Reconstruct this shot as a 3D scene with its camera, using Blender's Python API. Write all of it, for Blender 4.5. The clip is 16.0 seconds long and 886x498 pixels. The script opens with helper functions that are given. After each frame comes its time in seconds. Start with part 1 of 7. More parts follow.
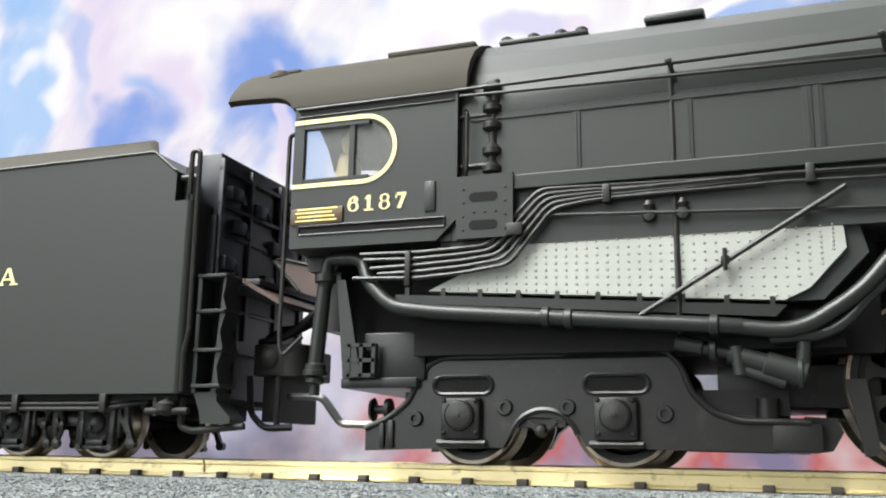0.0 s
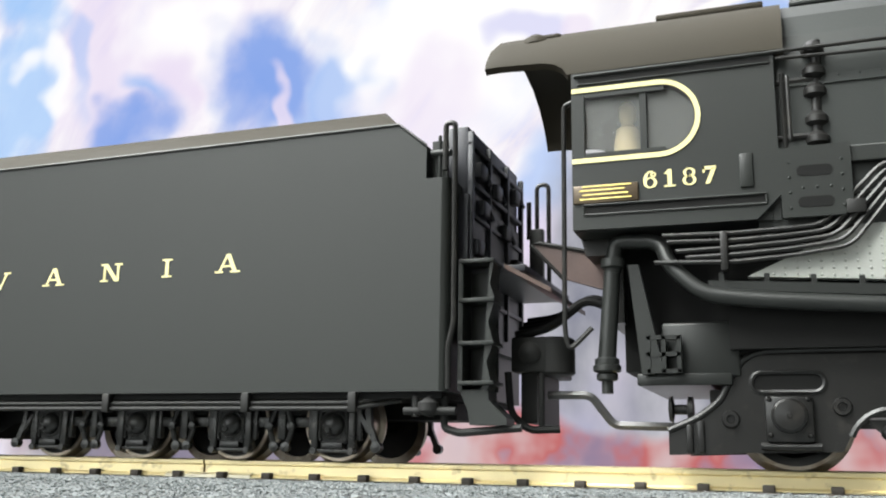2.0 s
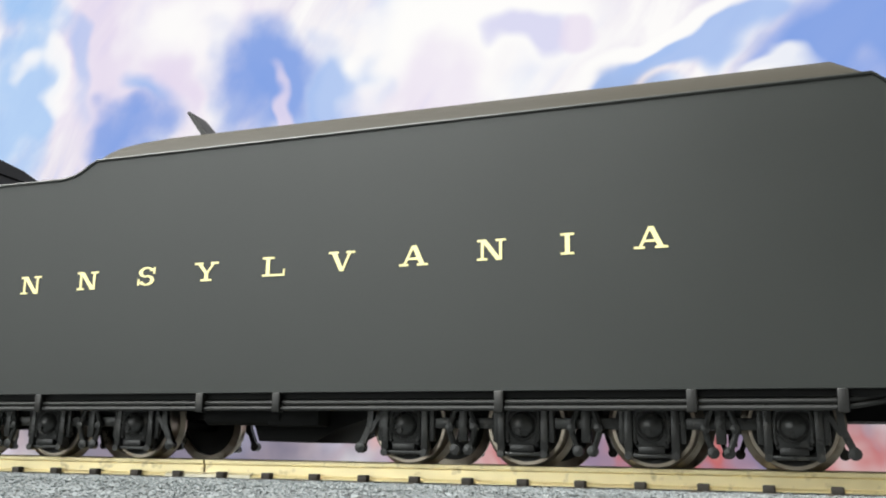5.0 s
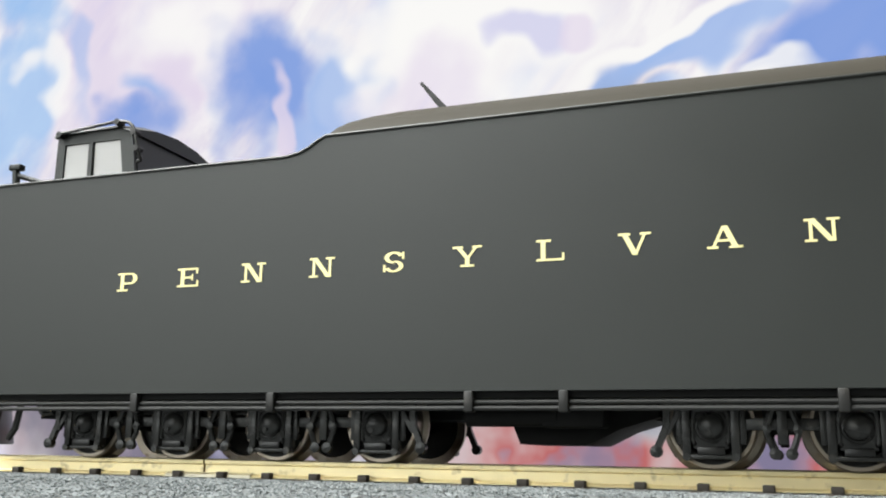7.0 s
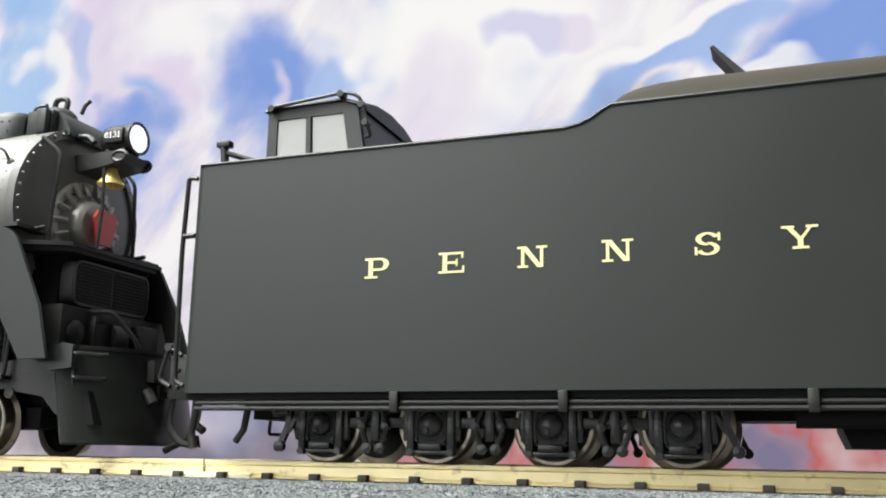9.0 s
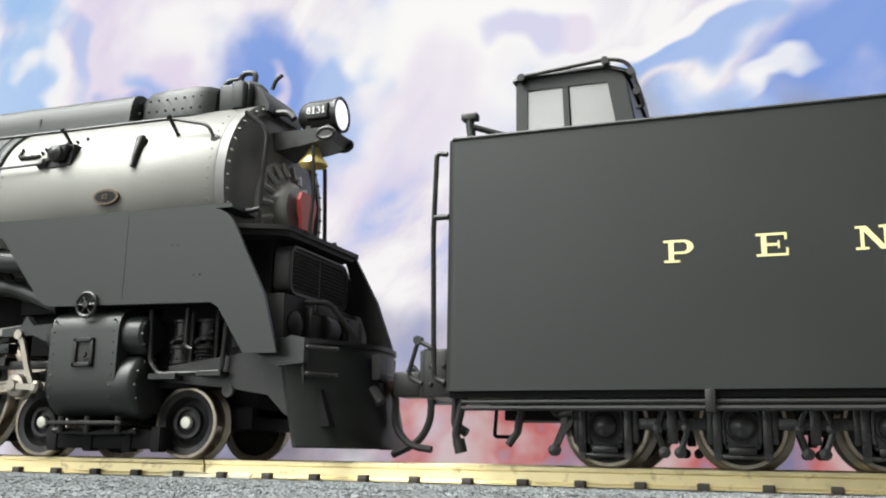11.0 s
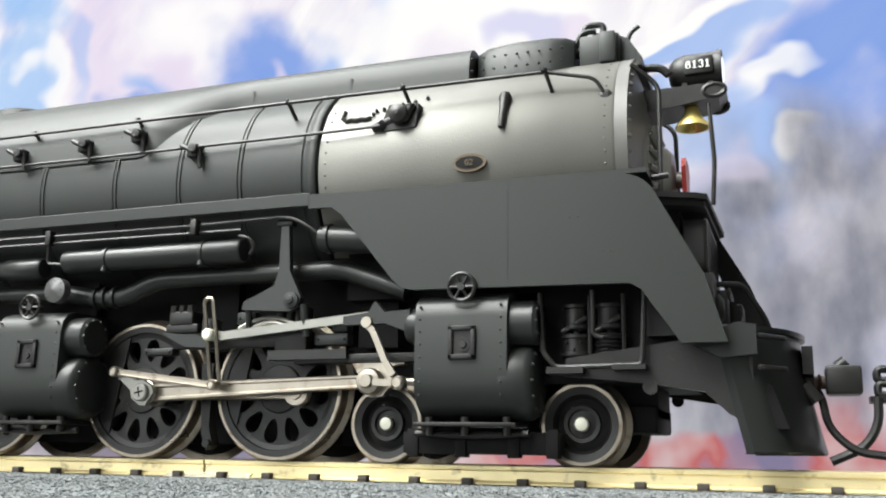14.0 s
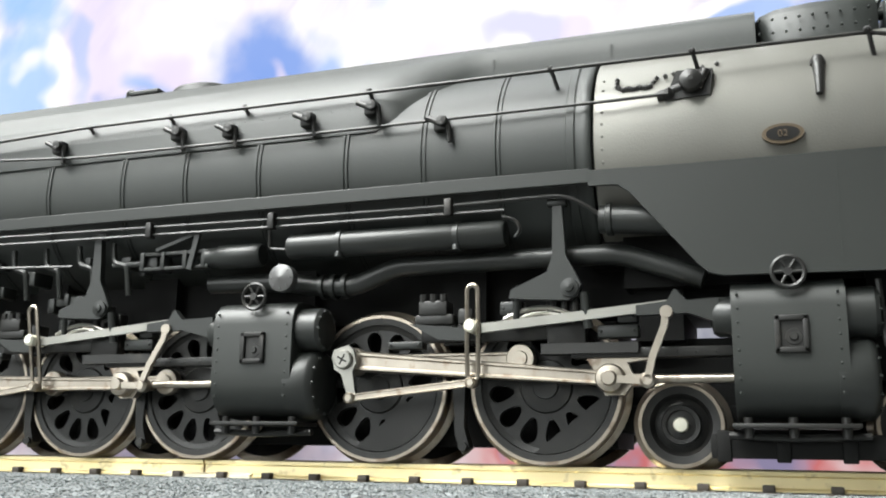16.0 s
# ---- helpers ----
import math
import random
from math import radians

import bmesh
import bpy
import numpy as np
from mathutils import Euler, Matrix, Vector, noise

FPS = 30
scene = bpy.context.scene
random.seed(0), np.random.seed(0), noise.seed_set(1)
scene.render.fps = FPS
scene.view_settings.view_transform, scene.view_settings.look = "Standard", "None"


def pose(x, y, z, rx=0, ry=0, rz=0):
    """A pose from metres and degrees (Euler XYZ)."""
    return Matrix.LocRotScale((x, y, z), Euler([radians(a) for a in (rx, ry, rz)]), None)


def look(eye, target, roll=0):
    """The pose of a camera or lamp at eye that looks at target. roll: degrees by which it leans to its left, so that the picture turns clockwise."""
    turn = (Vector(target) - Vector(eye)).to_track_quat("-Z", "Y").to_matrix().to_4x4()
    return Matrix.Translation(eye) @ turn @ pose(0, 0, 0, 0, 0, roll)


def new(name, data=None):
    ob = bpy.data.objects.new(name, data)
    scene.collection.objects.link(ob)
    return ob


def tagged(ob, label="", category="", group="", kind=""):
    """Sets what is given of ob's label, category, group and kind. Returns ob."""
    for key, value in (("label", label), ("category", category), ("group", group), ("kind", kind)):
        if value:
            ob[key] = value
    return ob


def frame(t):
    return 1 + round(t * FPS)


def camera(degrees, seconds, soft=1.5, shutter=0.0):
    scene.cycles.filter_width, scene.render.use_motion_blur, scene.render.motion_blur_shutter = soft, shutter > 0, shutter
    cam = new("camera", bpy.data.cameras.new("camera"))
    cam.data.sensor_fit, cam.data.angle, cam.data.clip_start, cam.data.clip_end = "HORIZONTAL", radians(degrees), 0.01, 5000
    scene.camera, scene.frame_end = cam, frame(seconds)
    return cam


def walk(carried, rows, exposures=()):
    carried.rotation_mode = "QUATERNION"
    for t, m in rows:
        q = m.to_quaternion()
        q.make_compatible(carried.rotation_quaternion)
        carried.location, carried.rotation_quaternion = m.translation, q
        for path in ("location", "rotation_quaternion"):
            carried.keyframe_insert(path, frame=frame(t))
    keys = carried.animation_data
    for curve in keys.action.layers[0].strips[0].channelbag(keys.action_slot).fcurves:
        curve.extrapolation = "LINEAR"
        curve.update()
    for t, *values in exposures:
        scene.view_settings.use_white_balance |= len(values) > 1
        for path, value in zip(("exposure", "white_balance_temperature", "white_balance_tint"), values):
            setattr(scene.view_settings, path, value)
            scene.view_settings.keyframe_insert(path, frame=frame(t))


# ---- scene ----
# A model railway, scale 1:87. Lengths in the helpers below are millimetres.
MM = 0.001
SPEED, EASE = 19.593, -0.0117      # the train's way in mm: SPEED * (t - 8) + EASE * (t - 8) ** 2
cam = camera(50.34, 16.0, soft=2.0)
EYE = pose(0, -0.1297, 0.001243, 0, 0, 20.21) @ pose(0, 0, 0, 90 + 12.31, 0, 0) @ pose(0, 0, 0, 0, 0, 0.939)
walk(cam, [(0.0, EYE), (16.0, EYE)], [(0.0, 0.0), (2.0, 0.0), (4.0, -0.05), (7.0, -0.15), (9.0, -0.18), (11.5, -0.15), (12.5, -0.25), (14.0, -0.05), (16.0, 0.12)])

# ---- light ----
world = bpy.data.worlds.new("room_air")
world.use_nodes = True
world.node_tree.nodes["Background"].inputs[0].default_value = (0.9, 0.95, 1.0, 1)
world.node_tree.nodes["Background"].inputs[1].default_value = 0.15
scene.world = world
scene.view_settings.exposure = 0.0


def area_lamp(name, eye, target, sx, sy, power, colour):
    data = bpy.data.lights.new(name, "AREA")
    data.shape, data.size, data.size_y, data.energy, data.color = "RECTANGLE", sx, sy, power, colour
    ob = new(name, data)
    ob.matrix_world = look(eye, target)
    return ob


area_lamp("ceiling_lamp_glow", (-0.68, -0.61, 1.2), (-0.1, -0.05, 0.0), 1.3, 0.8, 93, (0.98, 1.0, 0.97))
# added fill without a real source, for the sheen on the train's sides
area_lamp("front_left_fill", (-0.8, -1.22, 0.5), (0.0, 0.0, 0.0), 1.2, 0.9, 12.5, (0.95, 1.0, 0.99))
# added fill from above and behind the track, no fixture belongs to it
area_lamp("rear_top_fill", (-0.2, 0.12, 0.75), (0.0, 0.0, 0.0), 1.2, 0.25, 5, (0.96, 0.98, 1.0))


# ---- materials ----
def material(name, colour, rough=0.5, metal=0.0, grain=0.12, scale=900, bump=0.05, spot=None, spot_amount=0.0, spec=0.5, fine=4000):
    m = bpy.data.materials.new(name)
    m.use_nodes = True
    t = m.node_tree
    b = t.nodes["Principled BSDF"]
    b.inputs["Roughness"].default_value, b.inputs["Metallic"].default_value = rough, metal
    b.inputs["Specular IOR Level"].default_value = spec
    co = t.nodes.new("ShaderNodeTexCoord")
    n1, n2 = t.nodes.new("ShaderNodeTexNoise"), t.nodes.new("ShaderNodeTexNoise")
    n1.inputs["Scale"].default_value, n2.inputs["Scale"].default_value = scale * 0.12, fine
    n1.inputs["Detail"].default_value, n2.inputs["Detail"].default_value = 5, 2
    for n in (n1, n2):
        t.links.new(co.outputs["Object"], n.inputs["Vector"])
    ramp = t.nodes.new("ShaderNodeValToRGB")
    lo = [max(0, c * (1 - grain)) for c in colour]
    hi = [min(1, c * (1 + grain)) for c in colour]
    ramp.color_ramp.elements[0].position, ramp.color_ramp.elements[1].position = 0.3, 0.7
    ramp.color_ramp.elements[0].color, ramp.color_ramp.elements[1].color = (*lo, 1), (*hi, 1)
    t.links.new(n1.outputs["Fac"], ramp.inputs["Fac"])
    out = ramp.outputs["Color"]
    if spot:
        n3 = t.nodes.new("ShaderNodeTexNoise")
        n3.inputs["Scale"].default_value, n3.inputs["Detail"].default_value = scale * 0.5, 8
        t.links.new(co.outputs["Object"], n3.inputs["Vector"])
        r3 = t.nodes.new("ShaderNodeValToRGB")
        r3.color_ramp.elements[0].position, r3.color_ramp.elements[1].position = 0.62 - spot_amount * 0.3, 0.75 - spot_amount * 0.2
        t.links.new(n3.outputs["Fac"], r3.inputs["Fac"])
        mix = t.nodes.new("ShaderNodeMixRGB")
        mix.inputs["Color2"].default_value = (*spot, 1)
        t.links.new(r3.outputs["Color"], mix.inputs["Fac"])
        t.links.new(out, mix.inputs["Color1"])
        out = mix.outputs["Color"]
    t.links.new(out, b.inputs["Base Color"])
    rr = t.nodes.new("ShaderNodeMapRange")
    rr.inputs["To Min"].default_value, rr.inputs["To Max"].default_value = max(0.03, rough - 0.08), min(1, rough + 0.08)
    t.links.new(n1.outputs["Fac"], rr.inputs["Value"])
    t.links.new(rr.outputs["Result"], b.inputs["Roughness"])
    if bump:
        bp = t.nodes.new("ShaderNodeBump")
        bp.inputs["Strength"].default_value, bp.inputs["Distance"].default_value = bump, 0.0003
        t.links.new(n2.outputs["Fac"], bp.inputs["Height"])
        t.links.new(bp.outputs["Normal"], b.inputs["Normal"])
    return m


GREEN = material("satin_green_black_paint", (0.0175, 0.0195, 0.018), 0.42, 0, 0.07, 300, 0.04, spec=0.34)
BOILER = material("boiler_jacket_paint", (0.0235, 0.0265, 0.025), 0.48, 0, 0.12, 400, 0.06, spec=0.33)
BROWN = material("brown_black_roof_paint", (0.03, 0.0255, 0.0175), 0.7, 0, 0.08, 300, 0.05, spec=0.2)
BLACK = material("black_frame_paint", (0.013, 0.0128, 0.0122), 0.4, 0, 0.25, 700, 0.08, (0.03, 0.028, 0.025), 0.2, spec=0.34)
FLATBLACK = material("flat_black_paint", (0.018, 0.018, 0.0175), 0.6, 0, 0.2, 700, 0.06, spec=0.25)
SOOT = material("matt_black", (0.007, 0.007, 0.0068), 0.7, 0, 0.25, 500, 0.05, spec=0.15)
GRAPHITE = material("graphite_smokebox_paint", (0.16, 0.158, 0.143), 0.45, 0.4, 0.08, 700, 0.12)
PALEGREY = material("pale_grey_firebox_paint", (0.33, 0.34, 0.315), 0.5, 0.1, 0.07, 900, 0.1)
STEEL = material("bright_rod_steel", (0.34, 0.305, 0.26), 0.34, 0.97, 0.25, 1200, 0.08, (0.2, 0.15, 0.115), 0.12)
TYRE = material("worn_tyre_steel", (0.33, 0.285, 0.235), 0.3, 0.9, 0.15, 900, 0.05, (0.2, 0.15, 0.11), 0.3)
DULL = material("dull_rod_steel", (0.12, 0.12, 0.12), 0.36, 0.6, 0.15, 900, 0.06)
RAIL = material("nickel_brass_rail", (0.86, 0.73, 0.42), 0.36, 0.6, 0.1, 900, 0.08, (0.45, 0.36, 0.2), 0.1)
YELLOW = material("cream_yellow_lettering", (0.72, 0.64, 0.31), 0.5, 0, 0.05, 2000, 0.0)
WHITE = material("white_numerals", (0.85, 0.85, 0.82), 0.5, 0, 0.03, 2000, 0.0)
RED = material("red_keystone_enamel", (0.45, 0.045, 0.035), 0.4, 0, 0.08, 900, 0.03)
BELL = material("gold_bell_brass", (0.75, 0.6, 0.2), 0.35, 0.6, 0.1, 900, 0.04)
COPPER = material("copper_brown_apron", (0.07, 0.043, 0.034), 0.5, 0.2, 0.2, 900, 0.08)
BRASS = material("brass_builder_plate", (0.085, 0.062, 0.038), 0.4, 0.4, 0.15, 1500, 0.05)
TIE = material("weathered_tie_plastic", (0.06, 0.05, 0.04), 0.7, 0, 0.25, 1200, 0.2)
PLASTER = material("room_wall_paint", (0.22, 0.22, 0.21), 0.8, 0, 0.03, 20, 0.02, fine=200)
FIGURE = material("cream_figurine_paint", (0.48, 0.38, 0.2), 0.6, 0, 0.1, 1500, 0.0)


def glass_material():
    m = bpy.data.materials.new("cloudy_window_glazing")
    m.use_nodes = True
    t = m.node_tree
    o, mx, tr = t.nodes["Material Output"], t.nodes.new("ShaderNodeMixShader"), t.nodes.new("ShaderNodeBsdfTransparent")
    b = t.nodes["Principled BSDF"]
    b.inputs["Base Color"].default_value, b.inputs["Roughness"].default_value = (0.35, 0.36, 0.35, 1), 0.1
    mx.inputs[0].default_value = 0.16
    t.links.new(tr.outputs[0], mx.inputs[1])
    t.links.new(b.outputs[0], mx.inputs[2])
    t.links.new(mx.outputs[0], o.inputs[0])
    return m


GLASS = glass_material()


def glow_material(name, colour, strength):
    m = bpy.data.materials.new(name)
    m.use_nodes = True
    b = m.node_tree.nodes["Principled BSDF"]
    b.inputs["Base Color"].default_value = (*colour, 1)
    b.inputs["Emission Color"].default_value = (*colour, 1)
    b.inputs["Emission Strength"].default_value = strength
    return m


LENS = glow_material("lit_headlight_lens", (0.85, 0.9, 1.0), 1.2)


# ---- mesh helpers ----
def box(bm, x0, x1, y0, y1, z0, z1, bevel=0.0):
    made = bmesh.ops.create_cube(bm, size=1)["verts"]
    for v in made:
        v.co = Vector(((x0 + x1) / 2 + v.co.x * (x1 - x0), (y0 + y1) / 2 + v.co.y * (y1 - y0), (z0 + z1) / 2 + v.co.z * (z1 - z0)))
    if bevel:
        edges = list({e for v in made for e in v.link_edges})
        bmesh.ops.bevel(bm, geom=edges, offset=bevel, segments=2, affect="EDGES", profile=0.5)
    return made


def ring_skin(bm, rings, closed=True, caps=True):
    """Skin over rings of points, each of one length."""
    vs = [[bm.verts.new(p) for p in r] for r in rings]
    n = len(rings[0])
    for a, b in zip(vs, vs[1:]):
        for i in range(n if closed else n - 1):
            j = (i + 1) % n
            try:
                bm.faces.new((a[i], a[j], b[j], b[i]))
            except ValueError:
                pass
    if caps and closed:
        bm.faces.new(list(reversed(vs[0])))
        bm.faces.new(vs[-1])
    return vs


def tube(bm, pts, r, seg=8, ends=None):
    """A round bar along points; ends: radii point by point."""
    pts = [Vector(p) for p in pts]
    rings = []
    side = None
    for i, p in enumerate(pts):
        d = (pts[min(i + 1, len(pts) - 1)] - pts[max(i - 1, 0)]).normalized()
        if side is None:
            side = d.cross(Vector((0, 0, 1)) if abs(d.z) < 0.9 else Vector((1, 0, 0))).normalized()
        side = (side - d * side.dot(d)).normalized()
        up = d.cross(side)
        rad = ends[i] if ends else r
        rings.append([p + (side * math.cos(a) + up * math.sin(a)) * rad for a in (2 * math.pi * k / seg for k in range(seg))])
    ring_skin(bm, rings)


def soft_path(pts, radius, n=4):
    """The points with their corners rounded."""
    pts = [Vector(p) for p in pts]
    out = [pts[0]]
    for a, b, c in zip(pts, pts[1:], pts[2:]):
        u, w = a - b, c - b
        k = min(radius, u.length * 0.48, w.length * 0.48)
        p, q = b + u.normalized() * k, b + w.normalized() * k
        for i in range(n + 1):
            s = i / n
            out.append(p * (1 - s) ** 2 + b * 2 * s * (1 - s) + q * s * s)
    out.append(pts[-1])
    return out


def rod(bm, p0, p1, r, seg=12, r1=None):
    tube(bm, [p0, p1], r, seg, [r, r if r1 is None else r1])


def prism(bm, poly, y0, y1):
    """A plate of the outline poly (x, z) from y0 to y1."""
    ring_skin(bm, [[(x, y0, z) for x, z in poly], [(x, y1, z) for x, z in poly]])


def prism_x(bm, poly, x0, x1):
    ring_skin(bm, [[(x0, y, z) for y, z in poly], [(x1, y, z) for y, z in poly]])


def prism_z(bm, poly, z0, z1):
    ring_skin(bm, [[(x, y, z0) for x, y in poly], [(x, y, z1) for x, y in poly]])


def lathe(bm, profile, centre=(0, 0, 0), axis="y", seg=40, closed=False):
    """A turned shape: profile of (radius, way along the axis)."""
    rings = []
    for r, w in profile:
        ring = []
        for k in range(seg):
            a = 2 * math.pi * k / seg
            u, v = r * math.cos(a), r * math.sin(a)
            q = {"y": (u, w, v), "x": (w, u, v), "z": (u, v, w)}[axis]
            ring.append(tuple(c + d for c, d in zip(centre, q)))
        rings.append(ring)
    ring_skin(bm, rings, caps=not closed)


def strip(bm, pts, w, y0, y1):
    """A flat bar of width w along (x, z) points."""
    for (ax, az), (bx, bz) in zip(pts, pts[1:]):
        d = Vector((bx - ax, bz - az)).normalized()
        n = Vector((-d.y, d.x)) * w / 2
        prism(bm, [(ax + n.x, az + n.y), (ax - n.x, az - n.y), (bx - n.x, bz - n.y), (bx + n.x, bz + n.y)], y0, y1)


def rivets(bm, pts, r=0.22, h=0.16, way=(0, -1, 0)):
    d = Vector(way)
    for p in pts:
        p = Vector(p)
        tube(bm, [p - d * 0.15, p + d * h * 0.4, p + d * h], r, 6, [r, r * 0.9, r * 0.4])


def between(a, b, n):
    return [tuple(p + (q - p) * i / (n - 1) for p, q in zip(a, b)) for i in range(n)]


def mesh_of(name, bm, mat, smooth=38):
    bmesh.ops.recalc_face_normals(bm, faces=bm.faces)
    big = 150 * MM * MM
    for v in bm.verts:
        v.co *= MM
    for e in bm.edges:
        if len(e.link_faces) == 2:
            flat = any(len(f.verts) > 6 or f.calc_area() > big for f in e.link_faces)
            e.smooth = e.calc_face_angle(0) < radians(2 if flat else smooth)
    for f in bm.faces:
        f.smooth = True
    me = bpy.data.meshes.new(name)
    bm.to_mesh(me)
    bm.free()
    me.materials.append(mat)
    return me


def part(name, bm, mat, parent=None, label="", at=(0, 0, 0)):
    me = bm if isinstance(bm, bpy.types.Mesh) else mesh_of(name, bm, mat)
    ob = new(name, me)
    ob.location = [c * MM for c in at]
    ob.parent = parent
    if label:
        tagged(ob, label)
    return ob


def thing(name, label, category, at=(0, 0, 0), group="", kind=""):
    ob = new(name)
    ob.empty_display_size = 0.01
    ob.location = [c * MM for c in at]
    return tagged(ob, label, category, group, kind)


def shape(fn, *args, **kw):
    bm = bmesh.new()
    fn(bm, *args, **kw)
    return bm


# ---- the setting ----
def backdrop_material():
    m = bpy.data.materials.new("self_lit_sky_print")
    m.use_nodes = True
    t = m.node_tree
    t.nodes.clear()
    N, L = t.nodes.new, t.links.new
    # the print emits its own brightness in place of lamplight falling on it
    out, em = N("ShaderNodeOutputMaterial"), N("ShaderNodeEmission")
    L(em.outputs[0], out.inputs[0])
    co = N("ShaderNodeTexCoord")
    streak = N("ShaderNodeMapping")
    streak.vector_type = "TEXTURE"
    streak.inputs["Rotation"].default_value = (0, radians(-52), 0)
    streak.inputs["Scale"].default_value = (0.12, 1, 0.045)
    L(co.outputs["Object"], streak.inputs["Vector"])
    n1 = N("ShaderNodeTexNoise")
    n1.inputs["Scale"].default_value, n1.inputs["Detail"].default_value, n1.inputs["Distortion"].default_value = 1.0, 5, 0.6
    n1.inputs["Roughness"].default_value = 0.55
    L(streak.outputs[0], n1.inputs["Vector"])
    n2 = N("ShaderNodeTexNoise")
    n2.inputs["Scale"].default_value, n2.inputs["Detail"].default_value = 22, 5
    L(co.outputs["Object"], n2.inputs["Vector"])

    def ramp(source, stops):
        r = N("ShaderNodeValToRGB")
        e = r.color_ramp.elements
        while len(e) < len(stops):
            e.new(0.5)
        for i, (p, c) in enumerate(stops):
            e[i].position, e[i].color = p, (*c, 1)
        L(source, r.inputs["Fac"])
        return r.outputs["Color"]

    def mixed(fac, a, b):
        x = N("ShaderNodeMixRGB")
        L(fac, x.inputs["Fac"])
        for s, v in (("Color1", a), ("Color2", b)):
            if isinstance(v, tuple):
                x.inputs[s].default_value = (*v, 1)
            else:
                L(v, x.inputs[s])
        return x.outputs["Color"]

    colour = ramp(n1.outputs["Fac"], [(0.26, (0.45, 0.6, 1.0)), (0.36, (0.72, 0.74, 1.0)), (0.45, (0.95, 0.9, 1.0)), (0.56, (1.12, 1.1, 1.1))])

    drift = co.outputs["Object"]
    for scale, amount in ((9.0, 0.075), (30.0, 0.026)):
        nz = N("ShaderNodeTexNoise")
        nz.inputs["Scale"].default_value, nz.inputs["Detail"].default_value = scale, 1.5
        L(co.outputs["Object"], nz.inputs["Vector"])
        off, add = N("ShaderNodeVectorMath"), N("ShaderNodeVectorMath")
        off.operation, add.operation = "MULTIPLY_ADD", "ADD"
        off.inputs[1].default_value, off.inputs[2].default_value = (amount * 2, 0, amount * 2), (-amount, 0, -amount)
        L(nz.outputs["Color"], off.inputs[0])
        L(drift, add.inputs[0])
        L(off.outputs[0], add.inputs[1])
        drift = add.outputs[0]

    def blob(x, z, rx, rz, turn, tint, amount, ragged=0.55):
        nonlocal colour
        mp = N("ShaderNodeMapping")
        mp.vector_type = "TEXTURE"
        mp.inputs["Location"].default_value = (x * MM, 0, z * MM)
        mp.inputs["Rotation"].default_value = (0, radians(turn), 0)
        mp.inputs["Scale"].default_value = (rx * MM * 1.3, 1, rz * MM * 1.3)
        L(drift, mp.inputs["Vector"])
        g = N("ShaderNodeTexGradient")
        g.gradient_type = "SPHERICAL"
        L(mp.outputs[0], g.inputs["Vector"])
        a = N("ShaderNodeMath")
        a.operation = "MULTIPLY_ADD"
        L(n2.outputs["Fac"], a.inputs[0])
        a.inputs[1].default_value = ragged * 2
        a.inputs[2].default_value = 1 - ragged
        b = N("ShaderNodeMath")
        b.operation = "MULTIPLY"
        L(g.outputs["Fac"], b.inputs[0])
        L(a.outputs[0], b.inputs[1])
        s = N("ShaderNodeMapRange")
        s.interpolation_type = "SMOOTHSTEP"
        s.inputs["From Min"].default_value, s.inputs["From Max"].default_value = 0.06, 0.56
        s.inputs["To Max"].default_value = amount
        L(b.outputs[0], s.inputs["Value"])
        colour = mixed(s.outputs["Result"], colour, tint)

    n3 = N("ShaderNodeTexNoise")
    n3.inputs["Scale"].default_value, n3.inputs["Detail"].default_value, n3.inputs["Roughness"].default_value = 28, 3, 0.5
    L(co.outputs["Object"], n3.inputs["Vector"])
    wood = N("ShaderNodeMapping")
    wood.inputs["Scale"].default_value = (48, 1, 24)
    L(co.outputs["Object"], wood.inputs["Vector"])
    n4 = N("ShaderNodeTexNoise")
    n4.inputs["Scale"].default_value, n4.inputs["Detail"].default_value = 1, 4
    L(wood.outputs[0], n4.inputs["Vector"])
    scrub = ramp(n3.outputs["Fac"], [(0.3, (0.26, 0.23, 0.36)), (0.42, (0.42, 0.27, 0.36)), (0.49, (0.6, 0.17, 0.17)), (0.56, (0.66, 0.33, 0.33)), (0.66, (0.72, 0.55, 0.56))])
    mauve = ramp(n3.outputs["Fac"], [(0.32, (0.13, 0.12, 0.18)), (0.5, (0.23, 0.19, 0.25)), (0.66, (0.42, 0.32, 0.36))])
    haze = ramp(n3.outputs["Fac"], [(0.3, (0.42, 0.44, 0.64)), (0.55, (0.62, 0.58, 0.7)), (0.7, (0.8, 0.74, 0.78))])
    trees = ramp(n4.outputs["Fac"], [(0.3, (0.23, 0.24, 0.3)), (0.5, (0.38, 0.385, 0.44)), (0.7, (0.55, 0.55, 0.6))])
    white, lilac, sky, deep, azure, violet = (1.15, 1.14, 1.12), (0.92, 0.82, 1.0), (0.42, 0.6, 1.0), (0.26, 0.42, 0.9), (0.4, 0.66, 1.05), (0.5, 0.5, 0.95)
    blob(-352, 234, 107, 73, -20, lilac, 0.75, 0.8)
    blob(-149, 215, 102, 54, 0, white, 1.0, 0.4)
    blob(-321, 240, 43, 43, -10, white, 0.9, 0.7)
    blob(-189, 179, 48, 35, -20, lilac, 0.6, 0.8)
    blob(-450, 263, 35, 40, -20, azure, 0.85, 0.8)
    blob(-450, 198, 25, 49, -10, azure, 0.8, 0.8)
    blob(-432, 215, 13, 23, -15, white, 0.8, 0.6)
    blob(-264, 211, 38, 44, -28, deep, 0.95, 0.8)
    blob(-286, 182, 31, 32, -30, deep, 0.8, 0.9)
    blob(-220, 212, 19, 28, -10, sky, 0.85, 0.8)
    blob(-227, 176, 20, 23, 0, sky, 0.8, 0.9)
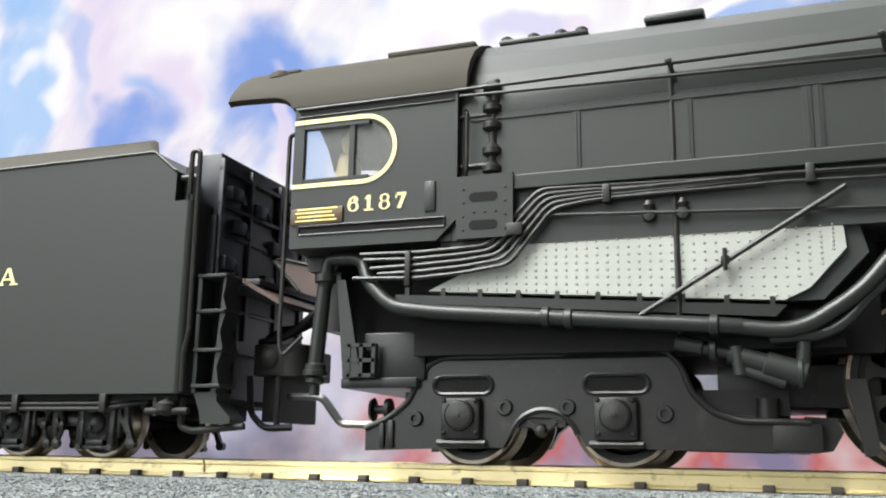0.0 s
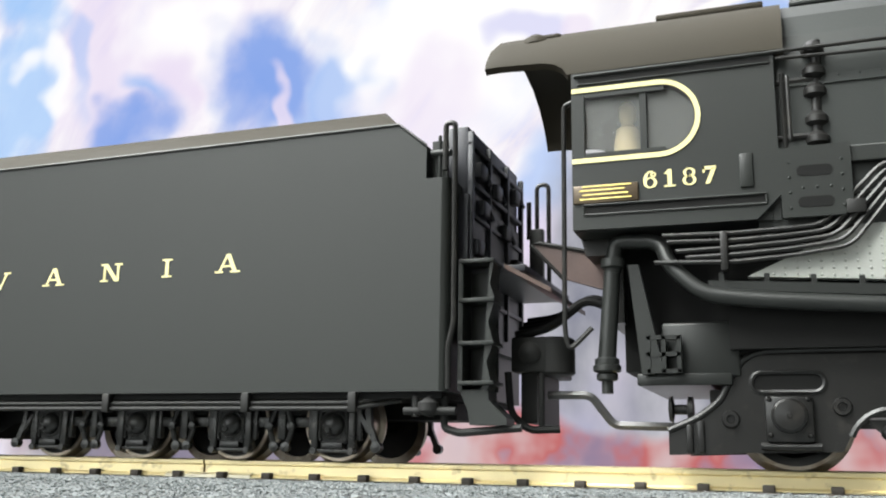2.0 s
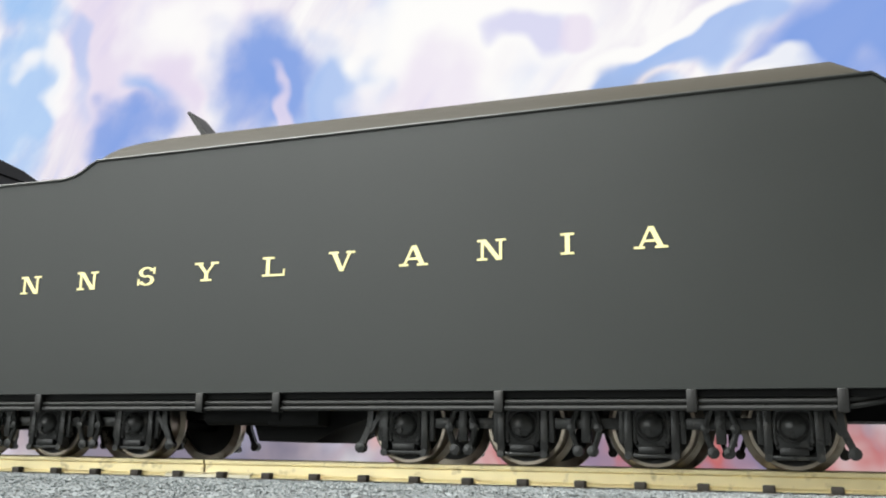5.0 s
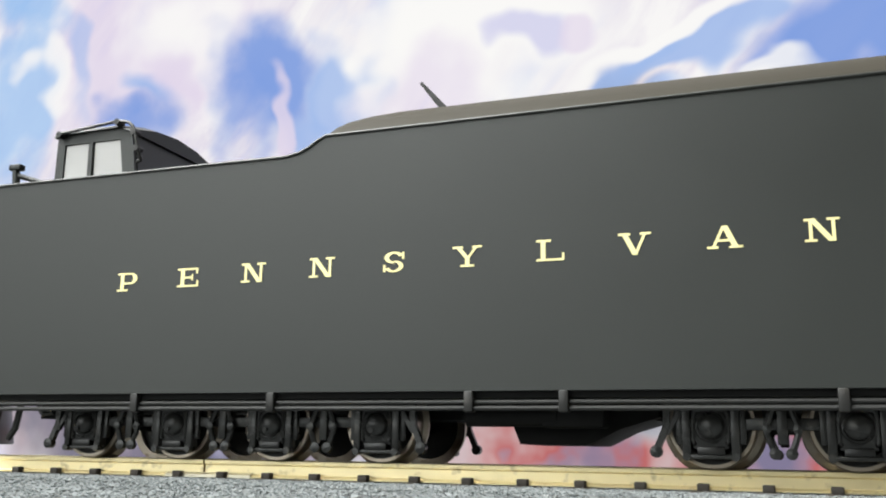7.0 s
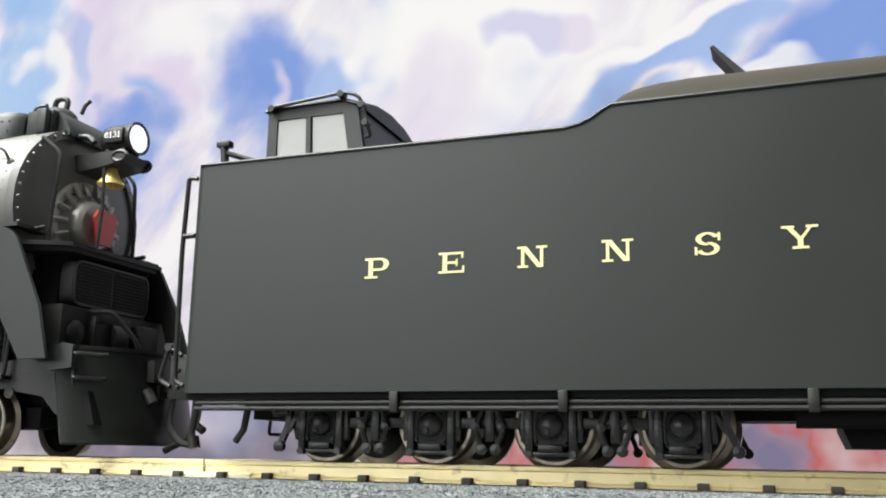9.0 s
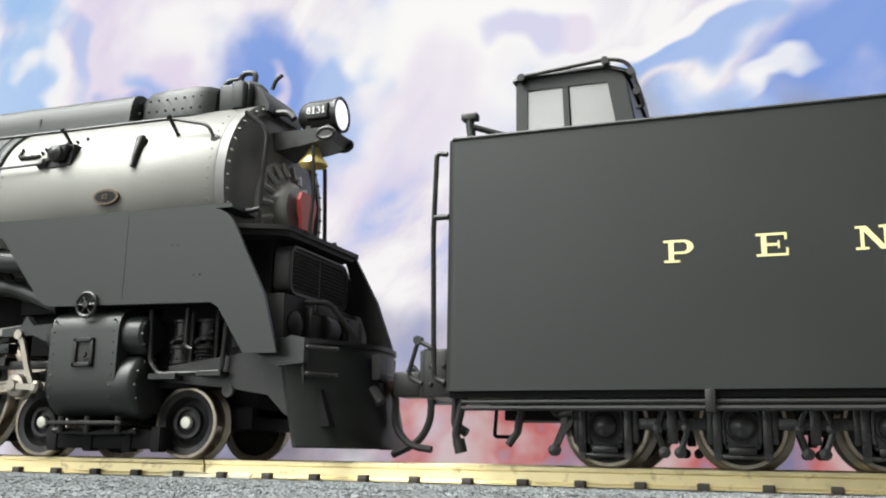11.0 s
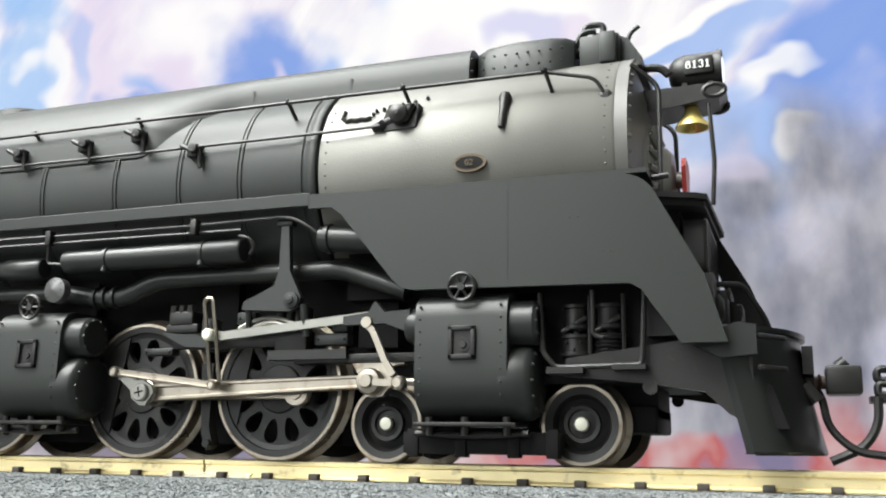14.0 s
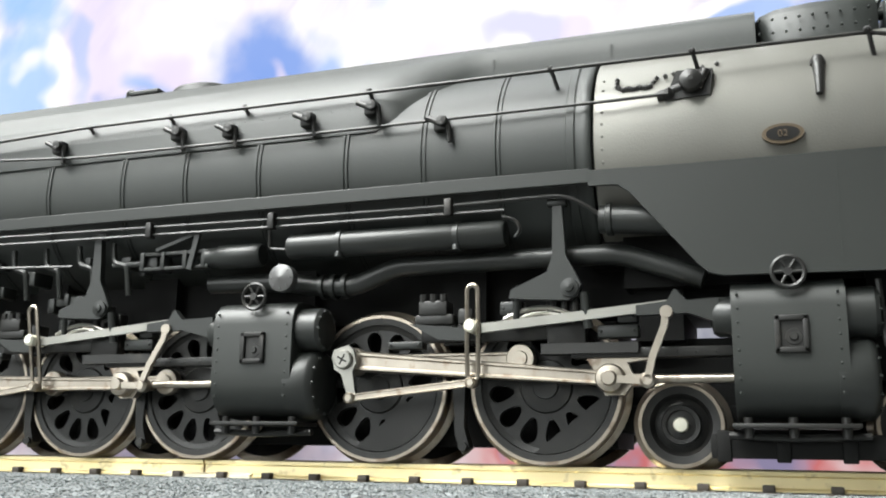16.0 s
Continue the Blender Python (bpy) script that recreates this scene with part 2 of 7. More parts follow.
    blob(-377, 185, 23, 21, -20, deep, 0.85, 0.9)
    blob(-351, 202, 13, 27, -25, sky, 0.85, 0.9)
    blob(-359, 164, 28, 45, -15, deep, 0.85, 0.9)
    blob(-334, 210, 20, 46, -12, lilac, 0.85, 0.7)
    blob(-406, 226, 16, 34, -12, sky, 0.6, 0.9)
    blob(-252, 182, 9, 26, -15, lilac, 0.8, 0.8)
    blob(-116, 203, 23, 17, -25, violet, 0.5, 0.9)
    blob(-89, 211, 17, 12, -20, lilac, 0.7, 0.8)
    blob(-71, 166, 40, 14, -32, sky, 0.95, 0.7)
    blob(-28, 187, 43, 16, -28, sky, 0.9, 0.8)
    blob(-46, 200, 58, 11, -28, white, 0.95, 0.6)
    blob(-71, 147, 32, 10, -30, white, 0.8, 0.7)
    blob(34, 194, 35, 30, -25, deep, 0.95, 0.7)
    blob(26, 154, 44, 39, -25, deep, 0.85, 0.9)
    blob(-11, 129, 31, 22, -35, sky, 0.9, 0.8)
    blob(-31, 110, 30, 16, -30, sky, 0.6, 0.9)
    blob(6, 173, 36, 7, -30, white, 0.8, 0.8)
    blob(16, 136, 17, 10, -30, white, 0.95, 0.7)
    blob(-17, 155, 37, 7, -32, white, 0.7, 0.8)
    blob(-107, 129, 31, 31, -20, sky, 0.75, 0.8)
    blob(-32, 145, 28, 16, -30, sky, 0.8, 0.8)
    blob(-86, 100, 16, 16, 0, azure, 0.5, 0.8)
    blob(-62, 88, 51, 87, 0, trees, 0.95, 0.7)
    blob(-16, 63, 45, 70, 0, trees, 0.95, 0.7)
    blob(28, 76, 37, 92, 0, trees, 1.0, 0.6)
    blob(-94, 65, 35, 53, 0, haze, 0.8, 0.7)
    blob(-33, 123, 22, 16, 0, lilac, 0.45, 0.8)
    blob(-110, 104, 25, 25, 0, lilac, 0.7, 0.8)
    blob(-158, 45, 96, 35, 0, haze, 0.9, 0.6)
    blob(-331, 30, 155, 52, 0, haze, 0.95, 0.6)
    blob(-28, 7, 130, 25, 0, scrub, 1.0, 0.6)
    blob(-135, 3, 91, 22, 0, scrub, 0.85, 0.7)
    blob(-347, 3, 156, 33, 0, mauve, 0.8, 0.6)
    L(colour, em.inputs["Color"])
    # glow of the board, standing in for the light on it
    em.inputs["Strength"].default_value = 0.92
    return m


def build_setting():
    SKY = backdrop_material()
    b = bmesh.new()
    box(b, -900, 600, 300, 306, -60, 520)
    tagged(part("backdrop", b, SKY), "self-glowing printed sky and mountain backdrop board behind the track", "backdrop", kind="structure")
    # the layout's baseboard and ballast bed
    rng = np.random.default_rng(3)
    nx, ny = 340, 90
    xs, ys = np.linspace(-700, 500, nx), np.concatenate([np.linspace(-95, -9, 60), np.linspace(-6, 299, 30)])
    verts, faces = [], []
    for j, y in enumerate(ys):
        for i, x in enumerate(xs):
            z = -2.75 + 0.22 * noise.noise(Vector((x * 0.25, y * 0.25, 0.0)))
            if y < -32:
                z -= (-32 - y) * 0.12 + max(0, -80 - y) * 2.2
            if -12 < y < 12:
                z -= 0.5
            if y > 15:
                z -= min(42, (y - 15) * 0.8)
            verts.append((x * MM, y * MM, z * MM))
    for j in range(ny - 1):
        for i in range(nx - 1):
            a = j * nx + i
            faces.append((a, a + 1, a + nx + 1, a + nx))
    BALLAST = material("grey_granite_ballast", (0.15, 0.162, 0.164), 0.9, 0, 0.35, 2500, 0.5, (0.1, 0.1, 0.1), 0.15, fine=2500)
    me = bpy.data.meshes.new("ground")
    me.from_pydata(verts, [], faces)
    me.materials.append(BALLAST)
    ground = tagged(new("ground", me), "bed of fine grey granite ballast under the track", "ballast bed", kind="structure")
    # loose grains, far too many to count
    base = np.array([(0, 0, 1), (1, 0, 0), (0, 1, 0), (-1, 0, 0), (0, -1, 0), (0, 0, -1)], float)
    tris = np.array([(0, 1, 2), (0, 2, 3), (0, 3, 4), (0, 4, 1), (5, 2, 1), (5, 3, 2), (5, 4, 3), (5, 1, 4)])
    n = 65000
    gx = rng.uniform(-160, 60, n)
    gy = -12.0 - rng.uniform(0, 1, n) ** 1.4 * 48
    gz = -2.66 + np.where(gy < -32, (gy + 32) * 0.12, 0) + rng.uniform(-0.1, 0.16, n)
    size = rng.uniform(0.12, 0.27, n)
    v = base[None] * size[:, None, None] * rng.uniform(0.6, 1.3, (n, 6, 1)) + rng.normal(0, 0.05, (n, 6, 3))
    ang = rng.uniform(0, 6.28, n)
    c, s = np.cos(ang)[:, None], np.sin(ang)[:, None]
    vx, vy = v[..., 0] * c - v[..., 1] * s, v[..., 0] * s + v[..., 1] * c
    pts = np.stack([vx + gx[:, None], vy + gy[:, None], v[..., 2] * 0.5 + gz[:, None]], -1).reshape(-1, 3) * MM
    fs = (tris[None] + (np.arange(n) * 6)[:, None, None]).reshape(-1, 3)
    me = bpy.data.meshes.new("ballast_grains")
    me.from_pydata(pts.tolist(), [], fs.tolist())
    GR = bpy.data.materials.new("granite_grain")
    GR.use_nodes = True
    t = GR.node_tree
    geo, rp = t.nodes.new("ShaderNodeNewGeometry"), t.nodes.new("ShaderNodeValToRGB")
    stops = ((0.0, (0.07, 0.07, 0.07)), (0.1, (0.13, 0.142, 0.143)), (0.6, (0.165, 0.178, 0.18)), (1.0, (0.24, 0.25, 0.245)))
    while len(rp.color_ramp.elements) < len(stops):
        rp.color_ramp.elements.new(0.5)
    for i, (p, col) in enumerate(stops):
        rp.color_ramp.elements[i].position = p
        rp.color_ramp.elements[i].color = (*col, 1)
    t.links.new(geo.outputs["Random Per Island"], rp.inputs["Fac"])
    t.links.new(rp.outputs["Color"], t.nodes["Principled BSDF"].inputs["Base Color"])
    t.nodes["Principled BSDF"].inputs["Roughness"].default_value = 0.85
    t.nodes["Principled BSDF"].inputs["Specular IOR Level"].default_value = 0.1
    me.materials.append(GR)
    tagged(new("ballast_grains", me), "loose pale grey granite grains beside the rail", "ballast", kind="stuff")

    # room round the layout, out of view, added for bounce light and reflections
    for name, d in (("wall_front", (-1700, 1300, -1760, -1700, -750, 1450)), ("wall_left", (-1760, -1700, -1700, 450, -750, 1450)),
                    ("wall_right", (1300, 1360, -1700, 450, -750, 1450)), ("wall_back", (-1700, 1300, 450, 510, -750, 1450)),
                    ("ceiling", (-1760, 1360, -1760, 510, 1450, 1510)), ("floor", (-1760, 1360, -1760, 510, -810, -750))):
        b = bmesh.new()
        box(b, *d)
        tagged(part(name, b, PLASTER), "added unseen plain grey room " + name.split("_")[0], name.split("_")[0], kind="structure")
    b = bmesh.new()
    box(b, -710, 510, -220, 298, -80, -48, 1)
    tagged(part("layout_baseboard", b, TIE), "dark wooden layout baseboard under the ballast", "baseboard")
    b = bmesh.new()
    for x in (-660, 460):
        for y in (-190, 270):
            box(b, x - 20, x + 20, y - 20, y + 20, -750, -80)
    tagged(part("baseboard_frame", b, TIE), "wooden trestle legs carrying the layout board", "trestle")

    # rails
    head = [(-0.95, -2.42), (0.95, -2.42), (0.95, -2.2), (0.3, -1.95), (0.26, -0.75), (0.52, -0.55), (0.52, -0.08), (0.42, 0), (-0.42, 0), (-0.52, -0.08), (-0.52, -0.55), (-0.26, -0.75), (-0.3, -1.95), (-0.95, -2.2)]
    track = thing("track", "brass-coloured model railway track with brown sleepers", "railway track")
    for y in (-8.77, 8.77):
        for a, e in ((-700, -81.1), (-80.75, 500)):
            b = bmesh.new()
            prism_x(b, [(y + u, w) for u, w in head], a, e)
            part("rail", b, RAIL, track)
    for y, s in ((-8.77, -1), (8.77, 1)):
        b = bmesh.new()
        prism_x(b, [(y - 1.15, -2.5), (y + 1.15, -2.5), (y + 1.15, -2.05), (y + 0.45, -1.75), (y - 0.45, -1.75), (y - 1.15, -2.05)], -87, -72.7)
        part("rail_joiner", b, material("joiner_metal", (0.75, 0.7, 0.55), 0.4, 0.7), track)
    tie = bmesh.new()
    box(tie, -1.35, 1.35, -14.6, 14.6, -4.2, -2.46, 0.1)
    for y in (-8.77, 8.77):
        for d in (-1, 1):
            box(tie, -0.7, 0.7, min(y + d * 0.75, y + d * 1.9), max(y + d * 0.75, y + d * 1.9), -2.5, -1.62, 0.15)
    tie_mesh = mesh_of("tie", tie, TIE)
    for k in range(-60, 50):
        part("tie", tie_mesh, TIE, track, at=(-32.7 + 7.42 * k, 0, 0.0))


# ---- wheels ----
AXLE_END = material("axle_end_metal", (0.75, 0.73, 0.62), 0.35, 0.5)


def wheel_profile(R, side):
    """Tread outline; the flange lies inside, towards the middle of the track."""
    return [(R - 0.55, -1.3), (R - 0.15, -1.3), (R, -1.15), (R + 0.02, 0.9), (R + 0.75, 1.25), (R + 0.7, 1.6), (R - 0.55, 1.6)]


def small_wheelset(parent, x, R, outer=11.0, boss=True):
    axle = bmesh.new()
    rod(axle, (0, -outer + 0.5, 0), (0, outer - 0.5, 0), 1.0)
    ax = part("wheelset", axle, SOOT, parent, at=(x, 0, R))
    for s in (-1, 1):
        c = bmesh.new()
        k = 1 if s < 0 else -1
        prof = [(0.0, -0.9), (0.95, -0.9), (1.0, -0.6), (1.75, -0.5), (1.8, -0.95), (2.3, -1.0), (2.45, -0.3), (R - 2.0, 0.05), (R - 1.6, -0.6), (R - 1.5, -1.0), (R - 0.5, -1.15), (R - 0.5, 0.8), (0.0, 0.8)]
        lathe(c, [(max(r, 0.01), w * k) for r, w in prof], (0, s * (outer - 1.3), 0), seg=36)
        part("wheel_disc", c, BLACK, ax)
        t = bmesh.new()
        lathe(t, [(r, w * k) for r, w in wheel_profile(R, s)] + [(R - 0.55, -1.3 * k)], (0, s * (outer - 1.3), 0), seg=48, closed=True)
        part("tyre", t, TYRE, ax, "worn bright steel tyre")
        if boss:
            h = bmesh.new()
            lathe(h, [(0.01, -1.5 * k), (0.8, -1.45 * k), (0.95, -1.2 * k), (0.95, -0.6 * k)], (0, s * (outer - 1.3), 0), seg=20)
            part("axle_end", h, AXLE_END, ax, "pale metal axle end")
    return ax


MEMO = {}


def disc_with_holes(bm, y, half):
    """A wheel disc with twelve oval lightening holes."""
    rings = [(2.5, 0.4), (4.3, 0.4), (4.45, 4.5), (4.9, 7.2), (5.5, 9.0), (6.2, 9.9), (6.8, 9.4), (7.3, 7.2), (7.6, 4.2), (7.75, 0.4), (8.7, 0.4)]
    n = len(rings)
    grid = {}
    for i in range(12):
        for j, (r, h) in enumerate(rings):
            for q, a in enumerate((i * 30 - 15, i * 30 - h, i * 30 + h)):
                for s in (-1, 1):
                    grid[i, j, q, s] = bm.verts.new((r * math.cos(radians(a)), y + s * half, r * math.sin(radians(a))))
    for i in range(12):
        nxt = (i + 1) % 12
        for j in range(n - 1):
            hole = 1 <= j < n - 2
            for q in range(3):
                if q == 1 and hole:
                    for e in (1, 2):
                        bm.faces.new((grid[i, j, e, -1], grid[i, j + 1, e, -1], grid[i, j + 1, e, 1], grid[i, j, e, 1]))
                    continue
                i2, q2 = (i, q + 1) if q < 2 else (nxt, 0)
                for s in (-1, 1):
                    bm.faces.new((grid[i, j, q, s], grid[i, j + 1, q, s], grid[i2, j + 1, q2, s], grid[i2, j, q2, s]))
        for j in (1, n - 2):
            bm.faces.new((grid[i, j, 1, -1], grid[i, j, 2, -1], grid[i, j, 2, 1], grid[i, j, 1, 1]))


def driver_wheelset(parent, x, weight):
    """Driving axle; the crank pin at rest lies along +x. weight: the size of the counterweight."""
    R = 10.06
    axle = bmesh.new()
    rod(axle, (0, -10, 0), (0, 10, 0), 1.6)
    ax = part("driving_wheelset", axle, SOOT, parent, at=(x, 0, R))
    for s in (-1, 1):
        y = s * 9.7
        k = 1 if s < 0 else -1
        key = ("driver", s, weight)
        if key not in MEMO:
            c = bmesh.new()
            lathe(c, [(R - 2.2, -0.6 * k), (R - 1.5, -0.8 * k), (R - 1.4, -1.1 * k), (R - 0.5, -1.15 * k), (R - 0.5, 0.9 * k), (R - 2.2, 0.9 * k), (R - 2.2, -0.6 * k)], (0, y, 0), seg=48, closed=True)
            lathe(c, [(0.01, -1.3 * k), (1.6, -1.3 * k), (1.7, -1.0 * k), (3.3, -0.9 * k), (3.5, -0.6 * k), (3.5, 0.8 * k), (0.01, 0.8 * k)], (0, y, 0), seg=32)
            disc_with_holes(c, y, 0.6)
            lathe(c, [(0.01, -1.5 * k), (1.5, -1.5 * k), (1.7, -1.2 * k), (1.7, 0.5 * k), (0.01, 0.5 * k)], (4.25, y, 0), seg=24)
            MEMO[key] = mesh_of("wheel_centre", c, BLACK)
            w = bmesh.new()
            half = weight
            arc = [(math.cos(math.pi + a) * 8.5, math.sin(math.pi + a) * 8.5) for a in (half * (i / 12 - 0.5) * 2 for i in range(13))]
            prism(w, arc, y - 0.95 if s < 0 else y - 0.3, y + 0.3 if s < 0 else y + 0.95)
            MEMO[key + (1,)] = mesh_of("counterweight", w, BLACK)
            t = bmesh.new()
            lathe(t, [(r, v * k) for r, v in wheel_profile(R, s)] + [(R - 0.55, -1.3 * k)], (0, y, 0), seg=64, closed=True)
            MEMO[key + (2,)] = mesh_of("tyre", t, TYRE)
        part("wheel_centre", MEMO[key], BLACK, ax)
        part("counterweight", MEMO[key + (1,)], BLACK, ax)
        part("tyre", MEMO[key + (2,)], TYRE, ax, "worn bright steel tyre")
    return ax


# ---- lettering ----
def lettering(text, size):
    cu = bpy.data.curves.new("letters", "FONT")
    cu.body, cu.size, cu.extrude = text, size * MM, 0.00005
    cu.align_x = "CENTER"
    ob = bpy.data.objects.new("letters", cu)
    scene.collection.objects.link(ob)
    me = bpy.data.meshes.new_from_object(ob)
    bpy.data.objects.remove(ob)
    me.transform(Matrix.Rotation(radians(90), 4, "X"))
    return me


def serif_letter(ch, mat=None):
    """Broad roman capital, 3.7 mm wide and 2.7 high, thick and thin strokes with slab serifs."""
    mat = mat or YELLOW
    b = bmesh.new()
    H, W, T, t, s = 2.7, 3.5, 0.6, 0.34, 0.27
    y0, y1 = -0.05, 0.05

    def bar(x0, x1, z0, z1):
        prism(b, [(x0, z0), (x1, z0), (x1, z1), (x0, z1)], y0, y1)

    def slant(x0, z0, x1, z1, w):
        prism(b, [(x0 - w / 2, z0), (x0 + w / 2, z0), (x1 + w / 2, z1), (x1 - w / 2, z1)], y0, y1)

    def arc(cx, cz, rx, rz, a0, a1, w):
        n = 14
        for i in range(n):
            u, v = radians(a0 + (a1 - a0) * i / n), radians(a0 + (a1 - a0) * (i + 1) / n)
            wt = lambda q: w[0] + (w[1] - w[0]) * abs(math.cos(q))
            o, p = wt(u), wt(v)
            prism(b, [(cx + rx * math.cos(u), cz + rz * math.sin(u)), (cx + rx * math.cos(v), cz + rz * math.sin(v)),
                      (cx + (rx - p) * math.cos(v), cz + (rz - p * 0.7) * math.sin(v)), (cx + (rx - o) * math.cos(u), cz + (rz - o * 0.7) * math.sin(u))], y0, y1)

    if ch == "I":
        bar(-T / 2, T / 2, 0, H), bar(-0.85, 0.85, 0, s), bar(-0.85, 0.85, H - s, H)
    elif ch == "L":
        bar(-1.2, -1.2 + T, 0, H), bar(-1.75, 0.1, H - s, H), bar(-1.75, 1.75, 0, s), slant(1.6, 0, 1.65, 0.95, 0.28)
    elif ch == "E":
        bar(-1.2, -1.2 + T, 0, H), bar(-1.75, 1.6, H - s, H), bar(-1.75, 1.7, 0, s), bar(-0.6, 0.7, H / 2 - 0.15, H / 2 + 0.15)
        slant(1.6, 0, 1.62, 0.9, 0.26), slant(1.5, H, 1.48, H - 0.8, 0.26), bar(0.6, 0.82, H / 2 - 0.45, H / 2 + 0.45)
    elif ch == "P":
        bar(-1.2, -1.2 + T, 0, H), bar(-1.75, 0.1, 0, s), bar(-1.75, 0.5, H - s, H), bar(-0.6, 0.5, 1.0, 1.28)
        arc(0.45, H - 0.85, 1.25, 0.85, -90, 90, (0.3, 0.72))
    elif ch == "N":
        bar(-1.4, -1.02, 0, H), bar(1.02, 1.4, 0, H), bar(-1.9, -0.55, 0, s), bar(0.55, 1.9, H - s, H), bar(-1.9, -0.9, H - s, H)
        slant(1.0, 0, -1.1, H, 0.72)
    elif ch == "Y":
        bar(-T / 2, T / 2, 0, 1.25), bar(-0.9, 0.9, 0, s), slant(-0.05, 1.15, -1.35, H, 0.62), slant(0.1, 1.15, 1.3, H, 0.36)
        bar(-2.0, -0.6, H - s, H), bar(0.65, 1.95, H - s, H)
    elif ch == "V":
        slant(0.05, 0, -1.25, H, 0.68), slant(0.1, 0, 1.3, H, 0.36), bar(-1.95, -0.5, H - s, H), bar(0.65, 1.95, H - s, H)
    elif ch == "A":
        slant(1.3, 0, 0.05, H, 0.68), slant(-1.35, 0, -0.05, H, 0.36), bar(-2.0, -0.7, 0, s), bar(0.5, 2.05, 0, s), bar(-0.9, 0.9, 0.8, 1.08)
    elif ch == "S":
        arc(0, H * 0.72, 1.35, 0.78, 20, 270, (0.3, 0.62)), arc(0, H * 0.28, 1.35, 0.78, -160, 90, (0.3, 0.62))
        bar(1.15, 1.45, H - 1.0, H - 0.05), bar(-1.5, -1.2, 0.05, 1.0)
    elif ch == "1":
        bar(-0.3, 0.3, 0, H), bar(-0.8, 0.8, 0, s), slant(-0.55, H - 0.65, -0.05, H - 0.05, 0.4)
    elif ch == "7":
        bar(-0.9, 0.95, H - 0.5, H), slant(-0.25, 0, 0.65, H - 0.3, 0.62), bar(-0.9, -0.6, H - 0.95, H)
    elif ch == "8":
        arc(0, H * 0.74, 0.85, 0.72, 0, 360, (0.28, 0.42)), arc(0, H * 0.29, 0.98, 0.8, 0, 360, (0.28, 0.46))
    elif ch == "6":
        arc(0, H * 0.32, 0.98, 0.87, 0, 360, (0.28, 0.46)), arc(0.15, H * 0.45, 1.13, 1.48, 75, 190, (0.3, 0.5)), arc(0.45, H - 0.62, 0.42, 0.42, 0, 360, (0.3, 0.3))
    elif ch == "3":
        arc(-0.05, H * 0.73, 0.9, 0.73, -90, 160, (0.28, 0.45)), arc(-0.05, H * 0.3, 1.0, 0.82, -160, 90, (0.28, 0.48))
    return mesh_of("letter", b, mat)


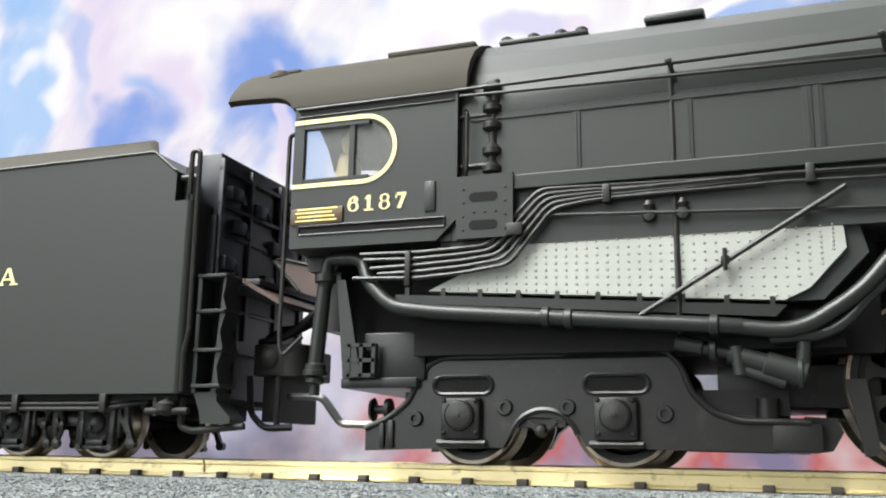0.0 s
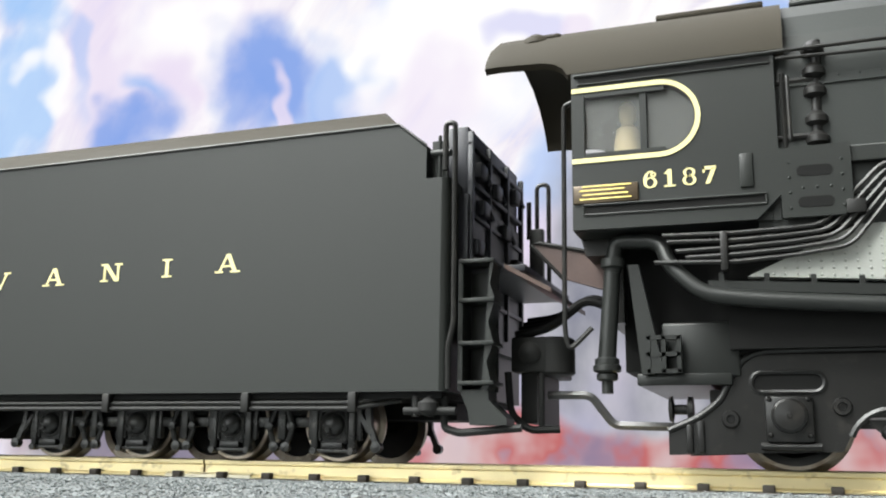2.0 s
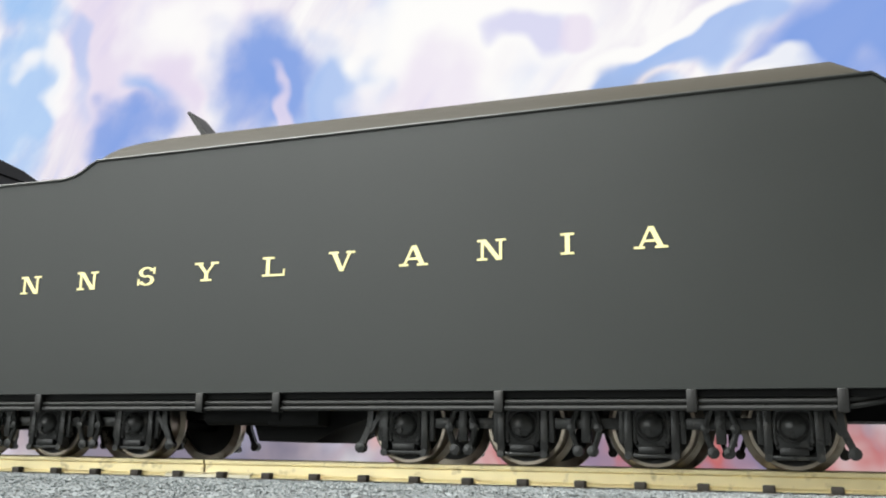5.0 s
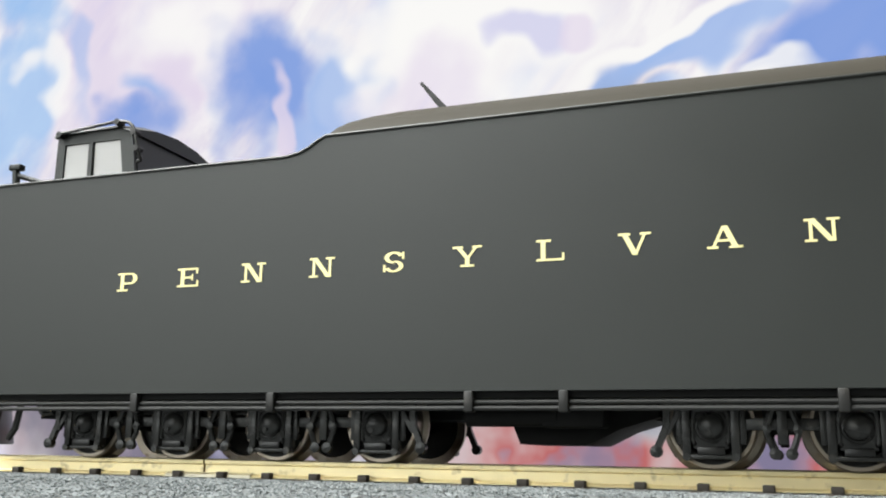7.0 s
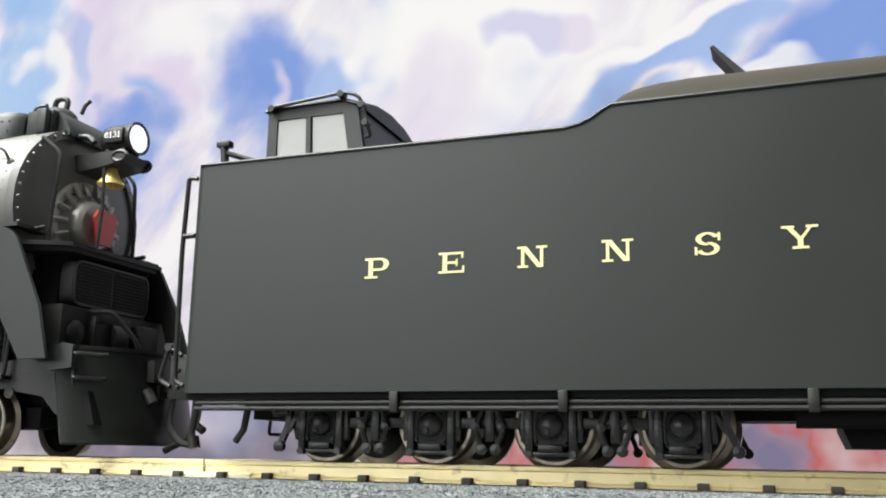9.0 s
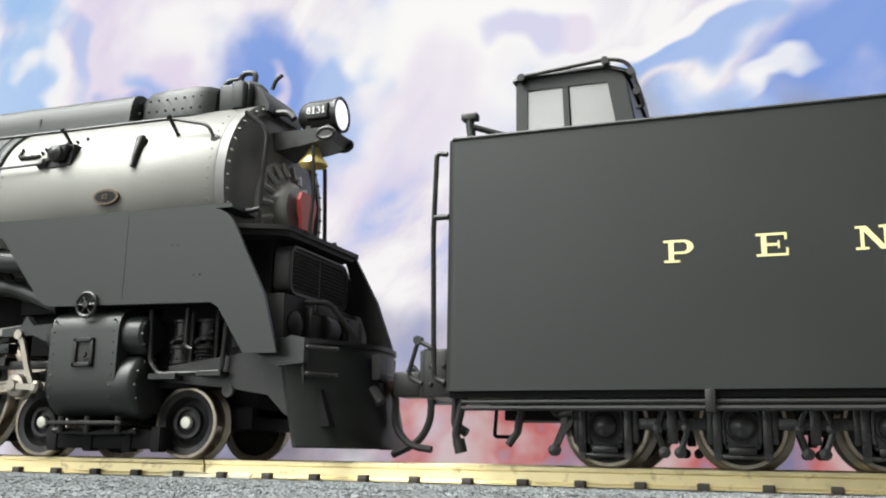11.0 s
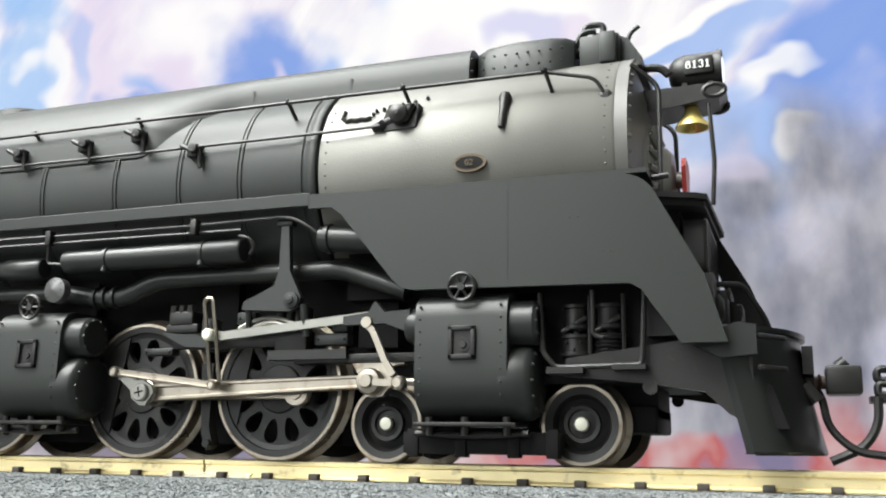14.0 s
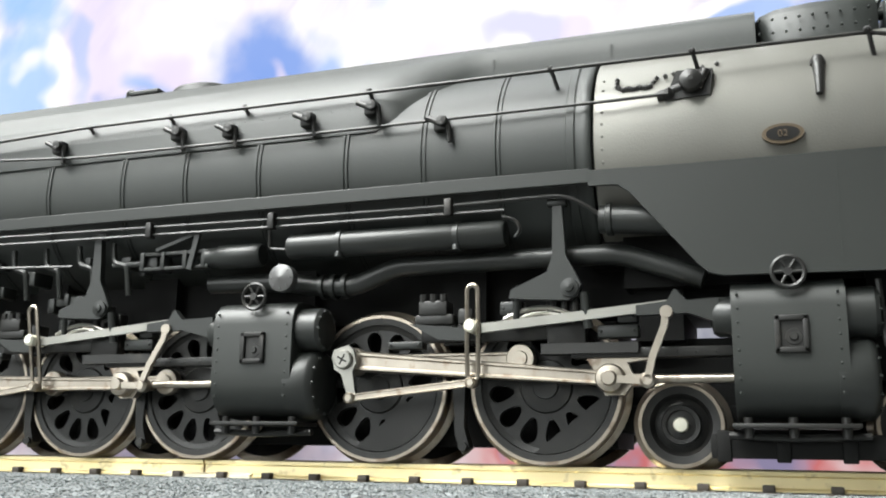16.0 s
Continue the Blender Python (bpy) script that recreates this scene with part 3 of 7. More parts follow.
# ---- the tender ----
def build_tender(x0):
    """Eight-axle tender; x0 is where its local zero stands on the track."""
    td = thing("tender", "long dark green-black tender lettered in cream yellow", "tender", (x0, 0, 0))
    Y = 17.7
    b = bmesh.new()
    side = [(-94.3, 9.3), (82.9, 9.3), (82.9, 37.3), (79.7, 37.3), (79.7, 41.9), (75.6, 45.2), (-33.4, 44.8), (-34.6, 44.2), (-36.0, 43.3), (-37.4, 42.7), (-39.5, 42.3), (-94.3, 42.3)]
    prism(b, side, -Y, Y)
    vert = [e for e in b.edges if abs(e.verts[0].co.x - e.verts[1].co.x) < 0.01 and e.verts[0].co.x < -90 and abs(e.verts[0].co.z - e.verts[1].co.z) > 1]
    bmesh.ops.bevel(b, geom=vert, offset=1.3, segments=4, affect="EDGES", profile=0.5)
    fr = [e for e in b.edges if abs(e.verts[0].co.x - e.verts[1].co.x) < 0.01 and e.verts[0].co.x > 82 and abs(e.verts[0].co.z - e.verts[1].co.z) > 1]
    bmesh.ops.bevel(b, geom=fr, offset=1.0, segments=3, affect="EDGES", profile=0.5)
    part("tank", b, GREEN, td)
    for s in (-1, 1):
        b = bmesh.new()
        tube(b, [(x, s * (Y + 0.02), z) for x, z in [(79.6, 41.9), (75.6, 45.2), (-33.4, 44.8), (-34.6, 44.2), (-36.0, 43.3), (-37.4, 42.7), (-39.5, 42.3), (-93.5, 42.3)]], 0.24, 8)
        part("beading", b, GREEN, td)
        b = bmesh.new()
        rows = []
        for x, top in ((-33.3, 45.0), (-32.4, 46.6), (-30.8, 47.8), (-28, 48.6), (-24, 49.0), (20, 49.0), (71.5, 49.0), (75.3, 45.4)):
            k = (top - 44.9) / 4.1
            yy = Y - 0.25
            rows.append([(x, s * yy, 44.7), (x, s * (yy - 0.9 * k), 44.9 + 1.6 * k), (x, s * (yy - 2.4 * k), 44.9 + 3.2 * k), (x, s * (yy - 4.4 * k), top), (x, s * (yy - 5.2 * k - 0.3), top), (x, s * (yy - 5.2 * k - 0.5), 44.7)])
        ring_skin(b, rows)
        part("bunker_side", b, BROWN, td, "brown-black sloping coal bunker plate")
    b = bmesh.new()
    coal_xs = np.linspace(-28, 70, 60)
    coal_ys = np.linspace(-12.6, 12.6, 16)
    grid = [[b.verts.new((x, y, 45.5 + 2.2 * noise.noise(Vector((x * 0.4, y * 0.4, 3))))) for y in coal_ys] for x in coal_xs]
    for p, q in zip(grid, grid[1:]):
        for i in range(len(coal_ys) - 1):
            b.faces.new((p[i], p[i + 1], q[i + 1], q[i]))
    part("coal_load", b, SOOT, td, "black coal in the bunker")
    b = bmesh.new()
    prism(b, [(-21.5, 53.1), (-21.1, 53.3), (-16.8, 48.6), (-18.0, 48.4)], -12.6, -8.0)
    part("bunker_flap", b, FLATBLACK, td, "small upstanding dark flap on the bunker edge")
    # lettering
    xs = [-64.85, -54.4, -43.7, -33.05, -22.5, -12.3, -1.45, 8.95, 19.35, 30.0, 39.8, 49.95]
    for ch, x in zip("PENNSYLVANIA", xs):
        for s in (-1, 1):
            ob = part("letter", MEMO.setdefault(ch, serif_letter(ch)), YELLOW, td, at=(x if s < 0 else -12 - x, s * (Y + 0.04), 24.15 + (x + 65) * 0.0165))
            ob.rotation_euler = (0, 0, 0 if s < 0 else math.pi)
    # lookout cabin on the water deck
    cab = bmesh.new()
    yc = 11.3
    out = [(-86.6, 42.3), (-86.6, 51.6), (-85.4, 52.9), (-73.6, 52.9), (-71.6, 51.0), (-70.0, 42.3)]
    hole = [(-85.0, 44.6), (-85.0, 50.4), (-79.9, 50.9), (-79.5, 44.6)], [(-78.9, 44.6), (-79.2, 50.9), (-74.0, 50.9), (-73.0, 44.6)]
    for y in (-yc, yc):
        a, e = (y, y + 0.7) if y < 0 else (y - 0.7, y)
        prism(cab, [(-86.6, 42.3), (-70.0, 42.3), (-70.6, 44.6), (-86.6, 44.6)], a, e)
        prism(cab, [(-86.6, 44.6), (-85.0, 44.6), (-85.0, 50.6), (-86.6, 50.6)], a, e)
        prism(cab, [(-73.0, 44.6), (-70.6, 44.6), (-71.6, 50.6), (-74.0, 50.6)], a, e)
        prism(cab, [(-86.6, 50.6), (-71.6, 50.6), (-71.8, 51.4), (-73.6, 52.6), (-85.4, 52.6), (-86.6, 51.6)], a, e)
        prism(cab, [(-79.9, 44.6), (-79.1, 44.6), (-79.3, 50.6), (-80.1, 50.6)], a - 0.15, e)
    box(cab, -86.6, -86.0, -yc + 0.7, yc - 0.7, 42.3, 52)
    prism(cab, [(-70.0, 42.3), (-70.6, 42.3), (-72.3, 51.2), (-71.6, 51.2)], -yc + 0.7, yc - 0.7)
    part("lookout_cabin", cab, GREEN, td, "dark lookout cabin on the tender deck")
    b = bmesh.new()
    ring_skin(b, [[(x, y, z) for y, z in ((-yc - 0.5, 52.3 + dz), (-yc - 0.3, 52.8 + dz), (-yc * 0.5, 54.3 + dz), (0, 54.8 + dz), (yc * 0.5, 54.3 + dz), (yc + 0.3, 52.8 + dz), (yc + 0.5, 52.3 + dz))] for x, dz in ((-87.0, -0.4), (-85.2, 0.1), (-74, 0.1), (-71.2, -0.9))])
    part("cabin_roof", b, GREEN, td)
    for y in (-yc + 0.3, yc - 0.3):
        for h in hole:
            b = bmesh.new()
            prism(b, h, y - 0.05, y + 0.05)
            part("cabin_pane", b, MILKY, td)
    b = bmesh.new()
    tube(b, soft_path([(-86.2, -yc - 0.9, 52.3), (-73.5, -yc - 0.9, 53.4), (-71.0, -yc - 0.9, 52.6), (-69.6, -yc - 0.9, 48), (-69.3, -yc - 0.3, 46.4), (-70.2, -yc - 0.2, 46.4)], 1.2), 0.28)
    for p in ((-85.6, 52.2), (-74.1, 53.2), (-70.7, 51.2), (-70.0, 48.4)):
        rod(b, (p[0], -yc - 1.2, p[1]), (p[0], -yc + 0.3, p[1]), 0.55, 8)
    part("cabin_handrail", b, BLACK, td)
    b = bmesh.new()
    rod(b, (-92.0, -13.6, 42), (-92.6, -13.6, 46.6), 0.62)
    box(b, -93.6, -91.3, -14.3, -12.9, 46.2, 47.2, 0.2)
    rod(b, (-92.3, -13.6, 45.4), (-86.4, -12.2, 43.6), 0.42)
    part("marker_post", b, GREEN, td)
    # rear end
    b = bmesh.new()
    tube(b, soft_path([(-94.5, -16.9, 40.6), (-96.0, -16.9, 40.9), (-96.3, -16.9, 30), (-95.9, -16.9, 11), (-94.4, -16.9, 10.4)], 1.0), 0.36)
    rod(b, (-96.2, -16.9, 32), (-94.2, -16.9, 32), 0.4)
    part("grab_iron", b, BLACK, td)
    b = bmesh.new()
    box(b, -99.0, -98.2, -14, 14, 8.8, 14.9, 0.15)
    box(b, -98.4, -94.6, -14, -13.2, 8.8, 14.9, 0.15)
    box(b, -98.4, -94.4, -13.6, 13.6, 8.8, 9.6)
    box(b, -98.6, -94.4, -13.8, 13.8, 14.3, 15.1, 0.15)
    for z in (10.6, 12.4, 14.4):
        box(b, -99.3, -98.6, -6.4, -3.2, z - 0.5, z + 0.5)
        box(b, -99.3, -98.6, 3.2, 6.4, z - 0.5, z + 0.5)
    tube(b, soft_path([(-98.6, -14.2, 10.5), (-100.6, -14.2, 11.5), (-99.2, -14.2, 16.2), (-97, -14.2, 15)], 0.8), 0.32)
    rod(b, (-99.2, -14.6, 16.2), (-99.2, -13.6, 16.2), 0.6)
    rivets(b, [(x, -14.0, z) for x in (-97.4, -95.6) for z in (10.4, 12.8)], 0.4, 0.3)
    part("rear_buffer_box", b, BLACK, td)
    b = bmesh.new()
    for y in (-1.2, 1.2):
        for z in (9.6, 11.4):
            tube(b, soft_path([(-99, y, z), (-101.6, y, z), (-101.6, y, z + 1.4), (-99, y, z + 1.4)], 0.5), 0.4)
    box(b, -102.6, -98, -1.6, 1.6, 8.6, 9.4)
    box(b, -107.6, -103.4, -2.6, 2.6, 9.6, 13.2, 0.4)
    rod(b, (-106, 0, 13), (-105, 0, 13.8), 0.9)
    tube(b, soft_path([(-101.8, -2, 9.2), (-101.9, -2, 6), (-103.6, -2, 3.2), (-107.6, -2, 1.4)], 2.2, 6), 0.55)
    part("rear_coupler", b, BLACK, td)
    b = bmesh.new()
    rod(b, (-112, 0, 11.2), (-107, 0, 11.2), 0.85)
    for i in range(5):
        lathe(b, [(0.9, -0.2), (1.15, 0), (0.9, 0.2)], (-111 + i * 0.9, 0, 11.2), "x", 14)
    part("coupler_spring", b, COPPER, td, "coppery coupler spring")
    b = bmesh.new()
    tube(b, soft_path([(-93.6, -14.5, 9.2), (-93.8, -14.5, 5.2), (-92.2, -14.5, 4.2)], 0.6), 0.6)
    part("hose_bracket", b, BLACK, td)
    b = bmesh.new()
    tube(b, soft_path([(-92.0, -16.0, 9.2), (-93.2, -16.0, 4), (-92.5, -16.0, 2.2)], 0.6), 0.55, 8)
    rod(b, (-92.8, -16, 3.4), (-92.4, -16, 1.8), 0.8)
    part("air_hose", b, BLACK, td)
    b = bmesh.new()
    tube(b, soft_path([(-95.6, 10, 9.2), (-96.0, 10, 4.3), (-93.0, 11, 4.3), (-92.6, 11, 9)], 0.5), 0.3)
    part("stirrup", b, BLACK, td)
    b = bmesh.new()
    tube(b, soft_path([(-82, -15, 8.8), (-80.5, -15, 6.4), (-78.5, -15, 6.8)], 0.6), 0.35)
    tube(b, [(-84.6, -15, 8.8), (-85.4, -15, 4.4), (-86.6, -15, 2.8)], 0.5, 8)
    part("brake_lever", b, BLACK, td)
    # underframe, pipes
    b = bmesh.new()
    box(b, -90, 80, -5, 5, 6.2, 9.3)
    box(b, -93.8, 82, -16.8, 16.8, 8.5, 9.3)
    part("underframe", b, SOOT, td)
    for z, y in ((7.95, -17.0), (7.2, -17.2)):
        b = bmesh.new()
        tube(b, soft_path([(-92, y, z), (70, y, z), (76, y + 2, z + 1.1)], 1.5), 0.3)
        part("side_pipe", b, FLATBLACK, td)
    for x in (-62, -40, -12, 0, 31, 54, 70):
        b = bmesh.new()
        box(b, x - 0.6, x + 0.6, -17.9, -16.6, 6.7, 9.3, 0.15)
        part("pipe_clamp", b, BLACK, td)
    b = bmesh.new()
    prism(b, [(-6, 8.5), (10, 8.5), (10, 6.5), (5, 5), (1, 3), (-8, 3), (-9, 5.5)], -8, 8)
    rod(b, (-14, -12, 6.4), (-2, -12, 6.4), 1.3)
    box(b, -4, 4, -13, -9, 5, 7.8, 0.5)
    part("water_scoop", b, SOOT, td)
    # two four-axle trucks
    wheels = []
    for first in (-75.1, 16.4):
        truck = [first + 16.1 * k for k in range(4)]
        f = bmesh.new()
        for s in (-1, 1):
            k = -s

            def slab(x0, x1, near, deep, z0, z1, bevel=0.15):
                ys = sorted((s * near, s * deep))
                box(f, x0, x1, ys[0], ys[1], z0, z1, bevel)

            # top rail over all axles, with its raised lip
            slab(truck[0] - 4.6, truck[3] + 4.6, 11.9, 10.6, 7.5, 8.7)
            slab(truck[0] - 4.2, truck[3] + 4.2, 12.2, 11.8, 8.1, 8.6, 0.1)
            for x in truck:
                for d in (-1, 1):
                    e = sorted((x + d * 2.3, x + d * 3.3))
                    slab(e[0], e[1], 12.3, 10.7, 2.0, 7.8)
                    e = sorted((x + d * 3.2, x + d * 4.0))
                    slab(e[0], e[1], 11.8, 10.7, 3.2, 7.8)
                    rod(f, (x + d * 2.8, s * 12.6, 1.75), (x + d * 2.8, s * 11.2, 1.75), 0.5, 8)
                slab(x - 3.3, x + 3.3, 12.2, 11.2, 1.5, 2.0, 0.1)
            for a, c in zip(truck, truck[1:]):
                m = (a + c) / 2
                slab(a + 3.6, c - 3.6, 11.5, 10.7, 4.9, 6.3)
                slab(m - 0.6, m + 0.6, 12.0, 10.9, 3.2, 7.8)
                for d in (-1, 1):
                    tube(f, soft_path([(m + d * 1.0, s * 12.0, 7.4), (m + d * 1.9, s * 12.1, 4.9), (m + d * 0.9, s * 12.1, 2.2)], 0.8), 0.4, 7)
                    lathe(f, [(0.01, -0.5 * k), (0.7, -0.4 * k), (0.7, 0.3 * k)], (m + d * 0.9, s * 12.1, 2.2), "y", 10)
                    lathe(f, [(0.01, -0.5 * k), (0.55, -0.4 * k), (0.55, 0.3 * k)], (m + d * 1.7, s * 12.2, 5.0), "y", 10)
            for e, d in ((truck[0], -1), (truck[3], 1)):
                strip(f, [(e + d * 5.0, 8.2), (e + d * 5.2, 5.2), (e + d * 6.4, 2.4)], 0.8, *sorted((s * 11.2, s * 12.0)))
                lathe(f, [(0.01, -0.6 * k), (0.75, -0.5 * k), (0.75, 0.5 * k)], (e + d * 6.4, s * 11.8, 2.3), "y", 10)
                strip(f, [(e + d * 3.8, 6.6), (e + d * 5.2, 4.4)], 0.6, *sorted((s * 11.2, s * 11.9)))
        box(f, truck[0] - 4, truck[3] + 4, -7, 7, 6.8, 8.2)
        tf = part("truck_frame", f, DARKBOX, td, "dark cast truck side frame")
        for x in truck:
            for s in (-1, 1):
                k = -s
                j = bmesh.new()
                ys = sorted((s * 12.0, s * 10.6))
                box(j, x - 2.1, x + 2.1, ys[0], ys[1], 2.6, 7.1, 0.35)
                lathe(j, [(0.01, -1.35 * k), (0.5, -1.3 * k), (1.25, -1.0 * k), (1.6, -0.55 * k), (1.65, 0.3 * k), (0.01, 0.3 * k)], (x, s * 11.9, 5.3), "y", 20)
                tube(j, [(x + u, s * 12.05, v) for u, v in arc_points(0, 5.3, 1.95, 0, 360, 16)], 0.2, 6)
                tube(j, soft_path([(x - 2.0, s * 12.1, 3.4), (x - 2.0, s * 12.1, 7.2), (x + 2.0, s * 12.1, 7.2), (x + 2.0, s * 12.1, 3.4)], 0.7), 0.22, 6)
                rod(j, (x - 0.2, s * 13.5, 4.5), (x - 0.2, s * 12.4, 4.6), 0.36, 8)
                ax = part("axle_box", j, DARKBOX, tf)
                j = bmesh.new()
                ys = sorted((s * 12.5, s * 11.4))
                box(j, x - 1.6, x + 1.6, ys[0], ys[1], 2.0, 2.9, 0.15)
                rivets(j, [(x - 1.9, s * 12.0, 3.3), (x + 1.9, s * 12.0, 3.3)], 0.32, 0.3, (0, s, 0))
                part("box_keeper", j, CAST, ax)
            wheels.append((small_wheelset(td, x, 5.25, 10.4, boss=False), 5.25))
    # front end with bulkhead, ladder and steps
    b = bmesh.new()
    box(b, 81, 84.2, -13.5, 13.5, 16, 36)
    box(b, 80.2, 83.8, -12.5, 12.5, 35.9, 46, 0.3)
    fb = part("front_bulkhead", b, SLATE, td, "slate-black front bulkhead with doors and ribs")
    for z in (22, 33, 37.5, 43):
        b = bmesh.new()
        box(b, 83.8, 84.6, -13, 13, z, z + 0.6, 0.1)
        part("cross_rib", b, SLATE, fb)
    for y in (-12.6, -4.5, 4.5, 12.6):
        b = bmesh.new()
        box(b, 83.9, 84.7, y - 0.4, y + 0.4, 18, 45, 0.1)
        part("upright_rib", b, SLATE, fb)
    for y, z in ((-9.5, 40), (-8, 35), (-2, 39), (3, 34), (8, 41), (-10.5, 29), (1, 28), (9, 30)):
        b = bmesh.new()
        box(b, 83.6, 85.3, y - 1.6, y + 1.6, z - 1.1, z + 1.1, 0.3)
        rod(b, (84.6, y + 1.5, z + 1.2), (85.6, y + 1.5, z - 1.4), 0.35, 8)
        part("bulkhead_latch", b, SLATE, fb)
    b = bmesh.new()
    box(b, 80, 92, -13, 13, 25.0, 26.0, 0.2)
    part("footplate", b, SLATE, td)
    b = bmesh.new()
    prism(b, [(89.3, 26.1), (95.5, 22.6), (95.5, 22.0), (89.3, 25.4)], -13.5, 8)
    part("fall_plate", b, COPPER, td, "brown fall plate")
    b = bmesh.new()
    box(b, 79.8, 82.0, -15.8, -15.2, 37.4, 43.0)
    rod(b, (81.2, -16.6, 37), (81.2, -16.6, 43.4), 0.25)
    rod(b, (80, -16.6, 41), (82.8, -16.6, 41), 0.5)
    part("front_corner_plate", b, GREEN, td)
    b = bmesh.new()
    tube(b, soft_path([(82.6, -18.2, 38), (82.6, -18.2, 44.5), (83.9, -18.2, 44.5), (83.9, -17.8, 18), (83.1, -17.6, 15), (83.1, -17.4, 9.6)], 0.7), 0.38)
    part("handrail", b, BLACK, td)
    b = bmesh.new()
    tube(b, soft_path([(87.3, 11.5, 27), (87.3, 11.5, 43.8), (89.2, 11.5, 43.8), (89.2, 11.5, 26)], 0.95), 0.36)
    box(b, 86.2, 88.4, 10.8, 12.2, 26, 36.5, 0.2)
    rod(b, (86.0, 11.5, 35), (86.0, 11.5, 41), 0.4)
    part("handrail", b, BLACK, td)
    b = bmesh.new()
    box(b, 84.0, 84.6, -16.4, -12.6, 9.4, 26.3)
    box(b, 84.4, 88.3, -12.9, -12.5, 9.4, 26)
    prism(b, [(88.2, 26.3), (88.8, 26.3), (88.2, 23), (88.9, 21), (88.0, 18), (88.7, 15.4), (87.8, 13), (88.4, 10.4), (87.8, 9.4), (87.2, 9.4)], -16.4, -12.9)
    lad = part("step_ladder", b, GREEN, td, "tender step ladder")
    for z in (26.0, 20.9, 15.4, 10.4):
        b = bmesh.new()
        box(b, 84.2, 88.9, -17.0, -12.6, z - 0.3, z + 0.2, 0.08)
        part("step", b, GREEN, lad)
    b = bmesh.new()
    prism(b, [(84.2, 9.5), (88.0, 9.5), (88.1, 8.2), (90.4, 6.0), (90.4, 5.2), (85.6, 5.2), (85.3, 7)], -16.2, -12.6)
    part("lower_step", b, GREEN, lad)
    b = bmesh.new()
    box(b, 88.6, 93.4, -8, 8, 12.4, 17.1, 0.3)
    lathe(b, [(0.01, -0.8), (0.8, -0.7), (1.5, -0.2), (1.5, 0.3)], (91.2, -8.1, 14.9), "y", 18)
    lathe(b, [(0.01, 12.0), (2.4, 12.1), (2.7, 12.4), (2.7, 16.8), (2.3, 17.1), (0.01, 17.2)], (94.0, -5.3, 0), "z", 24)
    box(b, 89.6, 91.8, -6.4, 6.4, 5.8, 12.4)
    rod(b, (92.6, -7.2, 5.2), (92.6, -7.2, 12.4), 0.45)
    tube(b, soft_path([(88.2, -8, 12.4), (88.6, -8, 7), (91, -8, 4.8), (95, -7, 5.0)], 1.2), 0.5)
    part("drawbar_pocket", b, FLATBLACK, td)
    b = bmesh.new()
    tube(b, soft_path([(82, -15.5, 8.8), (82, -15.5, 4.8), (84, -15.5, 4.2), (92, -15, 4.9)], 0.6), 0.5)
    for x in (78.5, 80.5):
        rod(b, (x, -16.6, 8.8), (x, -16.6, 6.2), 0.5)
    rod(b, (77, -16.8, 6.9), (84, -16.8, 6.9), 0.5)
    lathe(b, [(0.3, -1.2), (1.4, -0.5), (1.4, 0.5), (0.3, 1.2)], (80.3, -16.8, 7.4), "z", 12)
    part("brake_pipe", b, FLATBLACK, td)
    b = bmesh.new()
    tube(b, soft_path([(93, -5, 9.5), (98.7, -5, 9.5), (101.6, -4.4, 5.6), (112, -4.4, 5.4)], 1.0), 0.62, 6)
    part("drawbar", b, DULL, td, "bare grey steel drawbar")
    for i in range(4):
        b = bmesh.new()
        tube(b, soft_path([(89, -7 + i * 2.2, 17.4 + i * 0.9), (94, -7 + i * 2.2, 18.2 + i * 0.8), (98.6, -7 + i * 2, 22.2 + i * 0.5), (102.5, -7 + i * 2, 20.4), (108, -7 + i * 2, 17.6)], 3.2, 6), 0.6, 8)
        part("cable", b, SOOT, td)
    return td, wheels


DARKBOX = material("dark_steel_axle_box", (0.034, 0.034, 0.033), 0.27, 0.35, 0.3, 1200, 0.12, (0.07, 0.066, 0.06), 0.15)
SLATE = material("slate_black_casting", (0.016, 0.017, 0.023), 0.45, 0, 0.15, 900, 0.08)
MILKY = material("shiny_window_glazing", (0.27, 0.265, 0.26), 0.15, 0.2, 0.1, 300, 0.0)


# ---- the locomotives ----
def arc_points(cx, cz, r, a0, a1, n):
    return [(cx + r * math.cos(radians(a0 + (a1 - a0) * i / n)), cz + r * math.sin(radians(a0 + (a1 - a0) * i / n))) for i in range(n + 1)]


def flange_bolts(bm, x, y, z, r, n, size=0.25, way=(0, -1, 0), plane="xz"):
    for i in range(n):
        a = 2 * math.pi * i / n
        u, v = r * math.cos(a), r * math.sin(a)
        p = (x + u, y, z + v) if plane == "xz" else (x, y + u, z + v)
        rivets(bm, [p], size, 0.2, way)


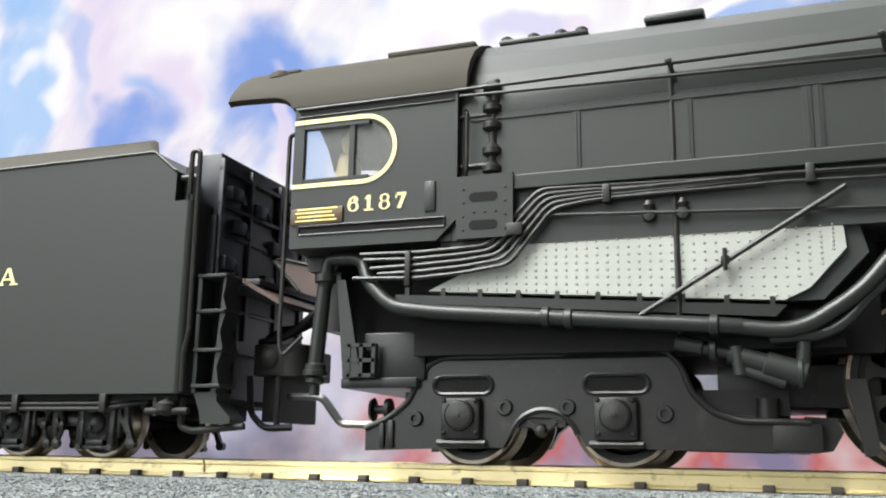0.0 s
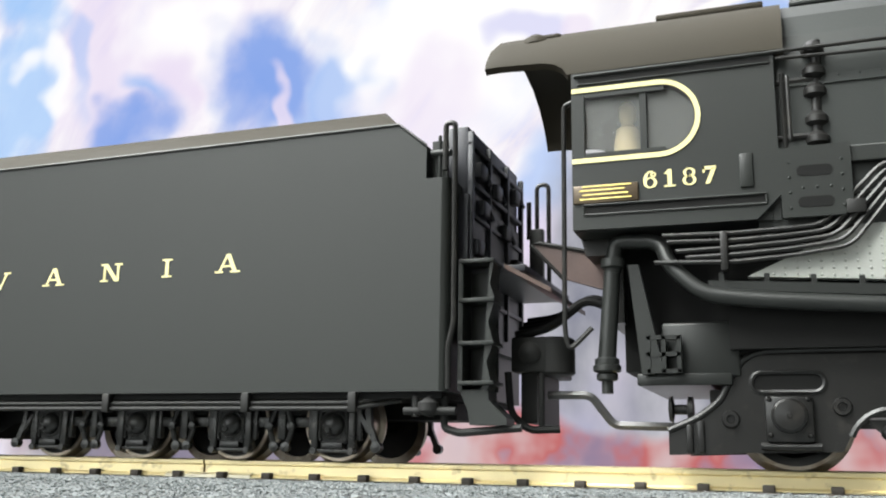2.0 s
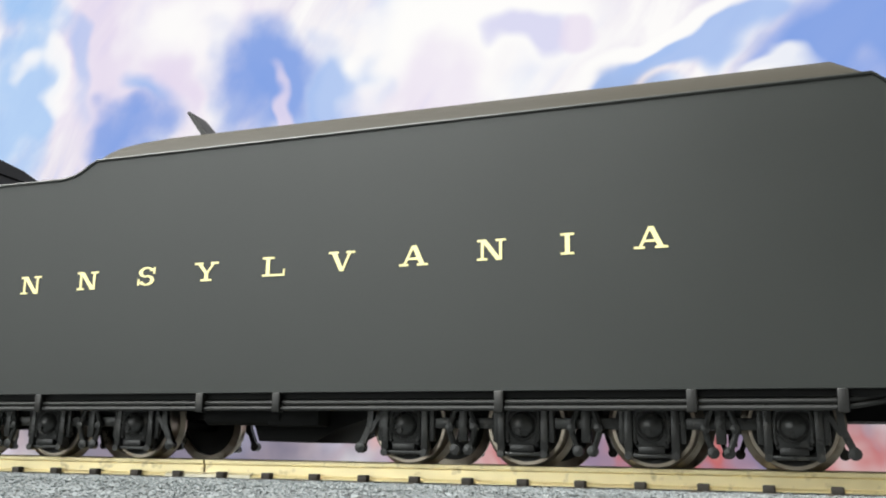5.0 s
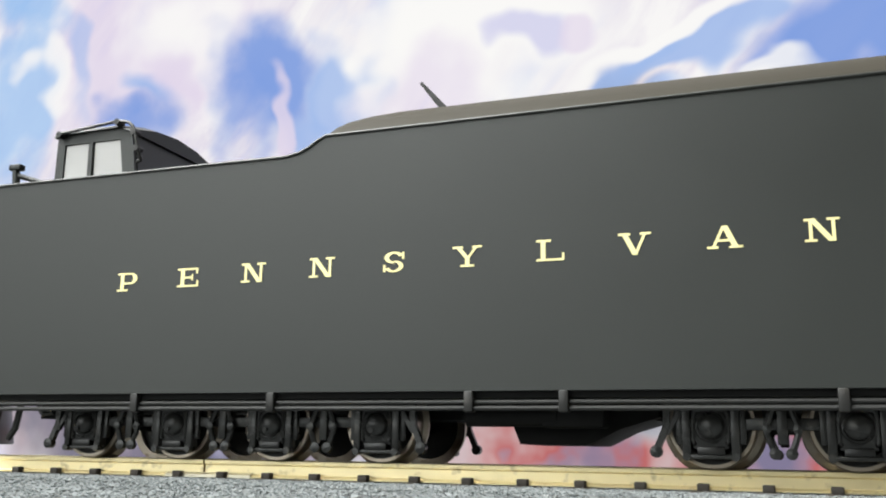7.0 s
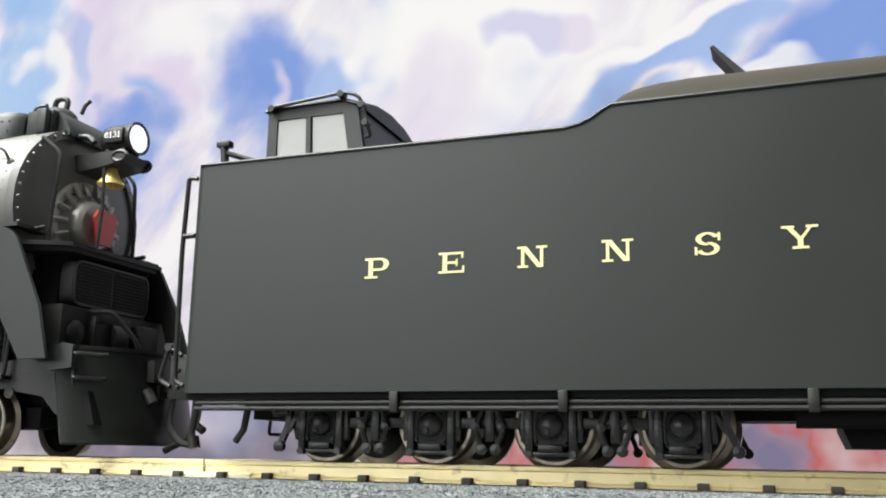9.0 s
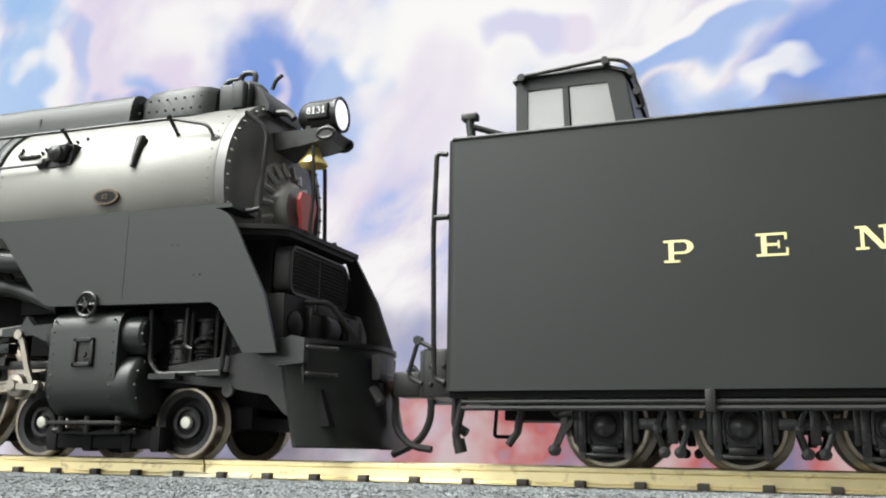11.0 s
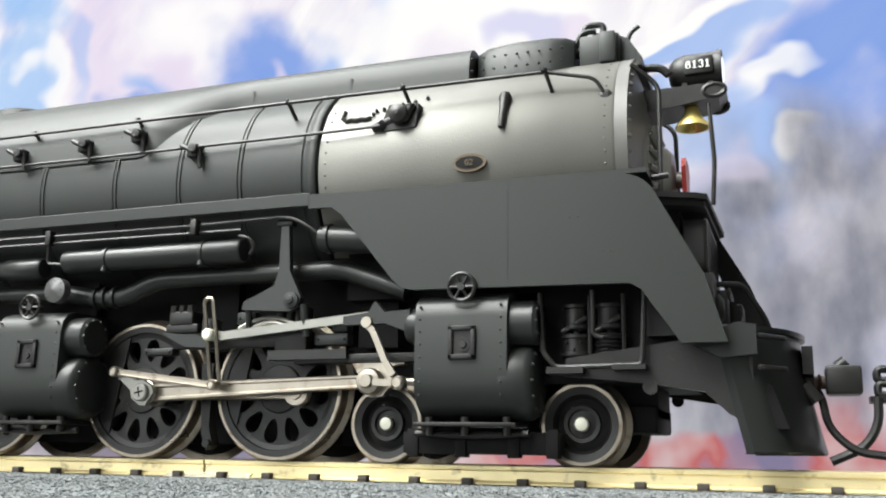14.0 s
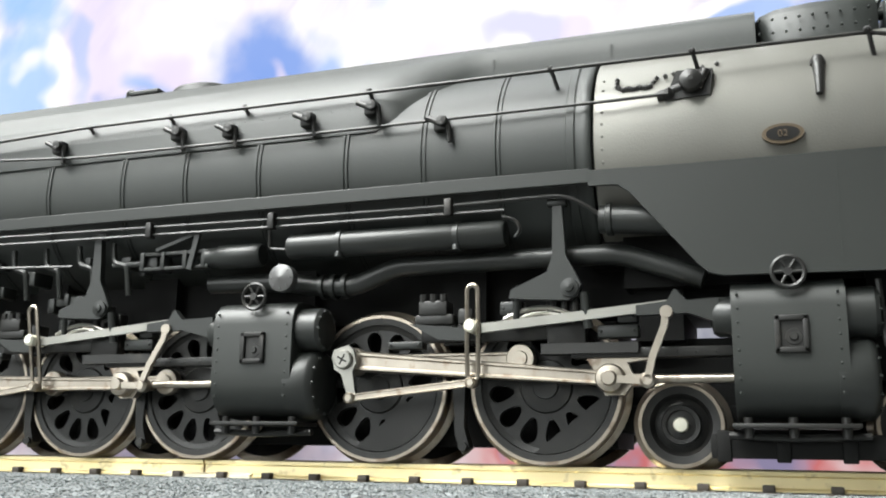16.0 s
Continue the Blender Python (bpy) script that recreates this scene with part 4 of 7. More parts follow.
def build_boiler(lo):
    ZC = 41.6
    b = bmesh.new()
    lathe(b, [(15.0, 59.4), (15.3, 59.6), (15.3, 100.6), (14.9, 101.2), (14.5, 101.4)], (0, 0, ZC), "x", 72)
    part("smokebox", b, GRAPHITE, lo, "silvery graphite smokebox")
    b = bmesh.new()
    rivets(b, [(60.6, -math.sqrt(15.3 ** 2 - (z - ZC) ** 2), z) for z in np.linspace(36.5, 50, 9)], 0.22, 0.15)
    rivets(b, [(99.8, -math.sqrt(15.3 ** 2 - (z - ZC) ** 2), z) for z in np.linspace(36.5, 54, 12)], 0.2, 0.14)
    part("rivet_row", b, GRAPHITE, lo)
    b = bmesh.new()
    prof = [(15.6, 59.2), (15.75, 59.0), (15.75, 58.0), (15.6, 57.8), (15.6, 57.2), (15.8, 57.0), (15.8, 56.2), (15.6, 56.0), (15.6, -44), (15.2, -46)]
    lathe(b, prof, (0, 0, ZC), "x", 72)
    part("boiler_barrel", b, BOILER, lo, "dark jacketed boiler barrel")
    for x in (56.6, 46.8, 36.4, 24.9, 11.1, -1.3, -12.5, -26.5, -39):
        r = bmesh.new()
        lathe(r, [(15.5, x - 0.55), (15.78, x - 0.5), (15.78, x - 0.12), (15.62, x), (15.78, x + 0.12), (15.78, x + 0.5), (15.5, x + 0.55)], (0, 0, ZC), "x", 72)
        part("boiler_band", r, BOILER, lo)
    # firebox: upright sides, rounded shoulders
    b = bmesh.new()

    def section(x, hw):
        half = [(hw, 28), (hw, 46.5), (hw - 0.5, 49.2), (hw - 1.6, 52), (hw - 3.6, 55), (hw - 6.5, 57.6), (hw - 9, 59.0)]
        return [(x, -y, z) for y, z in half] + [(x, y, z) for y, z in reversed(half)]

    ring_skin(b, [section(-98.5, 16.3), section(-45.5, 16.3), section(-44.6, 15.7)])
    part("firebox_wrapper", b, BOILER, lo, "dark firebox wrapper sheets")
    for s in (-1, 1):
        b = bmesh.new()
        box(b, -96, -45, s * 16.4 - 0.12, s * 16.4 + 0.12, 45.3, 45.75)
        for x in (-81.8, -68.0, -54.4, -53.2):
            box(b, x - 0.5, x + 0.5, s * 16.4 - 0.1, s * 16.4 + 0.1, 36.5, 45.2)
            box(b, x - 0.12, x + 0.12, s * 16.45 - 0.16, s * 16.45 + 0.16, 36.5, 45.2)
        rivets(b, between((-95, s * 16.3, 46.3), (-46, s * 16.3, 46.3), 22), 0.16, 0.1, (0, s, 0))
        part("seam_strip", b, BOILER, lo)
    # casing along the top
    b = bmesh.new()

    rear = [(15.35, 45.6), (15.05, 49), (13.9, 52.6), (11.6, 56.2), (8.6, 59.0), (6.0, 60.2)]
    fore = [(8.9, 54.2), (8.8, 56), (8.5, 58), (7.9, 59.1), (7.0, 59.8), (6.0, 60.1)]

    def top(x, f):
        half = [(p[0] + (q[0] - p[0]) * f, p[1] + (q[1] - p[1]) * f) for p, q in zip(rear, fore)]
        return [(x, -y, z) for y, z in half] + [(x, y, z) for y, z in reversed(half)]

    ring_skin(b, [top(-98.4, 0), top(-46, 0), top(26, 0), top(29, 0.0), top(32, 0.14), top(36, 0.5), (top(40, 0.86)), top(43, 1), top(60, 1), top(79.5, 1)])
    part("top_casing", b, BOILER, lo, "flat-topped casing along the boiler crown")
    b = bmesh.new()
    for x in (44.4, 61, 26.2, 29.6, -5, -20, -60, -80):
        w = 13.9 if x < 30 else 8.75
        box(b, x - 0.18, x + 0.18, -w - 0.1, w + 0.1, 54.2 if w < 10 else 51.6, 52.4 if w > 10 else 57)
    rivets(b, [(x, -14.9, 49.4) for x in np.linspace(-20, 28, 18)], 0.15, 0.1)
    part("casing_seam", b, BOILER, lo)
    b = bmesh.new()
    rows = []
    for x, w, zt in ((79.0, 3, 59.6), (80.0, 5.6, 59.7), (82, 7.2, 59.7), (86, 7.8, 59.8), (91, 7.8, 59.8), (93.2, 7.0, 59.8), (94.2, 5.8, 59.8)):
        half = [(w + 0.7, 54.6), (w + 0.5, 58.5), (w, zt - 0.4), (w - 0.3, zt)]
        rows.append([(x, -y, z) for y, z in half] + [(x, y, z) for y, z in reversed(half)])
    ring_skin(b, rows)
    for s in (-1,):
        rivets(b, [(x, -8.7, 57.6) for x in np.linspace(80, 93, 9)] + [(x, -9.0, 55.6) for x in np.linspace(80, 93, 9)], 0.2, 0.2)
    part("stack_casing", b, BOILER, lo, "riveted casing round the chimney")
    b = bmesh.new()
    for a in range(24):
        u, v = 2 * math.pi * a / 24, 2 * math.pi * (a + 1) / 24
        rod(b, (86.5 + 6.8 * math.cos(u), 6.2 * math.sin(u), 59.9), (86.5 + 6.8 * math.cos(v), 6.2 * math.sin(v), 59.9), 0.3, 6)
    part("chimney_rim", b, BOILER, lo)
    b = bmesh.new()
    box(b, 95.0, 100.6, -6.8, 6.8, 55.0, 59.8, 0.4)
    box(b, 98.0, 100.2, -8.0, -6.6, 55.0, 59.6, 0.3)
    lathe(b, [(0.01, 61.4), (2.2, 61.2), (3.0, 60.4), (3.2, 59.6)], (97.6, -2, 0), "z", 20)
    rod(b, (93.6, -4, 58.6), (95.6, -4, 58.6), 0.9)
    tube(b, soft_path([(93.6, -4.5, 58.2), (95, -4.8, 61.2), (97, -4.5, 61.4)], 0.8), 0.45)
    tube(b, soft_path([(94.2, 0, 61.5), (94.6, 0, 64.6), (97.4, 0, 64.4), (97.0, 0, 62)], 1.0), 0.5)
    tube(b, soft_path([(100.6, 0, 61), (101.2, 0, 62.6), (102.4, 0, 63.4)], 0.6), 0.35)
    prism(b, [(100.4, 55), (100.4, 59.8), (101.6, 59.2), (103.4, 56.2), (103.4, 55)], -5.4, 5.4)
    part("feedwater_heater", b, BOILER, lo, "boxy feedwater heater behind the headlight")
    for x, w in ((-8, 7.0), (-71, 6)):
        b = bmesh.new()
        lathe(b, [(w, 59.6), (w - 0.3, 60.9), (w - 1.5, 61.5), (0.01, 61.6)], (x, 0, 0), "z", 32)
        part("dome_lid", b, BOILER, lo)
    b = bmesh.new()
    tube(b, soft_path([(-22.5, -4, 60), (-22.5, -4, 62.2), (-21.3, -4, 62.2), (-21.3, -4, 60)], 0.6), 0.3)
    part("roof_handle", b, BOILER, lo)
    for d in ((-20, -14, -7, 7, 60.0, 60.8, 0.2), (-74, -66, -8, -2, 60.0, 61.1, 0.4), (-95, -82, -6.2, 0, 60.4, 61.2, 0.3)):
        b = bmesh.new()
        box(b, *d)
        part("roof_hatch", b, BOILER, lo)
    for x in (-94, -90, -86, -83):
        b = bmesh.new()
        lathe(b, [(0.9, 61), (0.9, 61.6), (0.5, 61.9), (0.01, 62)], (x, -5.2, 0), "z", 10)
        part("roof_valve", b, BOILER, lo)
    # smokebox front
    b = bmesh.new()
    lathe(b, [(15.3, 101.0), (15.3, 102.6), (13.8, 102.9), (13.6, 102.3), (9.0, 103.6), (0.01, 104.2)], (0, 0, ZC), "x", 64)
    part("smokebox_front", b, FRONT_GREY, lo, "dark grey smokebox front plate")
    b = bmesh.new()
    for i in range(44):
        a = 2 * math.pi * i / 44
        rivets(b, [(102.7, 14.6 * math.cos(a), ZC + 14.6 * math.sin(a))], 0.32, 0.4, (1, 0, 0))
    part("bolt_ring", b, GRAPHITE, lo, "pale ring of bolts")
    b = bmesh.new()
    lathe(b, [(8.4, 103.0), (8.4, 104.4), (7.8, 105.0), (6.8, 105.0), (6.4, 104.6), (4.8, 105.2), (4.6, 106.6), (3.8, 107.4), (0.01, 107.8)], (0, 0, 39.4), "x", 48)
    rod(b, (107.6, 0, 39.4), (108.7, 0, 39.4), 1.2)
    door = part("smokebox_door", b, GRAPHITE_DARK, lo, "round smokebox door with dogs")
    for i in range(18):
        b = bmesh.new()
        a = 2 * math.pi * i / 18
        p = (0, math.cos(a), math.sin(a))
        rod(b, (105.0, 7.9 * p[1], 39.4 + 7.9 * p[2]), (105.8, 5.6 * p[1], 39.4 + 5.6 * p[2]), 0.5, 6)
        part("door_dog", b, GRAPHITE_DARK, door)
    b = bmesh.new()
    prism_x(b, [(-2.0, 42.0), (2.0, 42.0), (2.8, 40.6), (1.6, 36.0), (-1.6, 36.0), (-2.8, 40.6)], 108.6, 109.2)
    part("keystone_plate", b, RED, lo, "red keystone plate on the smokebox door")
    b = bmesh.new()
    for s in (-1, 1):
        tube(b, soft_path([(102.6, s * 10.5, 53), (106, s * 9.5, 50), (106, s * 10.5, 38), (106, s * 10.5, 33)], 1.5), 0.35)
        tube(b, soft_path([(102, s * 12.4, 37), (105.0, s * 12.4, 36.4), (107.2, s * 12.4, 36.6)], 0.5), 0.4)
    tube(b, soft_path([(112.0, -6, 48), (112.4, -6, 40), (112.0, -6, 34)], 1), 0.3)
    part("front_handrail", b, BLACK, lo)
    # headlight, bracket and bell
    b = bmesh.new()
    prism(b, [(102, 51.8), (114.6, 52.0), (116, 51.4), (115, 50.0), (110, 49.2), (102, 48.4)], -3.4, 3.4)
    tube(b, soft_path([(102, -3, 55.5), (107.5, -3, 55.2), (108.6, -3, 54)], 0.8), 0.6)
    for y in (-3.2, 3.2):
        tube(b, [(114.5 + 1.4 * math.cos(a), y, 50.9 + 0.9 * math.sin(a)) for a in np.linspace(0, 6.28, 13)], 0.4, 6)
    part("headlight_bracket", b, BLACK, lo)
    b = bmesh.new()
    lathe(b, [(0.01, 108.2), (1.4, 108.4), (2.3, 109.2), (2.7, 110.4), (2.75, 114.6), (2.95, 115.0), (2.95, 115.6), (2.5, 115.6), (2.4, 115.2)], (0, 0, 55.0), "x", 32)
    for y in (-1.6, 1.6):
        box(b, 110.2, 110.9, y - 0.3, y + 0.3, 51.6, 53)
        box(b, 113.6, 114.3, y - 0.3, y + 0.3, 51.6, 53)
    box(b, 110.6, 114.5, -3.1, 3.1, 53.7, 56.3, 0.2)
    hl = part("headlight", b, BLACK, lo, "black headlight with number boards")
    b = bmesh.new()
    lathe(b, [(0.01, 115.75), (1.5, 115.7), (2.45, 115.4), (2.45, 115.1), (0.01, 115.1)], (0, 0, 55.0), "x", 32)
    part("lens", b, LENS, hl, "lit white lens")
    b = bmesh.new()
    lathe(b, [(0.3, 50.2), (0.7, 50.0), (1.0, 48.9), (1.5, 47.8), (2.25, 46.9), (2.35, 46.5), (2.1, 46.5), (1.0, 47.6), (0.01, 48.2)], (111.0, -1.0, 0), "z", 28)
    lathe(b, [(0.01, 45.9), (0.4, 46.1), (0.4, 47.5)], (111.0, -1.0, 0), "z", 10)
    part("bell", b, BELL, lo, "yellow brass bell")
    # oval works plate, whistle post, check valve
    b = bmesh.new()
    ov = [(82.0 + 2.35 * math.cos(a), 39.6 + 1.25 * math.sin(a)) for a in np.linspace(0, 2 * math.pi, 28, endpoint=False)]
    prism(b, ov, -15.7, -15.0)
    pl = part("works_plate", b, BRASS, lo, "small oval brass works plate")
    b = bmesh.new()
    prism(b, [(82.0 + 1.9 * math.cos(a), 39.6 + 0.9 * math.sin(a)) for a in np.linspace(0, 2 * math.pi, 24, endpoint=False)], -15.78, -15.6)
    part("plate_field", b, SOOT, pl)
    t2 = part("plate_text", lettering("02", 1.2), WHITE, pl, at=(82.0, -15.85, 39.2))
    t2.data.materials.append(BRASS)
    b = bmesh.new()
    tube(b, [(86.3, -15.5, 44.2), (86.35, -15.1, 46), (86.4, -14.3, 48.2), (86.4, -13.8, 49.2)], 0.6, 10, [0.42, 0.5, 0.7, 0.75])
    lathe(b, [(0.01, 0.8), (0.6, 0.6), (0.9, 0), (0.9, -0.5)], (86.4, -13.9, 49.0), "z", 12)
    part("whistle_valve", b, BLACK, lo)
    b = bmesh.new()
    prism(b, [(67.5, 45.6), (73, 45.8), (73.4, 49.2), (69, 49.4)], -15.0, -13.2)
    lathe(b, [(0.3, -2.2), (1.3, -1.8), (1.5, -1.0), (1.0, -0.4), (1.6, 0)], (70.8, -14.6, 47.6), "y", 16)
    rod(b, (66.5, -14.6, 46.2), (70, -14.6, 47.4), 0.7)
    lathe(b, [(0.5, -0.6), (0.9, 0), (0.5, 0.6)], (68.0, -14.9, 46.5), "x", 12)
    rod(b, (71.5, -15.4, 46.6), (72.6, -15.4, 49.0), 0.5)
    part("throttle_fitting", b, BLACK, lo)
    b = bmesh.new()
    pts = [(62.4, -13.0, 49.8), (62.4, -13.4, 48.6), (63.2, -13.6, 48.0)] + [(63.2 + i * 0.7, -13.5, 48.0 + 0.18 * (i % 2)) for i in range(1, 6)] + [(67.4, -13.1, 49.4), (69.5, -12.9, 49.8), (73, -12.5, 50.4), (76.5, -12.0, 51.2)]
    for p, q in zip(pts, pts[1:]):
        for k in range(2):
            c = Vector(p).lerp(Vector(q), k / 2)
            c.y = -math.sqrt(15.3 ** 2 - (c.z - 41.6) ** 2) - 0.25
            lathe(b, [(0.1, -0.3), (0.36, 0), (0.1, 0.3)], tuple(c), "x", 8)
    part("chain", b, DULL, lo, "small steel chain")
    # handrails and rods along the boiler
    for s in (-1, 1):
        b = bmesh.new()
        tube(b, soft_path([(-98, s * 16.7, 49.6), (-45, s * 16.7, 50.0), (-20, s * 15.6, 51.4), (60, s * 15.2, 51.5), (92, s * 14.6, 51.6), (98.6, s * 14.4, 50.0), (99.6, s * 14.0, 48.0)], 1.2), 0.27)
        for x, z in ((-70, 50.0), (-46, 50.2), (-20, 51.6), (-5, 51.6), (8, 51.7), (28, 51.8), (54, 51.7), (72, 51.7), (92, 51.7)):
            y = 16.7 if x < -40 else 15.0
            rod(b, (x, s * (y + 0.3), z + 0.3), (x + 0.7, s * (y - 1.9), z - 2.6), 0.3, 6)
            lathe(b, [(0.2, -0.5), (0.5, 0), (0.2, 0.5)], (x, s * (y + 0.1), z), "y", 10)
        lathe(b, [(0.4, -1.6), (0.9, -1.4), (0.9, -0.6), (0.5, 0.3)] if s < 0 else [(0.4, 1.6), (0.9, 1.4), (0.9, 0.6), (0.5, -0.3)], (99.8, s * 12.6, 47.6), "y", 12)
        part("boiler_handrail", b, BLACK, lo)
    b = bmesh.new()
    tube(b, soft_path([(-97, -16.9, 48.6), (-44, -16.6, 47.6), (-20, -16.2, 46.2), (20, -16.2, 45.9), (62, -15.9, 46.0), (69, -15.6, 46.2)], 2), 0.24)
    part("throttle_rod", b, BLACK, lo)
    for x, z in ((39.2, 45.2), (28.9, 48.6), (19.0, 48.0), (6.2, 47.7), (-2.8, 48.2), (-24.9, 48.2)):
        b = bmesh.new()
        box(b, x - 0.9, x + 0.9, -16.6, -14.6, z - 0.9, z + 1.2, 0.3)
        rod(b, (x - 1.8, -16.6, z + 1.0), (x + 0.6, -16.9, z - 0.2), 0.42, 8)
        lathe(b, [(0.01, -0.9), (0.7, -0.8), (0.8, 0)], (x + 0.4, -16.4, z + 0.3), "y", 12)
        rod(b, (x + 1.0, -16.2, z + 0.4), (x + 1.4, -16.2, z - 2.6), 0.34, 8)
        part("washout_fitting", b, BLACK, lo)
    # vertical stay and valve column by the cab
    b = bmesh.new()
    rod(b, (-93.2, -17.2, 35.5), (-92.6, -16.8, 51.0), 0.6)
    for z in (38.5, 41, 44.5, 47, 49.8):
        lathe(b, [(0.6, z - 0.9), (1.3, z - 0.5), (1.3, z + 0.2), (0.7, z + 0.9)], (-93.0, -17.1, 0), "z", 14)
    for z in (39.0, 46):
        rod(b, (-98, -17.2, z), (-93, -17.2, z), 0.4, 8)
    rod(b, (-96.6, -17.4, 36), (-96.6, -17.4, 47), 0.3, 6)
    part("valve_column", b, BLACK, lo)
    b = bmesh.new()
    rod(b, (-69.9, -17.3, 16), (-69.9, -17.0, 50.2), 0.36, 8)
    part("stay_rod", b, BLACK, lo)


GRAPHITE_DARK = material("dark_graphite_paint", (0.25, 0.244, 0.226), 0.42, 0.3, 0.12, 700, 0.1)


FRONT_GREY = material("charcoal_smokebox_front", (0.1, 0.098, 0.093), 0.45, 0.2, 0.12, 700, 0.1)


def build_running_gear_plates(lo):
    """Running boards, side shields and the pilot."""
    for s in (-1, 1):
        y0, y1 = (-18.2, -17.6) if s < 0 else (17.6, 18.2)
        b = bmesh.new()
        poly = [(59, 36.3), (101.5, 35.6)] + arc_points(101.5, 30.6, 5.0, 90, 30, 6) + [(111.2, 22.8), (113.6, 14.6), (108.4, 14.6), (105.0, 19.6), (103.9, 21.2), (102.6, 21.9), (74.6, 22.3), (73.0, 22.7), (71.8, 23.8), (64.0, 33.2), (62.6, 34.2), (61, 34.3), (59, 34.3)]
        prism(b, poly, y0, y1)
        sh = part("side_shield", b, GREEN, lo, "smooth dark side shield")
        if s < 0:
            b = bmesh.new()
            box(b, 87.4, 87.55, -18.24, -18.1, 23, 35.6)
            rivets(b, [(95.5, -18.2, 30.5), (96.5, -18.2, 30.5), (99.5, -18.2, 26.0), (100.5, -18.2, 26.0)], 0.16, 0.1)
            part("shield_seam", b, GREEN, sh)
        b = bmesh.new()
        box(b, -90.2, 59.2, y0, y1, 34.7, 36.6, 0.12)
        box(b, -90.2, 105, min(s * 11, s * 17.9), max(s * 11, s * 17.9), 35.6, 36.2)
        part("running_board", b, GREEN, lo)
    b = bmesh.new()
    # deck over the pilot and its side cheeks
    prism_z(b, [(101.5, -17.4), (106.0, -15.6), (110.4, -13.6), (111.6, -12.6), (112.2, 9.4), (111.2, 10.8), (101.5, 14.0)], 33.0, 33.7)
    prism_z(b, [(102.5, -15.6), (109.8, -12.8), (111.2, -11.8), (111.6, 8.8), (102.5, 12.0)], 32.3, 33.0)
    part("front_deck", b, FLATBLACK, lo)
    b = bmesh.new()
    prism(b, [(109.4, 33.0), (111.4, 33.0), (115.4, 25.7), (118.2, 18.2), (118.4, 16.8), (115.0, 16.8), (112.0, 25.0)], 10.2, 11.0)
    part("deck_cheek", b, FLATBLACK, lo)
    # front grille of the cooler, two mesh fields in a rounded frame
    def rounded(cy, cz, hy, hz, r):
        return [(cy + sy * (hy - r) + r * math.cos(radians(a)), cz + sz * (hz - r) + r * math.sin(radians(a))) for sy, sz, a0 in ((1, 1, 0), (-1, 1, 90), (-1, -1, 180), (1, -1, 270)) for a in range(a0, a0 + 91, 30)]
    b = bmesh.new()
    prism_x(b, rounded(-1.7, 27.6, 9.4, 3.7, 1.6), 108.4, 111.0)
    ra = part("aftercooler", b, FLATBLACK, lo, "black cooler with two mesh grilles")
    b = bmesh.new()
    ring = [(111.0, y, z) for y, z in rounded(-1.7, 27.6, 9.2, 3.5, 1.5)]
    tube(b, ring + ring[:1], 0.32, 6)
    part("grille_frame", b, BLACK, ra)
    for c0 in (-6.1, 2.7):
        b = bmesh.new()
        for k in range(15):
            y = c0 - 3.9 + 7.8 * k / 14
            rod(b, (111.05, y, 24.7), (111.05, y, 30.5), 0.1, 4)
        for k in range(11):
            z = 24.8 + 5.6 * k / 10
            rod(b, (111.1, c0 - 4.0, z), (111.1, c0 + 4.0, z), 0.1, 4)
        part("cooler_grille", b, BLACK, ra, "fine black mesh")
    b = bmesh.new()
    box(b, 110.2, 113.2, -7.6, 1.2, 17.2, 22.4, 0.3)
    box(b, 113.1, 113.5, -7.2, 0.8, 21.4, 22.8, 0.15)
    rivets(b, [(113.4, y, 22.1) for y in (-6.4, -3.2, 0.0)], 0.22, 0.2, (1, 0, 0))
    part("tool_box", b, FLATBLACK, lo, "black riveted box under the grille")
    b = bmesh.new()
    lathe(b, [(0.01, 113.0), (1.2, 112.9), (1.9, 112.4), (2.0, 108.0)], (0, -10.9, 19.4), "x", 20)
    part("pump_head", b, FLATBLACK, lo)
    b = bmesh.new()
    box(b, 104, 112, -14, 14, 16, 23.5)
    box(b, 111, 114.6, 2, 7, 17, 22, 0.4)
    rod(b, (112.5, -4, 19.5), (112.5, -1, 19.5), 2.2)
    tube(b, soft_path([(110, -9, 23), (115, -6, 23.2), (117.5, -3, 19), (118, -2, 17)], 1), 0.4)
    part("pilot_equipment", b, FLATBLACK, lo)
    # curved pilot sheet
    plan = [(114.4, -15.6), (116.2, -14.9), (118.3, -12.4), (120.4, -9.2), (121.9, -5.2), (122.6, -1.8), (122.6, 1.8), (121.9, 5.2), (120.4, 9.2), (118.3, 12.4), (116.2, 14.9), (114.4, 15.6)]
    b = bmesh.new()
    rings = []
    for z, k, dx in ((17.0, 0.97, -1.8), (16.6, 1.0, -1.3), (12.0, 1.0, -0.8), (6.0, 1.0, 0.5), (2.4, 1.0, 1.3), (2.1, 0.98, 1.2)):
        outer = [(x + dx, y * k, z) for x, y in plan]
        inner = [(x + dx - 0.9, y * k * 0.95, z) for x, y in reversed(plan)]
        rings.append(outer + inner)
    ring_skin(b, rings)
    prism_z(b, [(x - 0.6, y * 0.95) for x, y in plan], 16.4, 17.0)
    part("pilot", b, BLACK_GREEN, lo, "curved black pilot sheet")
